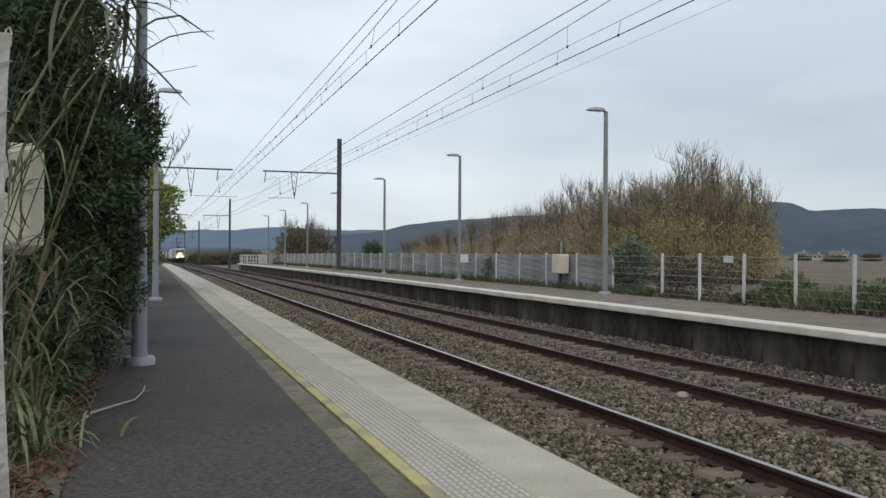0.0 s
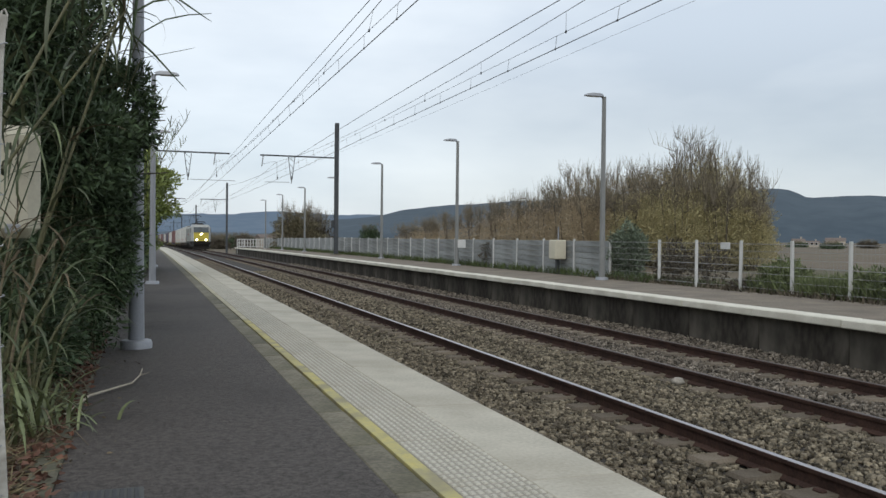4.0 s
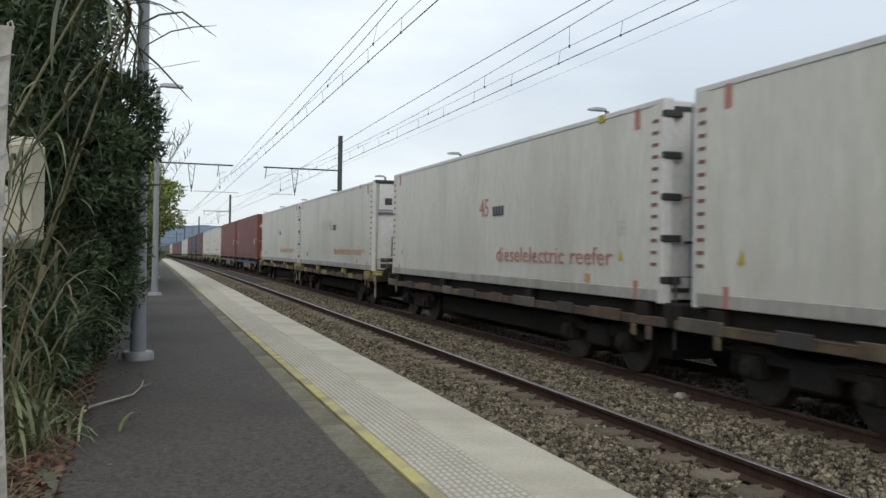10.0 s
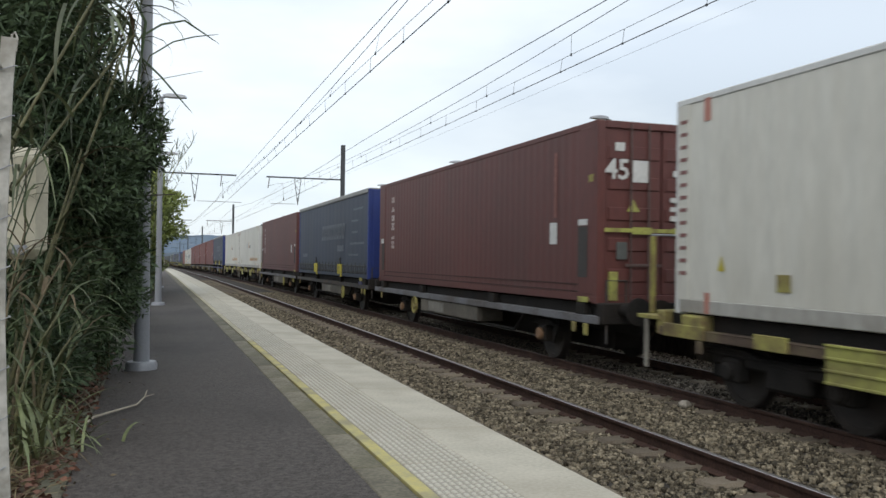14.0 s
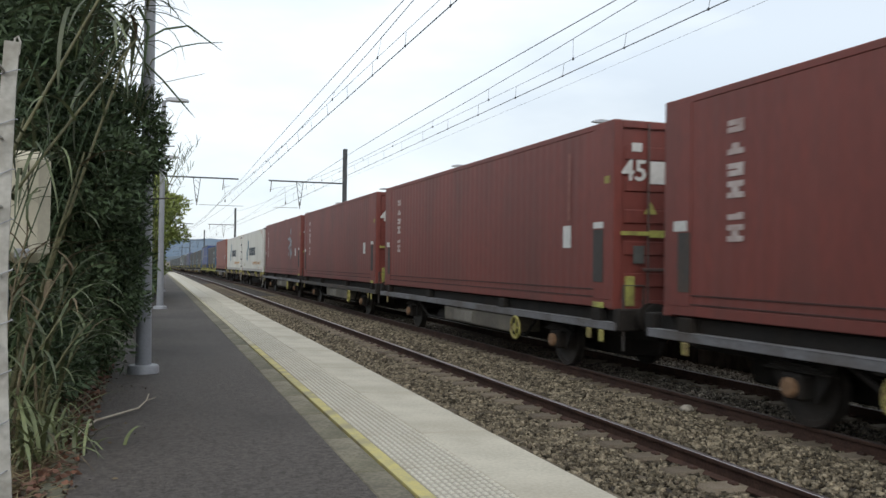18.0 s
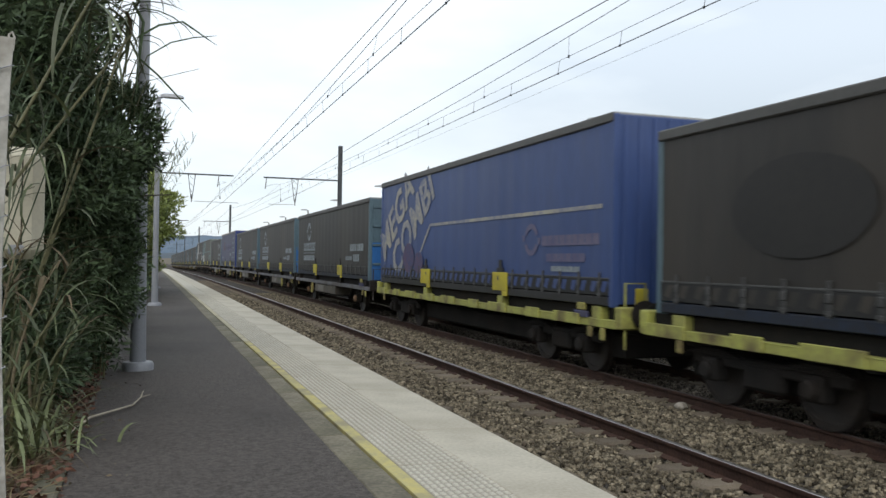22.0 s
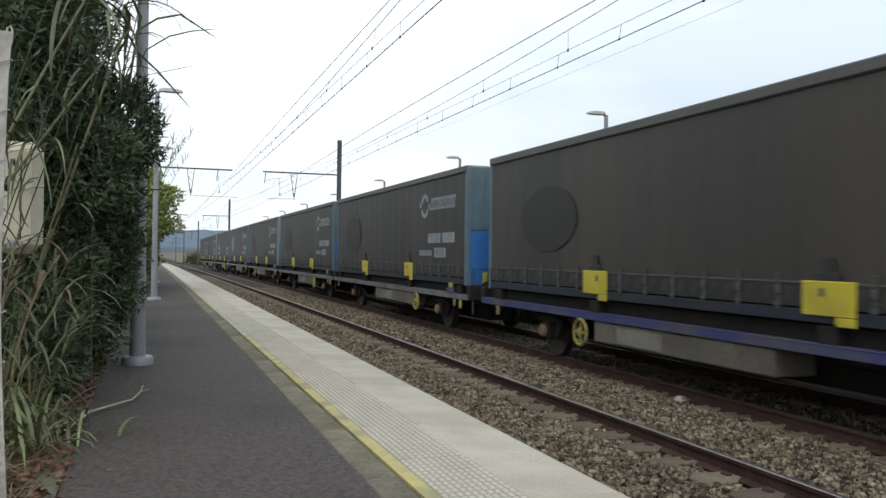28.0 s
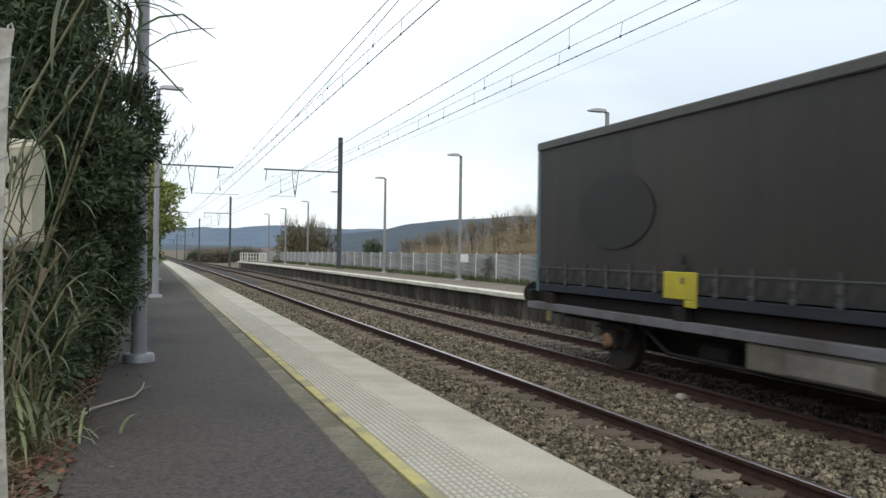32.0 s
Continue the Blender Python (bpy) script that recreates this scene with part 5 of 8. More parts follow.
    for k in range(13):
        o = new("dash", dash)
        o.parent = th
        o.matrix_basis = pose(x - 0.006, 0.12, z0 + 0.52 + k * 0.168)
        o = new("dash", dash)
        o.parent = th
        o.matrix_basis = pose(x - 0.006, CL - 0.26, z0 + 0.52 + k * 0.168)
    if logo != "faint":
        part("side_label", plate(Build(), x, CL - 2.2, z0 + 0.36, CL - 1.98, z0 + 0.56), SILL_OCHRE, th, "small ochre label")
    for y in (0.62, CL - 0.75):
        part("corner_mark", plate(Build(), x, y, z1 - 0.36, y + 0.13, z1 - 0.06), PRINT_SALMON, th)
        part("corner_mark", plate(Build(), x, y, z0 + 0.03, y + 0.10, z0 + 0.30), PRINT_SALMON, th)
    for word, yw in (("dieselelectric", 5.95), ("reefer", 2.75)):
        m = Matrix(((0, 0, -1, x - 0.001), (-1, 0, 0, yw), (0, 1, 0, z0 + 0.50), (0, 0, 0, 1))) @ Matrix.Diagonal((1.36, 1, 1, 1))
        lettering(word, 0.42, m, "slogan", PRINT_SALMON if logo == "faint" else PRINT_ORANGE, th)
    if logo == "snow":
        def stroke(y, z, a, r0, r1, hw):
            """A straight printed bar on the side, from r0 to r1 along the angle a."""
            dy, dz = -math.cos(radians(a)), math.sin(radians(a))
            q = [(y + dy * r + k * dz * hw, z + dz * r - k * dy * hw) for r, k in ((r0, -1), (r0, 1), (r1, 1), (r1, -1))]
            part("emblem_bar", Build().add([(x - 0.002, u, v) for u, v in q], [(0, 1, 2, 3)]), PRINT_SNOW, th)
        for sg, yc, zc in ((1, 9.02, z0 + 1.82), (-1, 9.55, z0 + 1.26)):
            turn = 0 if sg > 0 else 180
            for a in (turn - 10, turn + 50, turn + 110):
                stroke(yc, zc, a, 0.0, 0.56, 0.085)
                for da in (-48, 48):
                    dy, dz = -math.cos(radians(a)) * 0.24, math.sin(radians(a)) * 0.24
                    stroke(yc + dy, zc + dz, a + da, 0.0, 0.27, 0.07)
            stroke(yc + 0.10 * sg, zc + 0.10 * sg, turn + 230, 0.05, 0.58, 0.075)
        block_row(th, x, 8.2, z0 + 1.16, 4.3, z0 + 1.72, 8, PRINT_DARK, gap=0.16, weight=0.34)
    else:
        m = Matrix(((0, 0, -1, x - 0.001), (-1, 0, 0, 6.9), (0, 1, 0, z0 + 1.42), (0, 0, 0, 1)))
        lettering("45", 0.55, m, "size_mark", PRINT_SALMON if logo == "faint" else PRINT_ORANGE, th)
        part("name_strip", word_bars(Build(), x, 6.15, z0 + 1.42, 5.55, z0 + 1.62, 4, 0.2), PRINT_DARK, th, "row of small dark bars")
        if logo == "blue":
            part("name_strip", word_bars(Build(), x, 8.3, z0 + 1.42, 7.05, z0 + 1.82, 4, 0.3), PRINT_GHOST, th, "row of very faint blue bars")
    plate(b5 := Build(), x, 2.05, z0 + 0.22, 2.2, z0 + 0.36)
    part("side_label", b5, PRINT_ORANGE, th)
    return th


PRINT_SLATE = mat("pale_slate_print", (0.15, 0.165, 0.19), (0.11, 0.125, 0.15), 0.7, scale=3, fine=14, bump=0)
PRINT_FADED = mat("faded_pink_print", (0.15, 0.135, 0.20), (0.10, 0.095, 0.18), 0.7, scale=3, fine=14, bump=0)
PRINT_GHOST = mat("ghost_print", (0.545, 0.555, 0.53), (0.50, 0.51, 0.49), 0.7, scale=3, fine=14, bump=0)


def curtain_body(curtain, label, h, upper, lower, logo="a", end="ribs", rail=None):
    """A curtain-sided swap body with strap row and yellow lift plates."""
    th = thing("swap_body", label, "swap body", group="containers on the train")
    z0, z1, w = CZ, CZ + h, CW + 0.03
    rail = rail or RAIL_ROOF
    rs = np.random.default_rng(int(h * 100) + len(label))
    for s in (-1, 1):
        n, m = 96, 4
        v = []
        for i in range(n + 1):
            y = 0.1 + (CL - 0.2) * i / n
            for j in range(m):
                u = j / (m - 1)
                d = 0.0035 * math.sin(i * 1.27 + 0.6 * s) + 0.003 * math.sin(i * 0.37 + 2.1 * u) + 0.004 * math.sin(math.pi * u) * math.sin(i * 0.18)
                v.append((s * (w - 0.012 + d), y, z0 + 0.34 + (z1 - z0 - 0.48) * u))
        f = []
        for i in range(n):
            for j in range(m - 1):
                a = i * m + j
                f.append((a, a + m, a + m + 1, a + 1) if s > 0 else (a, a + 1, a + m + 1, a + m))
        part("curtain", Build().add(v, f), curtain, th, smooth=True)
        b = Build().rbox(s * w - 0.03, 0.02, z1 - 0.15, s * w + 0.03, CL - 0.02, z1 + 0.0, 0.02)
        part("roof_rail", b, rail, th)
        part("bottom_rail", Build().rbox(s * (w - 0.04) - 0.04, 0.02, z0 + 0.02, s * (w - 0.04) + 0.04, CL - 0.02, z0 + 0.16, 0.012), RAIL_NAVY if lower is END_BLUE else STRAP if lower is not END_NAVY else CURTAIN_SLATE, th)
        for y in (0.0, CL - 0.12):
            part("corner_post", Build().rbox(s * (w - 0.05) - 0.055, y, z0, s * (w - 0.05) + 0.055, y + 0.12, z1 - 0.02, 0.012), upper, th)
    part("roof", Build().rbox(-w + 0.02, 0.05, z1 - 0.05, w - 0.02, CL - 0.05, z1 + 0.012, 0.02), ROOF_PALE, th)
    part("underside", Build().rbox(-w + 0.1, 0.1, z0 + 0.03, w - 0.1, CL - 0.1, z0 + 0.16, 0.01), GRIME, th)
    part("inner_wall", Build().rbox(-w + 0.12, 0.15, z0 + 0.17, w - 0.12, CL - 0.15, z0 + 0.4, 0.01), STRAP, th)
    part("strap_band", Build().rbox(-w - 0.006, 0.1, z0 + 0.43, -w + 0.02, CL - 0.1, z0 + 0.455, 0.004), STRAP_GREY, th)
    hz_ = Build()
    for k in range(40):
        y, xs = 0.23 + k * 0.3375, -w - 0.0045
        hz_.add([(xs, y - 0.09, z0 + 0.40), (xs, y + 0.07, z0 + 0.40), (xs, y + 0.13, z0 + 0.25), (xs, y + 0.01, z0 + 0.22)], [(0, 1, 2, 3)])
    hem = part("scalloped_hem", hz_, curtain, th)
    tagged(hem, kind="stuff")
    part("hem_band", Build().rbox(-w - 0.003, 0.1, z0 + 0.18, -w + 0.025, CL - 0.1, z0 + 0.427, 0.004), HEM_DARK, th)
    sb = Build()
    for k in range(20):
        y = 0.40 + k * 0.675
        st = new("strap", STRAP_MESH)
        st.parent = th
        st.matrix_basis = pose(-w - 0.004, y, z0 + 0.14)
        sb.rbox(w, y - 0.03, z0 + 0.14, w + 0.02, y + 0.03, z0 + 0.5, 0.005)
    part("far_straps", sb, STRAP, th)
    for s in (-1, 1):
        for y in (4.42, 9.30):
            p = part("lift_plate", Build().rbox(s * (w + 0.016) - 0.012, y - 0.42, z0 + 0.10, s * (w + 0.016) + 0.012, y + 0.32, z0 + 0.47, 0.01), PAD_YELLOW, th, "yellow lifting plate")
            part("tab", Build().rbox(s * (w + 0.016) - 0.012, y - 0.42, z0 + 0.0, s * (w + 0.016) + 0.012, y - 0.16, z0 + 0.098, 0.01), PAD_YELLOW, p)
            hk = Build().rbox(s * (w + 0.012) - 0.01, y - 0.2, z0 + 0.472, s * (w + 0.012) + 0.01, y + 0.12, z0 + 0.56, 0.008)
            hk.rbox(s * (w + 0.012) - 0.008, y - 0.11, z0 + 0.55, s * (w + 0.012) + 0.008, y + 0.03, z0 + 0.72, 0.006)
            part("hook", hk, STRAP, p)
    for yf, o in ((0.0, -1), (CL, 1)):
        zm = z0 + (z1 - z0) * 0.46 if lower is not upper else z0 + 0.05
        yy = (yf + 0.02, yf + 0.1) if o < 0 else (yf - 0.1, yf - 0.02)
        e = part("end_wall", Build().rbox(-w + 0.105, yy[0], zm, w - 0.105, yy[1], z1 - 0.03, 0.01), upper, th)
        ex = yf if o < 0 else yf - 0.02
        if lower is not upper:
            part("lower_end_wall", Build().rbox(-w + 0.105, yy[0], z0 + 0.02, w - 0.105, yy[1], zm - 0.003, 0.01), lower, e, "bright blue lower end wall")
        if end == "ribs":
            for k in range(9 if o < 0 else 0):
                x = -w + 0.2 + k * (2 * w - 0.4) / 8
                part("rib", Build().rbox(x - 0.03, ex, zm + 0.02, x + 0.03, ex + 0.021, z1 - 0.06, 0.008), upper, e)
        else:
            for k in range(4 if o < 0 else 0):
                z = z0 + 0.5 + k * (z1 - z0 - 0.6) / 3.4
                part("rib", Build().rbox(-w + 0.12, ex - 0.01, z, w - 0.12, ex + 0.022, z + 0.08, 0.01), upper, e)
            for k in (-0.62, 0.62) if o < 0 else ():
                part("locking_bar", Build().tube([(k, ex - 0.01 if o < 0 else ex + 0.03, z0 + 0.1), (k, ex - 0.01 if o < 0 else ex + 0.03, z1 - 0.1)], 0.018, 6), SILL_DARK, e)
    part("corner_bracket", Build().rbox(-w - 0.03, 0.85, z0 - 0.08, -w + 0.02, 1.10, z0 + 0.04, 0.012), SILL_OCHRE, th, "yellow bracket at the lower edge")
    part("corner_bracket", Build().rbox(-w - 0.03, 0.75, z0 - 0.2, -w + 0.02, 1.2, z0 - 0.09, 0.012), SILL_BLUE, th, "blue bracket at the lower edge")
    part("yellow_corner", Build().rbox(-w + 0.4, -0.012, z0 + 0.02, -w + 0.62, 0.01, z0 + 0.3, 0.01), PAD_YELLOW, th, "small yellow plate on the end wall")
    x = -w - 0.001
    top = z1 - 0.15

    def emblem(y, z, r=0.31, material=PRINT_WHITE):
        b = ring(Build(), x, y, z, r, r, 0.34, 20, 160)
        ring(b, x, y, z, r, r, 0.34, 200, 340)
        plate(b, x, y + r * 0.95, z - 0.03, y + r * 1.3, z + 0.09)
        plate(b, x, y - r * 1.3, z - 0.09, y - r * 0.95, z + 0.03)
        part("emblem", b, material, th, "faded ring emblem")

    def words(rows, material):
        """Words that cannot be read, each a row of bars."""
        for ya, za, yb, zb, k in rows:
            part("word_bar", word_bars(Build(), x, ya, z0 + za, yb, z0 + zb, k, 0.12), material, th, "row of faded bars")

    if logo in ("a", "disc", "plain"):
        emblem(3.05, top - 0.62)
        block_row(th, x, 2.6, top - 0.75, 0.75, top - 0.45, 9, PRINT_WHITE, lean=-0.08)
        words([(2.75, 0.98, 1.75, 1.22, 5), (1.65, 0.98, 0.75, 1.22, 4), (3.45, 0.66, 2.4, 0.80, 6), (2.25, 0.62, 1.35, 0.86, 4)], PRINT_WHITE)
        if logo == "disc":
            part("disc_patch", disc(Build(), x - 0.002, 10.95, z0 + 1.45, 0.95, 0.66), PRINT_TEAL, th, "pale round patch")
        if logo in ("a", "plain"):
            part("disc_patch", disc(Build(), x - 0.006, 11.0, z0 + 1.35, 1.1, 0.58), PATCH_DARK, th, "faint dark oval patch")
    elif logo == "b":
        emblem(10.85, top - 0.66, 0.40)
        block_row(th, x, 12.2, top - 1.50, 9.4, top - 1.15, 9, PRINT_WHITE, lean=-0.1, gap=0.1)
        part("underline", plate(Build(), x, 12.2, top - 1.61, 9.4, top - 1.58), PRINT_WHITE, th)
        words([(12.15, top - 1.92 - z0, 9.5, top - 1.70 - z0, 12), (2.75, 0.98, 1.75, 1.22, 5), (1.65, 0.98, 0.75, 1.22, 4), (3.45, 0.66, 2.4, 0.80, 6), (2.25, 0.62, 1.35, 0.86, 4)], PRINT_WHITE)
    elif logo in ("slate", "blue"):
        pr = PRINT_SLATE if logo == "slate" else PRINT_FADED
        block_row(th, x, 8.0, z0 + 1.42, 3.6, z0 + 2.0, 9, pr, lean=-0.14)
        words([(4.9, 0.95, 3.7, 1.18, 8)] + [((2.9, 2.7, 2.4, 2.5, 2.2)[k], 0.78 + k * 0.40, (1.35, 0.55, 1.5, 1.4, 0.75)[k], 0.85 + k * 0.40, 9) for k in range(5)], PRINT_SLATE if logo == "slate" else PRINT_WHITE)
        if logo == "blue":
            part("emblem", ring(Build(), x, 10.2, z0 + 1.85, 0.36, 0.36, 0.4), PRINT_MAROON, th, "dark red ring emblem")
        words([(12.6, 0.75, 11.4, 0.9, 4)], PRINT_SLATE if logo == "slate" else PRINT_WHITE)
    elif logo.startswith("mega"):
        pr = {"mega": PRINT_CREAM, "mega_teal": PRINT_TEAL, "mega_white": PRINT_BRIGHT}[logo]
        turn = pose(0, 0, 0, 0, 0, 33)
        for txt, yy, zz in (("MEGA", 13.35, z0 + 0.62), ("COMBI", 12.05, z0 + 0.12)):
            # letters climb towards the front end
            m = Matrix(((0, 0, -1, x - 0.001), (-1, 0, 0, yy), (0, 1, 0, zz), (0, 0, 0, 1))) @ turn
            lettering(txt, 1.32, m, "big_lettering", pr, th, 0.035)
        b = plate(Build(), x, 9.0, z0 + 1.55, 0.35, z0 + 1.62)
        b.add([(x, 9.0, z0 + 1.62), (x, 9.0, z0 + 1.5), (x, 9.7, z0 + 0.9), (x, 9.8, z0 + 0.9)], [(0, 1, 2, 3)])
        part("stripe", b, pr, th, "pale stripe")
        emblem(2.95, z0 + 1.1, 0.3, pr if logo != "mega" else PRINT_FADED)
        words([(2.5, 0.98, 0.4, 1.16, 9), (2.3, 0.70, 0.85, 0.84, 6)], pr if logo != "mega" else PRINT_FADED)
        words([(2.1, 0.53, 1.05, 0.62, 5)], pr if logo != "mega" else PRINT_WHITE)
        if logo == "mega":
            b = disc(Build(), x - 0.004, 10.8, z0 + 0.75, 0.5, 0.4)
            disc(b, x - 0.004, 9.9, z0 + 0.62, 0.4, 0.28)
            part("paint_smear", b, PAINT_SMEAR, th, "dark red spray paint")
        if logo == "mega_teal":
            b = Build()
            word_bars(b, x - 0.002, 13.3, z0 + 0.38, 10.5, z0 + 1.2, 4, 0.25, lean=-0.1)
            part("graffiti", b, PRINT_BRIGHT, th, "white spray-painted block shapes")
            part("disc_patch", disc(Build(), x - 0.002, 5.5, z0 + 0.9, 0.85, 0.5), PRINT_PATCH, th, "pale smeared patch")
    return th


b = Build()
b.rbox(-0.012, -0.028, 0, 0.0, 0.028, 0.40, 0.005)
b.rbox(-0.026, -0.04, 0.16, -0.01, 0.04, 0.26, 0.008)
b.rbox(-0.02, -0.05, 0.02, -0.006, 0.05, 0.08, 0.006)
STRAP_MESH = b.mesh("strap", STRAP_GREY)


def locomotive():
    """A four-axle electric locomotive, 18.9 m over the buffers."""
    th = thing("locomotive", "grey electric locomotive with a yellow nose and lit headlights", "locomotive")
    L = 18.9

    def cab(o, name):
        """o = 0: the front cab, 1: the rear cab, mirrored; its sides draw in towards the nose."""
        fy = lambda y: y if o == 0 else L - y
        dd = -1 if o == 0 else 1
        front = [(0.37, 1.05, 1.36), (0.57, 1.12, 2.68), (1.06, 1.09, 3.50), (1.27, 1.08, 3.84)]
        half = [(1.15, 1.32, 1.36), (1.28, 1.34, 2.68), (1.60, 1.32, 3.47), (1.75, 1.13, 3.87)]
        mid = [(2.2, 1.49, 1.36), (2.2, 1.49, 2.68), (2.25, 1.475, 3.42), (2.3, 1.16, 3.90)]
        back = [(3.4, 1.49, 1.36), (3.4, 1.49, 2.68), (3.4, 1.49, 3.40), (3.55, 1.18, 3.92)]
        b = Build()
        v = []
        for row in (front, half, mid, back):
            for y, hw, z in row:
                v += [(-hw, fy(y), z), (hw, fy(y), z)]
        f = []
        for r in range(3):
            for k in range(3):
                a = r * 8 + k * 2
                f += [(a, a + 2, a + 10, a + 8), (a + 1, a + 9, a + 11, a + 3)]
            f.append((r * 8 + 6, r * 8 + 7, r * 8 + 15, r * 8 + 14))
        f += [(4, 5, 7, 6), (28, 29, 31, 30)]
        b.add(v, f if o == 0 else [q[::-1] for q in f])
        c = part(name, b, LOCO_CAB, th)
        d = Build()
        d.add([v[0], v[1], v[3], v[2]], [(0, 1, 2, 3)])
        part("nose_panel", d, LOCO_YELLOW, c, "yellow nose panel")
        g = Build()
        g.add([v[2], v[3], v[5], v[4]], [(0, 1, 2, 3)])
        part("windscreen_frame", g, LOCO_DARK, c)

        def on_screen(u, w, lift):
            p = Vector(v[2]).lerp(Vector(v[3]), u).lerp(Vector(v[4]).lerp(Vector(v[5]), u), w)
            return p + Vector((0, dd * lift, lift * 0.6))
        for u0, u1 in ((0.012, 0.492), (0.508, 0.988)):
            part("windscreen", Build().add([on_screen(u0, 0.03, 0.012), on_screen(u1, 0.03, 0.012), on_screen(u1, 0.985, 0.012), on_screen(u0, 0.985, 0.012)], [(0, 1, 2, 3)]), LOCO_GLASS, c)
        part("screen_bar", Build().tube([on_screen(0.5, 0.0, 0.02), on_screen(0.5, 1.0, 0.02)], 0.018, 5), ROOF_GEAR, c)
        for u0, u1 in ((0.36, 0.45), (0.62, 0.535)):
            w = Build().tube([on_screen(u0, -0.14, 0.05), on_screen(u0 + 0.02, 0.0, 0.06), on_screen(u1, 0.55, 0.04)], 0.018, 5)
            w.tube([on_screen(u1, 0.1, 0.03), on_screen(u1, 0.85, 0.03)], 0.02, 4)
            w.rbox(on_screen(u0, -0.14, 0)[0] - 0.1, on_screen(u0, -0.14, 0)[1] - 0.05, 2.58, on_screen(u0, -0.14, 0)[0] + 0.1, on_screen(u0, -0.14, 0)[1] + 0.05, 2.66, 0.01)
            part("wiper", w, ROOF_GEAR, c)
        yn = lambda z: fy(0.37 + (z - 1.36) / 1.32 * 0.20)

        def flat(name_, x0, z0, x1, z1, t, m, parent, label=""):
            ya, yb = yn((z0 + z1) / 2) - dd * 0.02, yn((z0 + z1) / 2) + dd * t
            return part(name_, Build().rbox(x0, min(ya, yb), z0, x1, max(ya, yb), z1, 0.008), m, parent, label)
        for s in (-1, 1):
            h = flat("headlight", min(s * 0.45, s * 0.93), 1.49, max(s * 0.45, s * 0.93), 1.68, 0.02, LOGO_GREY, c, "dark lamp housing")
            part("lamp_glass", Build().lathe([(0.058, 0), (0.058, 0.012), (0.035, 0.03)], (s * 0.70, yn(1.585) + dd * 0.02, 1.585), (0, dd, 0.08), 16), LAMP_ON if o == 0 else GLASS_DARK, h, "glowing lamp glass" if o == 0 else "")
            part("tail_light", Build().lathe([(0.055, 0), (0.055, 0.02), (0.03, 0.03)], (s * 0.55, yn(1.585) + dd * 0.02, 1.585), (0, dd, 0.08), 12), GLASS_DARK, h)
        h = part("headlight", Build().lathe([(0.11, 0), (0.11, 0.03), (0.085, 0.04)], (0.0, yn(2.43), 2.43), (0, dd, 0.08), 16), LOCO_YELLOW, c)
        part("lamp_glass", Build().lathe([(0.062, 0), (0.062, 0.012), (0.04, 0.03)], (0.0, yn(2.43) + dd * 0.035, 2.43), (0, dd, 0.08), 16), LAMP_ON if o == 0 else GLASS_DARK, h, "glowing lamp glass" if o == 0 else "")
        flat("panel_seam", -1.06, 2.225, 1.06, 2.24, 0.004, LOCO_DARK, c)
        flat("panel_seam", -1.03, 1.78, 1.03, 1.79, 0.004, LOCO_DARK, c)
        flat("panel_seam", -1.03, 1.36, 1.03, 1.40, 0.006, LOCO_DARK, c)
        for s in (-1, 1):
            flat("nose_grip", s * 0.30 - 0.03, 2.40, s * 0.30 + 0.03, 2.52, 0.03, LOGO_GREY, c)
        e = Build()
        for k in range(18):
            a = radians(40 + 280 * k / 17)
            e.box(0.17 * math.cos(a) - 0.018, min(yn(2.0), yn(2.0) + dd * 0.012), 2.0 + 0.11 * math.sin(a) - 0.018, 0.17 * math.cos(a) + 0.018, max(yn(2.0), yn(2.0) + dd * 0.012), 2.0 + 0.11 * math.sin(a) + 0.018)
        part("emblem", e, LOGO_GREY, c, "small dark open ring emblem")
        e = Build()
        for k in range(8):
            if k != 1 and k != 5:
                e.box(-0.36 + k * 0.095, min(yn(1.58), yn(1.58) + dd * 0.01), 1.535, -0.31 + k * 0.095, max(yn(1.58), yn(1.58) + dd * 0.01), 1.635)
        part("number_strip", e, LOGO_GREY, c, "row of dark bars")
        for s in (-1, 1):
            w = Build().add([(s * (1.44 + q + (0.025 if y > 2 else 0)), fy(y), z) for q in (0.0, 0.04) for y, z in ((1.76, 2.70), (2.14, 2.70), (2.16, 3.34), (1.86, 3.34))],
                            [(0, 1, 2, 3), (7, 6, 5, 4), (0, 4, 5, 1), (1, 5, 6, 2), (2, 6, 7, 3), (3, 7, 4, 0)])
            part("side_window", w, STRAP, c, "dark cab side window")
            dr = part("door", Build().rbox(s * 1.478 - 0.02, min(fy(2.28), fy(3.2)), 1.37, s * 1.478 + 0.02, max(fy(2.28), fy(3.2)), 3.36, 0.02), LOCO_CAB, c)
            for ys_ in (2.22, 3.22):
                part("door_seam", Build().rbox(s * 1.49 - 0.012, min(fy(ys_), fy(ys_ + 0.045)), 1.36, s * 1.49 + 0.012, max(fy(ys_), fy(ys_ + 0.045)), 3.38, 0.004), GRIME, dr)
                part("handrail", Build().tube([(s * 1.535, fy(ys_ + 0.09), 1.05), (s * 1.535, fy(ys_ + 0.09), 2.5)], 0.014, 6), LOGO_GREY, c)
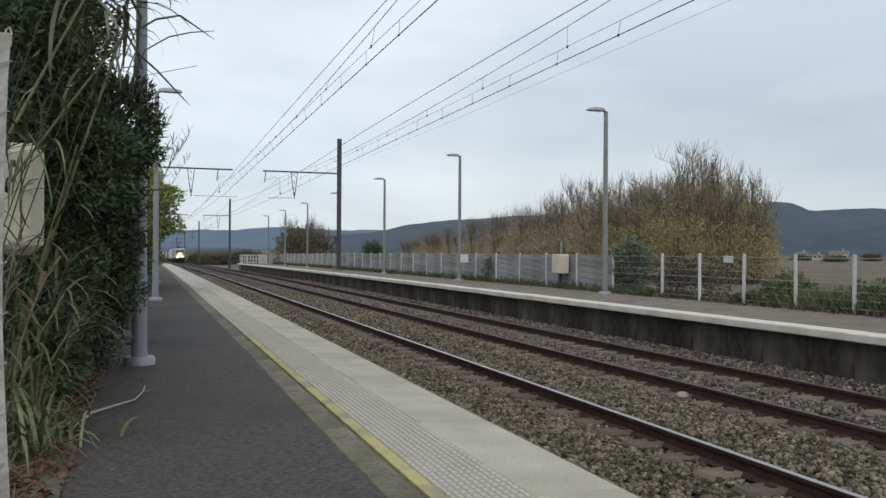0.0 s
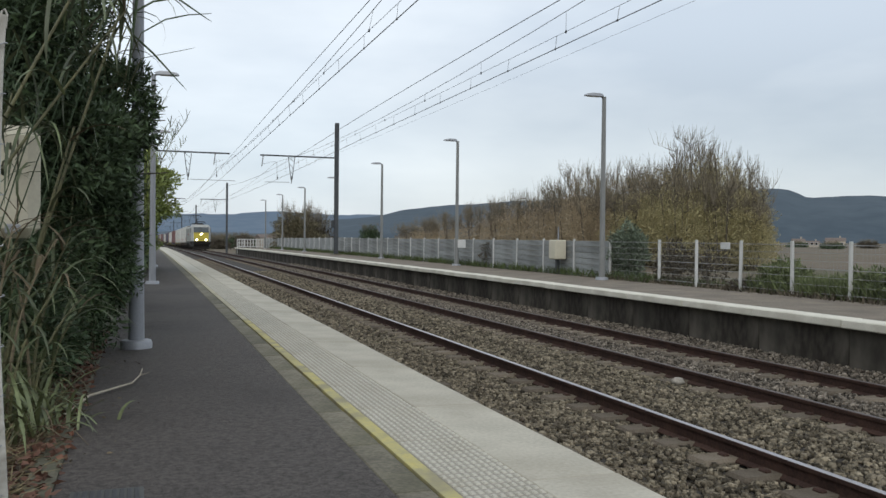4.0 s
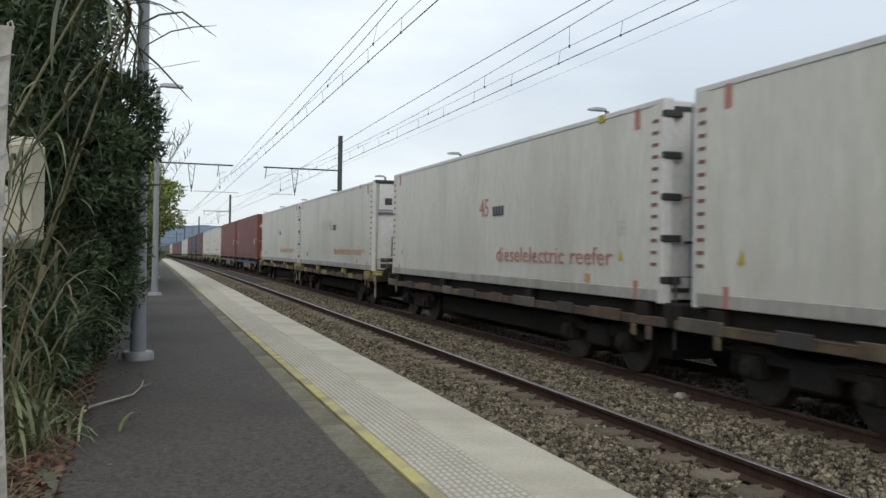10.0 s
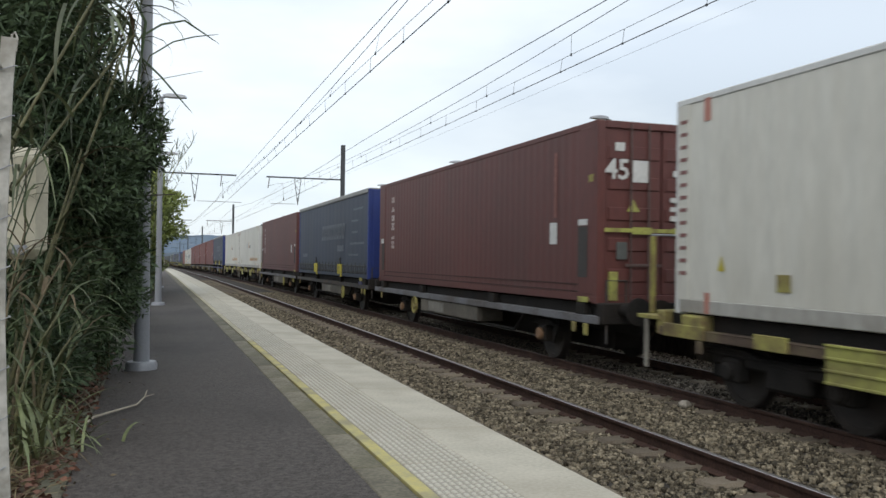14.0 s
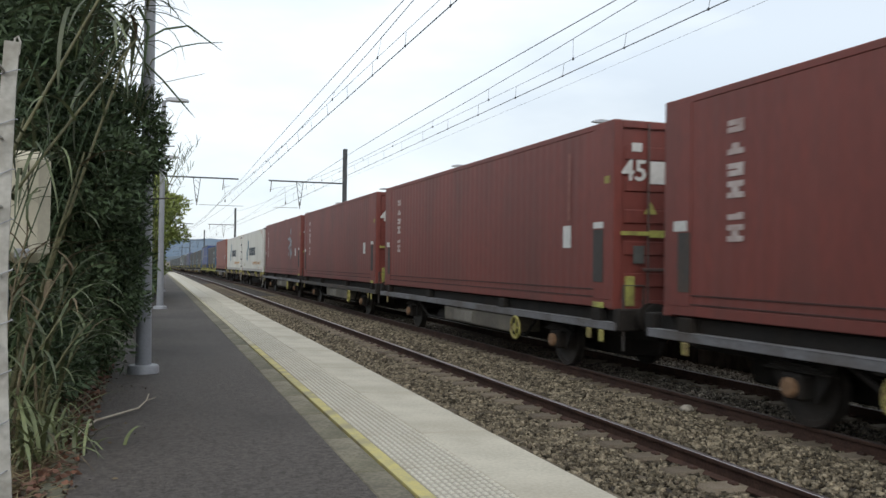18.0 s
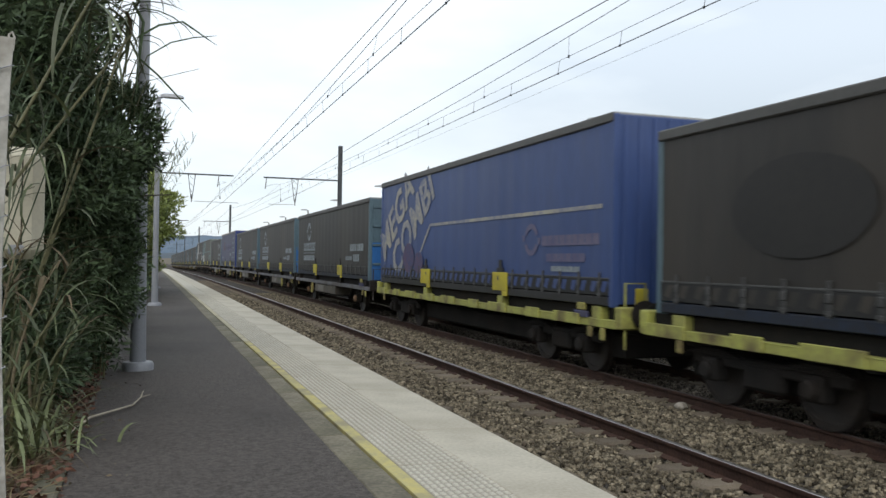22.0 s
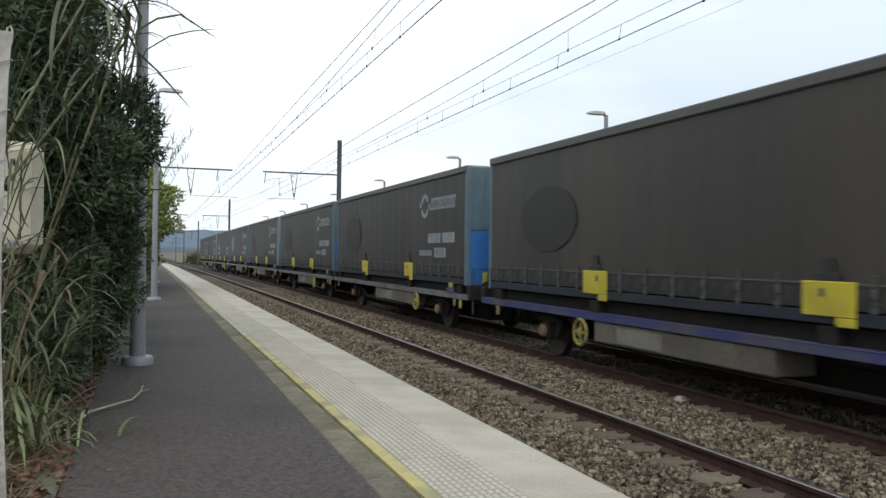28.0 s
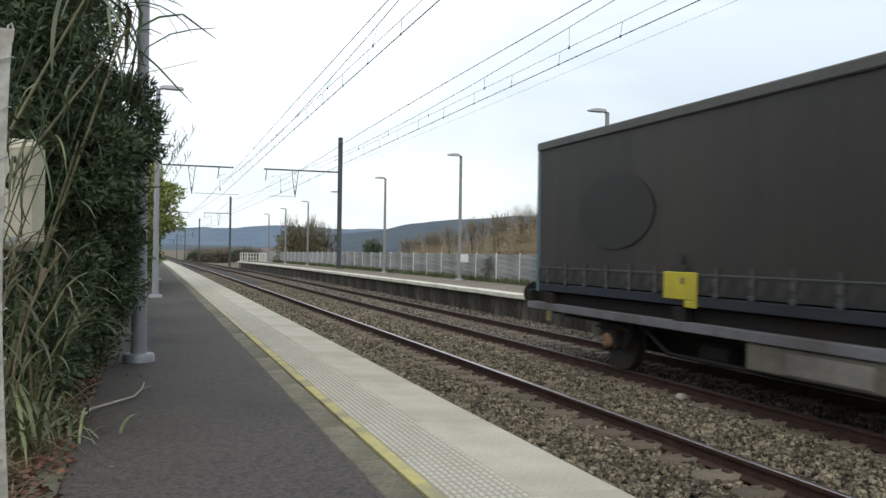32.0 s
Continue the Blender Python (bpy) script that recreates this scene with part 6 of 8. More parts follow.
            part("cab_skirt", Build().add([(s * hw, fy(y), z) for y, hw in ((0.55, 1.14), (2.2, 1.45), (3.4, 1.45)) for z in (0.62 if y < 3 else 0.95, 1.36)] + [(s * (hw - 0.05), fy(y), z) for y, hw in ((0.55, 1.14), (2.2, 1.45), (3.4, 1.45)) for z in (0.62 if y < 3 else 0.95, 1.36)],
                                          [(0, 1, 3, 2), (2, 3, 5, 4), (6, 8, 9, 7), (8, 10, 11, 9), (0, 2, 8, 6), (2, 4, 10, 8), (0, 6, 7, 1), (4, 5, 11, 10)]), LOCO_DARK, c, "dark grey cab skirt")
            for k in range(3):
                q = s * (1.47, 1.44, 1.40)[k]
                part("step", Build().rbox(q - 0.06, min(fy(2.45), fy(3.0)), 1.12 - k * 0.32, q + 0.06, max(fy(2.45), fy(3.0)), 1.20 - k * 0.32, 0.008), BOX_GREY if k else GRIME, c)
            part("step_frame", Build().rbox(s * 1.40 - 0.05, min(fy(2.35), fy(3.1)), 0.32, s * 1.40 + 0.05, max(fy(2.35), fy(3.1)), 1.3, 0.01), GRIME, c)
            part("front_step", Build().rbox(s * 1.1 - 0.12, min(fy(0.5), fy(0.9)), 0.40, s * 1.1 + 0.12, max(fy(0.5), fy(0.9)), 0.44, 0.008), BOX_GREY, c)
            part("skirt_lamp", Build().rbox(s * 1.44 - 0.03, min(fy(1.75), fy(1.95)), 0.98, s * 1.44 + 0.03, max(fy(1.75), fy(1.95)), 1.22, 0.01), GRIME, c)
        bb = Build().rbox(-1.08, min(fy(0.50), fy(0.95)), 0.80, 1.08, max(fy(0.50), fy(0.95)), 1.355, 0.05)
        part("buffer_beam", bb, GRIME, c)
        for s in (-1, 1):
            q = Build().lathe([(0.15, 0), (0.15, 0.3), (0.11, 0.3), (0.11, 0.40)], (s * 0.875, fy(0.55), 1.04), (0, dd, 0), 16)
            q.rbox(s * 0.875 - 0.30, min(fy(0.10), fy(0.16)), 0.86, s * 0.875 + 0.30, max(fy(0.10), fy(0.16)), 1.20, 0.06)
            part("buffer", q, GRIME, c)
        pl = Build()
        pv = [(-1.15, fy(0.75), 0.8), (1.15, fy(0.75), 0.8), (1.1, fy(0.55), 0.16), (0, fy(0.40), 0.14), (-1.1, fy(0.55), 0.16), (-1.15, fy(0.95), 0.8), (1.15, fy(0.95), 0.8), (1.1, fy(0.75), 0.16), (-1.1, fy(0.75), 0.16)]
        pl.add(pv, [(0, 1, 2, 3, 4), (1, 6, 7, 2), (0, 4, 8, 5), (5, 8, 7, 6), (2, 7, 8, 4, 3)])
        part("plough", pl, GRIME, c, "black rail guard")
        hose = Build()
        for x in (-0.45, -0.3, 0.32, 0.5):
            hose.tube([(x, fy(0.6), 1.0), (x, fy(0.35), 0.9), (x * 1.1, fy(0.38), 0.55)], 0.025, 6)
        hose.tube([(0, fy(0.6), 1.0), (0, fy(0.2), 0.95), (0, fy(0.15), 0.6)], 0.05, 6)
        part("brake_hose", hose, GRIME, c)
        return c

    cab(0, "front_cab")
    cab(1, "rear_cab")
    y0, y1 = 3.4, L - 3.4
    for s in (-1, 1):
        b = Build()
        sec_ = [(1.49, 1.36), (1.49, 3.36), (1.45, 3.40)]
        b.add([(s * x, y, z) for y in (y0, y1) for x, z in sec_], [(0, 1, 4, 3), (1, 2, 5, 4)] if s > 0 else [(0, 3, 4, 1), (1, 4, 5, 2)])
        part("side_wall", b, LOCO_GREY, th)
        r = Build()
        r.add([(s * x, y, z) for y in (y0, y1) for x, z in ((1.45, 3.40), (1.05, 3.78), (0.0, 3.80))], [(0, 1, 4, 3), (1, 2, 5, 4)] if s > 0 else [(0, 3, 4, 1), (1, 4, 5, 2)])
        part("roof", r, LOCO_ROOF, th, "pale grey roof slope")
        part("gutter", Build().rbox(s * 1.48 - 0.025, 3.4, 3.375, s * 1.48 + 0.025, L - 3.4, 3.40, 0.008), LOCO_ROOF, th)
        part("gutter_line", Build().rbox(s * 1.492 - 0.004, 3.42, 3.345, s * 1.492 + 0.004, L - 3.42, 3.372, 0.002), LOGO_GREY, th)
        part("skirt", Build().rbox(s * 1.45 - 0.04, 3.405, 1.02, s * 1.45 + 0.04, L - 3.405, 1.357, 0.02), LOCO_DARK, th, "dark grey skirt")
        for k in range(4):
            part("roof_seam", Build().tube([(s * 1.45, 5.2 + k * 2.9, 3.405), (s * 1.05, 5.2 + k * 2.9, 3.785)], 0.012, 4), LOCO_DARK, th)
        for yg, zg, lg, hg, mg in ((7.0, 1.12, 1.15, 0.13, BOX_GREY), (9.9, 1.12, 0.5, 0.09, BOX_GREY), (11.6, 1.14, 0.22, 0.16, GRIME), (5.4, 1.16, 0.35, 0.08, BOX_GREY), (4.9, 1.06, 0.12, 0.07, REEFER_UNIT), (6.1, 1.06, 0.10, 0.07, REEFER_UNIT), (8.9, 1.05, 0.10, 0.07, REEFER_UNIT), (13.4, 1.15, 0.5, 0.09, BOX_GREY)):
            part("skirt_panel", Build().rbox(s * 1.492 - 0.006, yg, zg, s * 1.492 + 0.006, yg + lg, zg + hg, 0.003), mg, th)
        for k in range(5):
            part("skirt_plate", Build().rbox(s * 1.49 - 0.004, 4.4 + k * 2.4, 1.10, s * 1.49 + 0.008, 4.55 + k * 2.4, 1.34, 0.003), GRIME, th)
        x = s * 1.492
        for a0, a1 in ((20, 172), (188, 340)):
            b = ring(Build(), x, 11.0, 2.38, -1.12 * s * -1, 0.82, 0.2, a0, a1, t=0.004 * -s)
            part("emblem", b, LOGO_GREY, th, "large dark grey open ring emblem")
        b = Build()
        for z in (2.30, 2.44):
            b.box(x - 0.004, 11.0, z, x + 0.004, 12.1, z + 0.10)
        part("emblem_bar", b, LOGO_GREY, th)
        for w0, w1, n in ((11.15, 9.8, 4), (9.6, 7.95, 5), (7.68, 6.68, 4)):
            block_row(th, x - (0.002 if s < 0 else -0.010), w0, 2.26, w1, 2.56, n, LOGO_RED, gap=0.2, weight=0.27)
        for k, (yy, lean, bot, wd) in enumerate(((8.35, -0.75, 2.1, 0.16), (8.3, 0.35, 2.0, 0.14), (8.32, -0.2, 2.5, 0.2), (12.3, 0.95, 1.75, 0.2), (12.2, 0.5, 1.9, 0.12), (12.35, 1.25, 2.2, 0.1), (5.2, 0.2, 2.6, 0.1), (3.5, 0.1, 2.3, 0.16), (15.0, 0.2, 2.4, 0.12))):
            xs = x + (0.003 + 0.0004 * k) * s
            part("oil_streak", Build().add([(xs, yy, 3.34), (xs, yy + wd, 3.34), (xs, yy + wd * 0.7 + lean, bot), (xs, yy + wd * 0.4 + lean, bot)], [(0, 1, 2, 3)]), LOCO_STREAK, th, "dark oily streak")
    part("underframe", Build().rbox(-1.38, 1.1, 0.84, 1.38, L - 1.1, 1.22, 0.02), GRIME, th)
    part("transformer", Build().rbox(-1.28, 7.3, 0.26, 1.28, 11.6, 0.86, 0.06), GRIME, th)
    for s in (-1, 1):
        for k in range(3):
            part("equipment_box", Build().rbox(s * 1.33 - 0.05, 7.5 + k * 1.35, 0.36, s * 1.33 + 0.05, 8.6 + k * 1.35, 0.80, 0.02), GRIME, th)
    for yc in (4.25, L - 4.25):
        # plain block added inside each bogie so no lit ballast shows through
        part("traction_motor", Build().rbox(-1.0, yc - 1.9, 0.24, 1.0, yc + 1.9, 0.84, 0.05), GRIME, th)
        for y in (yc - 1.3, yc + 1.3):
            wheelset(th, y, 0.61, boxes=False)
            for s in (-1, 1):
                part("axle_box", Build().lathe([(0.22, 0), (0.22, 0.12), (0.15, 0.16)], (s * 0.92, y, 0.61), (s, 0, 0), 14), GRIME, th)
        for s in (-1, 1):
            b = Build()
            b.rbox(s * 1.08 - 0.09, yc - 1.9, 0.62, s * 1.08 + 0.09, yc + 1.9, 0.82, 0.04)
            b.rbox(s * 1.08 - 0.1, yc - 0.5, 0.35, s * 1.08 + 0.1, yc + 0.5, 0.75, 0.05)
            part("bogie_frame", b, GRIME, th)
            for o in (-0.75, 0.75):
                part("coil_spring", Build().tube([(s * 1.08, yc + o, 0.5), (s * 1.08, yc + o, 0.9)], 0.11, 12), LOCO_DARK, th)
            part("sand_box", Build().rbox(s * 1.2 - 0.12, yc - 2.35, 0.5, s * 1.2 + 0.12, yc - 1.98, 0.86, 0.03), LOCO_DARK, th)

    def pantograph(yb, o, raised):
        """o: which way the knee points."""
        p = Build()
        for s in (-1, 1):
            p.tube([(s * 0.55, yb - 0.9, 4.02), (s * 0.55, yb + 0.9, 4.02)], 0.042, 6)
        for y in (-0.9, 0.9):
            p.tube([(-0.55, yb + y, 4.02), (0.55, yb + y, 4.02)], 0.03, 6)
        g = part("pantograph", p, ROOF_GEAR, th, "raised dark pantograph" if raised else "folded dark pantograph")
        for s in (-0.55, 0.55):
            for y in (-0.85, 0.85):
                part("insulator", insulator((s, yb + y, 3.80), (s, yb + y, 4.02), 0.07), CERAMIC, g)
        if raised:
            knee, head = Vector((0, yb - 1.55 * o, 4.95)), Vector((0, yb + 0.75 * o, 5.64))
            base = Vector((0, yb + 0.55 * o, 4.15))
        else:
            knee, head = Vector((0, yb + 1.6 * o, 4.16)), Vector((0, yb - 1.35 * o, 4.32))
            base = Vector((0, yb - 0.6 * o, 4.05))
        part("lower_arm", Build().tube([base, knee], 0.075, 8), ROOF_GEAR, g)
        u = Build()
        for s in (-0.18, 0.18):
            u.tube([knee + Vector((s, 0, 0)), head + Vector((s * 2.4, 0, -0.06))], 0.042, 6)
        u.tube([knee - Vector((0.2, 0, 0)), knee + Vector((0.2, 0, 0))], 0.07, 8)
        part("upper_arm", u, ROOF_GEAR, g)
        h = Build()
        for d in (-0.22, 0.22):
            pts = [head + Vector((x, d, z)) for x, z in ((-0.80, -0.22), (-0.66, -0.02), (-0.45, 0.03), (0.45, 0.03), (0.66, -0.02), (0.80, -0.22))]
            h.tube(pts, 0.034, 6)
            h.rbox(-0.52, head.y + d - 0.05, head.z + 0.035, 0.52, head.y + d + 0.05, head.z + 0.10, 0.01)
        for s in (-0.42, 0.42):
            h.tube([head + Vector((s, -0.22, 0)), head + Vector((s, 0.22, 0))], 0.02, 6)
        part("collector_head", h, ROOF_GEAR, g)
        if not raised:
            part("lift_drive", Build().rbox(-0.42, min(yb - 0.5, yb - 0.5 * o), 4.05, 0.42, yb + 0.6, 4.20, 0.03), ROOF_GEAR, g)

    pantograph(4.6, 1, False)
    pantograph(13.9, 1, True)
    pantograph(16.2, -1, False)
    for k in range(7):
        y = 6.6 + k * 0.9
        part("insulator", insulator((-0.35 + 0.2 * (k % 2), y, 3.80), (-0.35 + 0.2 * (k % 2), y, 4.06), 0.07), CERAMIC, th)
    part("busbar", Build().tube([(-0.35, 5.6, 4.10), (-0.25, 8.5, 4.14), (-0.25, 12.4, 4.12)], 0.024, 6), ROOF_GEAR, th)
    for x in (-0.82, 0.82):
        rail_ = Build().tube([(x, 5.9, 3.98), (x, 9.0, 4.0), (x, 12.3, 3.98)], 0.02, 5)
        for k in range(15):
            rail_.tube([(x, 6.0 + 0.44 * k, 3.76), (x, 6.0 + 0.44 * k, 3.99)], 0.016, 4)
            if k % 3 == 1:
                rail_.tube([(x, 6.0 + 0.44 * k, 3.98), (x * 0.45, 6.2 + 0.44 * k, 4.11)], 0.014, 4)
        part("roof_line", rail_, ROOF_GEAR, th, "insulated roof line on short posts")
    for y, w in ((7.3, 0.9), (9.6, 1.2), (14.8, 1.3), (5.7, 0.8)):
        part("roof_box", Build().rbox(-0.6, y, 3.79, 0.7, y + w, 3.97, 0.04), ROOF_GEAR, th)
    rr = np.random.default_rng(31)
    for k in range(9):
        y = 5.6 + k * 0.95
        part("roof_insulator", insulator((0.45 - 0.7 * (k % 2), y, 3.79), (0.45 - 0.7 * (k % 2), y, 4.06 + 0.05 * (k % 3)), 0.09), CERAMIC, th)
        part("roof_cable", Build().tube([(0.45 - 0.7 * (k % 2), y, 4.08), (0.1, y + 0.5, 4.12 + rr.uniform(0, 0.10)), (0.45 - 0.7 * ((k + 1) % 2), y + 0.95, 4.08)], 0.022, 5), ROOF_GEAR, th)
    part("horn", Build().lathe([(0.03, 0), (0.04, 0.25), (0.09, 0.33)], (0.35, 2.3, 3.97), (0, -1, 0), 10), ROOF_GEAR, th)
    part("aerial", Build().rbox(-0.45, 2.2, 3.88, -0.37, 2.4, 4.02, 0.02), ROOF_GEAR, th)
    return th


LOCO_GLASS = mat("tinted_windscreen", (0.085, 0.10, 0.105), (0.065, 0.078, 0.082), 0.12, scale=1, fine=10, bump=0)
LOCO_ROOF = mat("loco_roof_paint", (0.42, 0.425, 0.40), (0.34, 0.345, 0.325), 0.5, scale=1, fine=12, bump=0.02, dirt=(0.26, 0.25, 0.23), dirt_amount=0.6)
LOCO_STREAK = mat("oily_streak", (0.115, 0.112, 0.090), (0.20, 0.205, 0.175), 0.6, scale=3, fine=14, bump=0)

HI, LO = 3.02, 2.70
MOVERS = []
loco = locomotive()
MOVERS.append((loco, 238.0))

wagons = {
    "grey": flat_wagon(SILL_GREY, "grey two-axle flat wagon under a container"),
    "grey_rear": flat_wagon(SILL_GREY, "grey two-axle flat wagon with its brake wheel to the rear", brake_front=False),
    "blue_rear": flat_wagon(SILL_BLUE, "blue two-axle flat wagon with its brake wheel to the rear", brake_front=False),
    "dark": flat_wagon(SILL_DARK, "dark dirty two-axle flat wagon under a container"),
    "blue": flat_wagon(SILL_BLUE, "blue two-axle flat wagon under a container"),
    "rust": flat_wagon(SILL_RUST, "rusty brown bogie flat wagon", True),
    "ochre": flat_wagon(SILL_RUST, "rusty bogie flat wagon with worn yellow brackets", True, "some"),
    "rusty_ochre": flat_wagon(SILL_RUST, "rusty bogie flat wagon with few worn yellow brackets", True, "some", plates=False),
    "yellow": flat_wagon(SILL_YELLOW, "worn yellow bogie flat wagon", True, True),
    "pink": flat_wagon(SILL_PINK, "faded red bogie flat wagon", True),
}
loads = {
    "red": steel_container(CONT_RED, "maroon corrugated steel container with doors at the end"),
    "brown": steel_container(CONT_BROWN, "dull brown-red steel container with doors at the end"),
    "orange": steel_container(CONT_ORANGE, "orange-red corrugated steel container with doors at the end"),
    "w1": reefer("white refrigerated container with a cooling unit on its end", "faint"),
    "w2": reefer("plain white insulated container with faded marks", "faint", False),
    "w3": reefer("white refrigerated container with orange and blue marks", "blue"),
    "w4": reefer("white insulated container with orange marks", "orange", False),
    "c1": reefer("white refrigerated container with a star emblem and dark bars", "snow"),
    "c2": reefer("white insulated container with a star emblem and dark bars", "snow", False),
    "slate": curtain_body(CURTAIN_SLATE, "slate-blue curtain-sided body with a navy end wall", HI, END_NAVY, END_NAVY, "slate", rail=ROOF_PALE),
    "blue": curtain_body(CURTAIN_BLUE, "deep blue curtain-sided body with pale slanted bars", HI, END_NAVY, END_NAVY, "blue", rail=ROOF_PALE),
    "mega": curtain_body(CURTAIN_MEGA, "bright blue curtain-sided body with huge slanted letters", HI, CURTAIN_MEGA, CURTAIN_MEGA, "mega"),
    "mega2": curtain_body(CURTAIN_GREEN, "dirty grey-green curtain-sided body with faded letters and graffiti", HI, END_SAGE, END_SAGE, "mega_teal"),
    "mega3": curtain_body(CURTAIN, "dark grey curtain-sided body with huge white letters", HI, END_TEAL, END_BLUE, "mega_white"),
    "ga": curtain_body(CURTAIN, "dark grey curtain-sided body with a blue end wall", LO, END_TEAL, END_BLUE, "a"),
    "gl": curtain_body(CURTAIN, "low dark grey curtain-sided body with a blue end wall", 2.54, END_TEAL, END_BLUE, "plain"),
    "gb": curtain_body(CURTAIN, "dark grey curtain-sided body with a ring emblem near its rear", LO, END_TEAL, END_BLUE, "b", "planks"),
    "gc": curtain_body(CURTAIN, "dark grey curtain-sided body with a pale plank end wall", LO, END_PALE, END_BLUE, "plain", "planks"),
    "gd": curtain_body(CURTAIN, "dark grey curtain-sided body with a pale round patch", LO, END_TEAL, END_BLUE, "disc"),
}
# place of each unit behind a mark on the line, its wagon and its load
TRAIN = (
    (258.5, "rust", "w1"), (272.9, "rust", "w2"), (289.0, "rusty_ochre", "w3"), (303.1, "rusty_ochre", "w4"), (319.5, "blue", "red"), (334.5, "grey", "red"),
    (350.2, "ochre", "w3"), (364.2, "ochre", "w4"), (380.1, "grey_rear", "brown"), (395.2, "dark", "slate"), (410.0, "grey", "brown"), (424.9, "ochre", "w3"),
    (438.9, "ochre", "w4"), (455.5, "blue", "slate"), (469.9, "grey_rear", "red"), (485.0, "grey", "red"), (499.9, "dark", "red"), (514.7, "grey", "red"),
    (529.7, "rusty_ochre", "c1"), (544.3, "rusty_ochre", "c2"), (559.6, "grey_rear", "orange"), (575.1, "yellow", "gl"), (590.0, "yellow", "mega"), (605.2, "grey_rear", "gb"),
    (620.1, "grey", "gb"), (635.0, "grey_rear", "gb"), (649.9, "grey", "blue"), (664.9, "grey", "gc"), (679.7, "pink", "mega2"), (694.2, "pink", "mega3"),
    (709.3, "grey_rear", "ga"), (724.1, "grey", "gb"), (738.9, "blue_rear", "ga"), (753.95, "grey", "ga"), (768.4, "grey", "ga"), (783.2, "grey_rear", "gc"),
    (798.0, "grey", "gd"), (812.4, "grey", "gb"), (827.5, "grey_rear", "gc"), (841.8, "grey", "ga"),
)
used = set()
for s, wk, lk in TRAIN:
    pair = []
    for kinds, k in ((wagons, wk), (loads, lk)):
        ob = kinds[k] if (id(kinds), k) not in used else copy_thing(kinds[k], Matrix())
        used.add((id(kinds), k))
        MOVERS.append((ob, s))
        pair.append(ob)
    if s == 514.7:
        g = Build()
        rg = np.random.default_rng(8)
        for k in range(16):
            disc(g, -CW - 0.003 - 0.0005 * k, 3.3 + rg.uniform(-0.5, 0.5), 2.75 + rg.uniform(-0.75, 0.65), rg.uniform(0.08, 0.3), rg.uniform(0.06, 0.22), 7)
        part("graffiti", g, PRINT_WHITE, pair[1], "pale spray-painted scrawl")
        tagged(pair[1], "maroon corrugated steel container with pale graffiti on its side")


# ---- vegetation helpers ----
def raw_mesh(name, verts, faces, material, smooth=False):
    me = bpy.data.meshes.new(name)
    verts, faces = np.asarray(verts, dtype=np.float32), np.asarray(faces, dtype=np.int32)
    nf, k = faces.shape
    me.vertices.add(len(verts))
    me.vertices.foreach_set("co", verts.ravel())
    me.loops.add(nf * k)
    me.loops.foreach_set("vertex_index", faces.ravel())
    me.polygons.add(nf)
    me.polygons.foreach_set("loop_start", np.arange(0, nf * k, k, dtype=np.int32))
    me.materials.append(material)
    me.update(calc_edges=True)
    me.validate()
    return me


def leaf_cards(p, d, length, width, rng):
    """Pointed leaves at p along d: folded diamonds."""
    n = len(p)
    d = d / np.linalg.norm(d, axis=1, keepdims=True)
    s = np.cross(d, rng.standard_normal((n, 3)))
    s /= np.linalg.norm(s, axis=1, keepdims=True) + 1e-9
    u = np.cross(s, d)
    L = length * rng.uniform(0.6, 1.3, (n, 1))
    W = width * rng.uniform(0.7, 1.2, (n, 1))
    mid = p + d * L * 0.45 - u * W * 0.25
    v = np.stack([p, mid + s * W * 0.5, p + d * L, mid - s * W * 0.5], axis=1).reshape(-1, 3)
    f = np.arange(n * 4).reshape(n, 4)
    return v, f


def crown_points(blobs, n, rng, shell=0.45):
    """Points in the outer shell of several ellipsoids, more where they are larger."""
    wts = np.array([b[3] * b[4] + b[4] * b[5] + b[3] * b[5] for b in blobs])
    cnt = (n * wts / wts.sum()).astype(int)
    P, D = [], []
    for (cx, cy, cz, rx, ry, rz), k in zip(blobs, cnt):
        q = rng.standard_normal((k, 3))
        q /= np.linalg.norm(q, axis=1, keepdims=True)
        lump = 1 + 0.16 * np.sin(q[:, :1] * 7 + cx * 3) * np.sin(q[:, 1:2] * 8 + cy) + 0.12 * np.sin(q[:, 2:] * 11 + 2 * cx)
        r = (1 - shell * rng.random((k, 1)) ** 1.6) * lump
        P.append(np.array([cx, cy, cz]) + q * r * np.array([rx, ry, rz]))
        D.append(q + 0.9 * rng.standard_normal((k, 3)) + np.array([0, 0, 0.35]))
    return np.concatenate(P), np.concatenate(D)


def limbs(b, base, top, spread, n, r, rng):
    """A tapered trunk with limbs."""
    base, top = Vector(base), Vector(top)
    mid = base.lerp(top, 0.5) + Vector((rng.uniform(-.1, .1), rng.uniform(-.1, .1), 0)) * (top - base).length * 0.3
    b.tube([base, mid, top], r, 7, r * 0.3)
    for k in range(n):
        u = rng.uniform(0.2, 0.85)
        a = base.lerp(top, u)
        ang = rng.uniform(0, 6.28)
        e = a + Vector((math.cos(ang) * spread, math.sin(ang) * spread, rng.uniform(0.2, 0.8) * spread))
        b.tube([a, a.lerp(e, 0.5) + Vector((0, 0, 0.1 * spread)), e], r * 0.45 * (1 - u * 0.5), 5, r * 0.08)
    return b


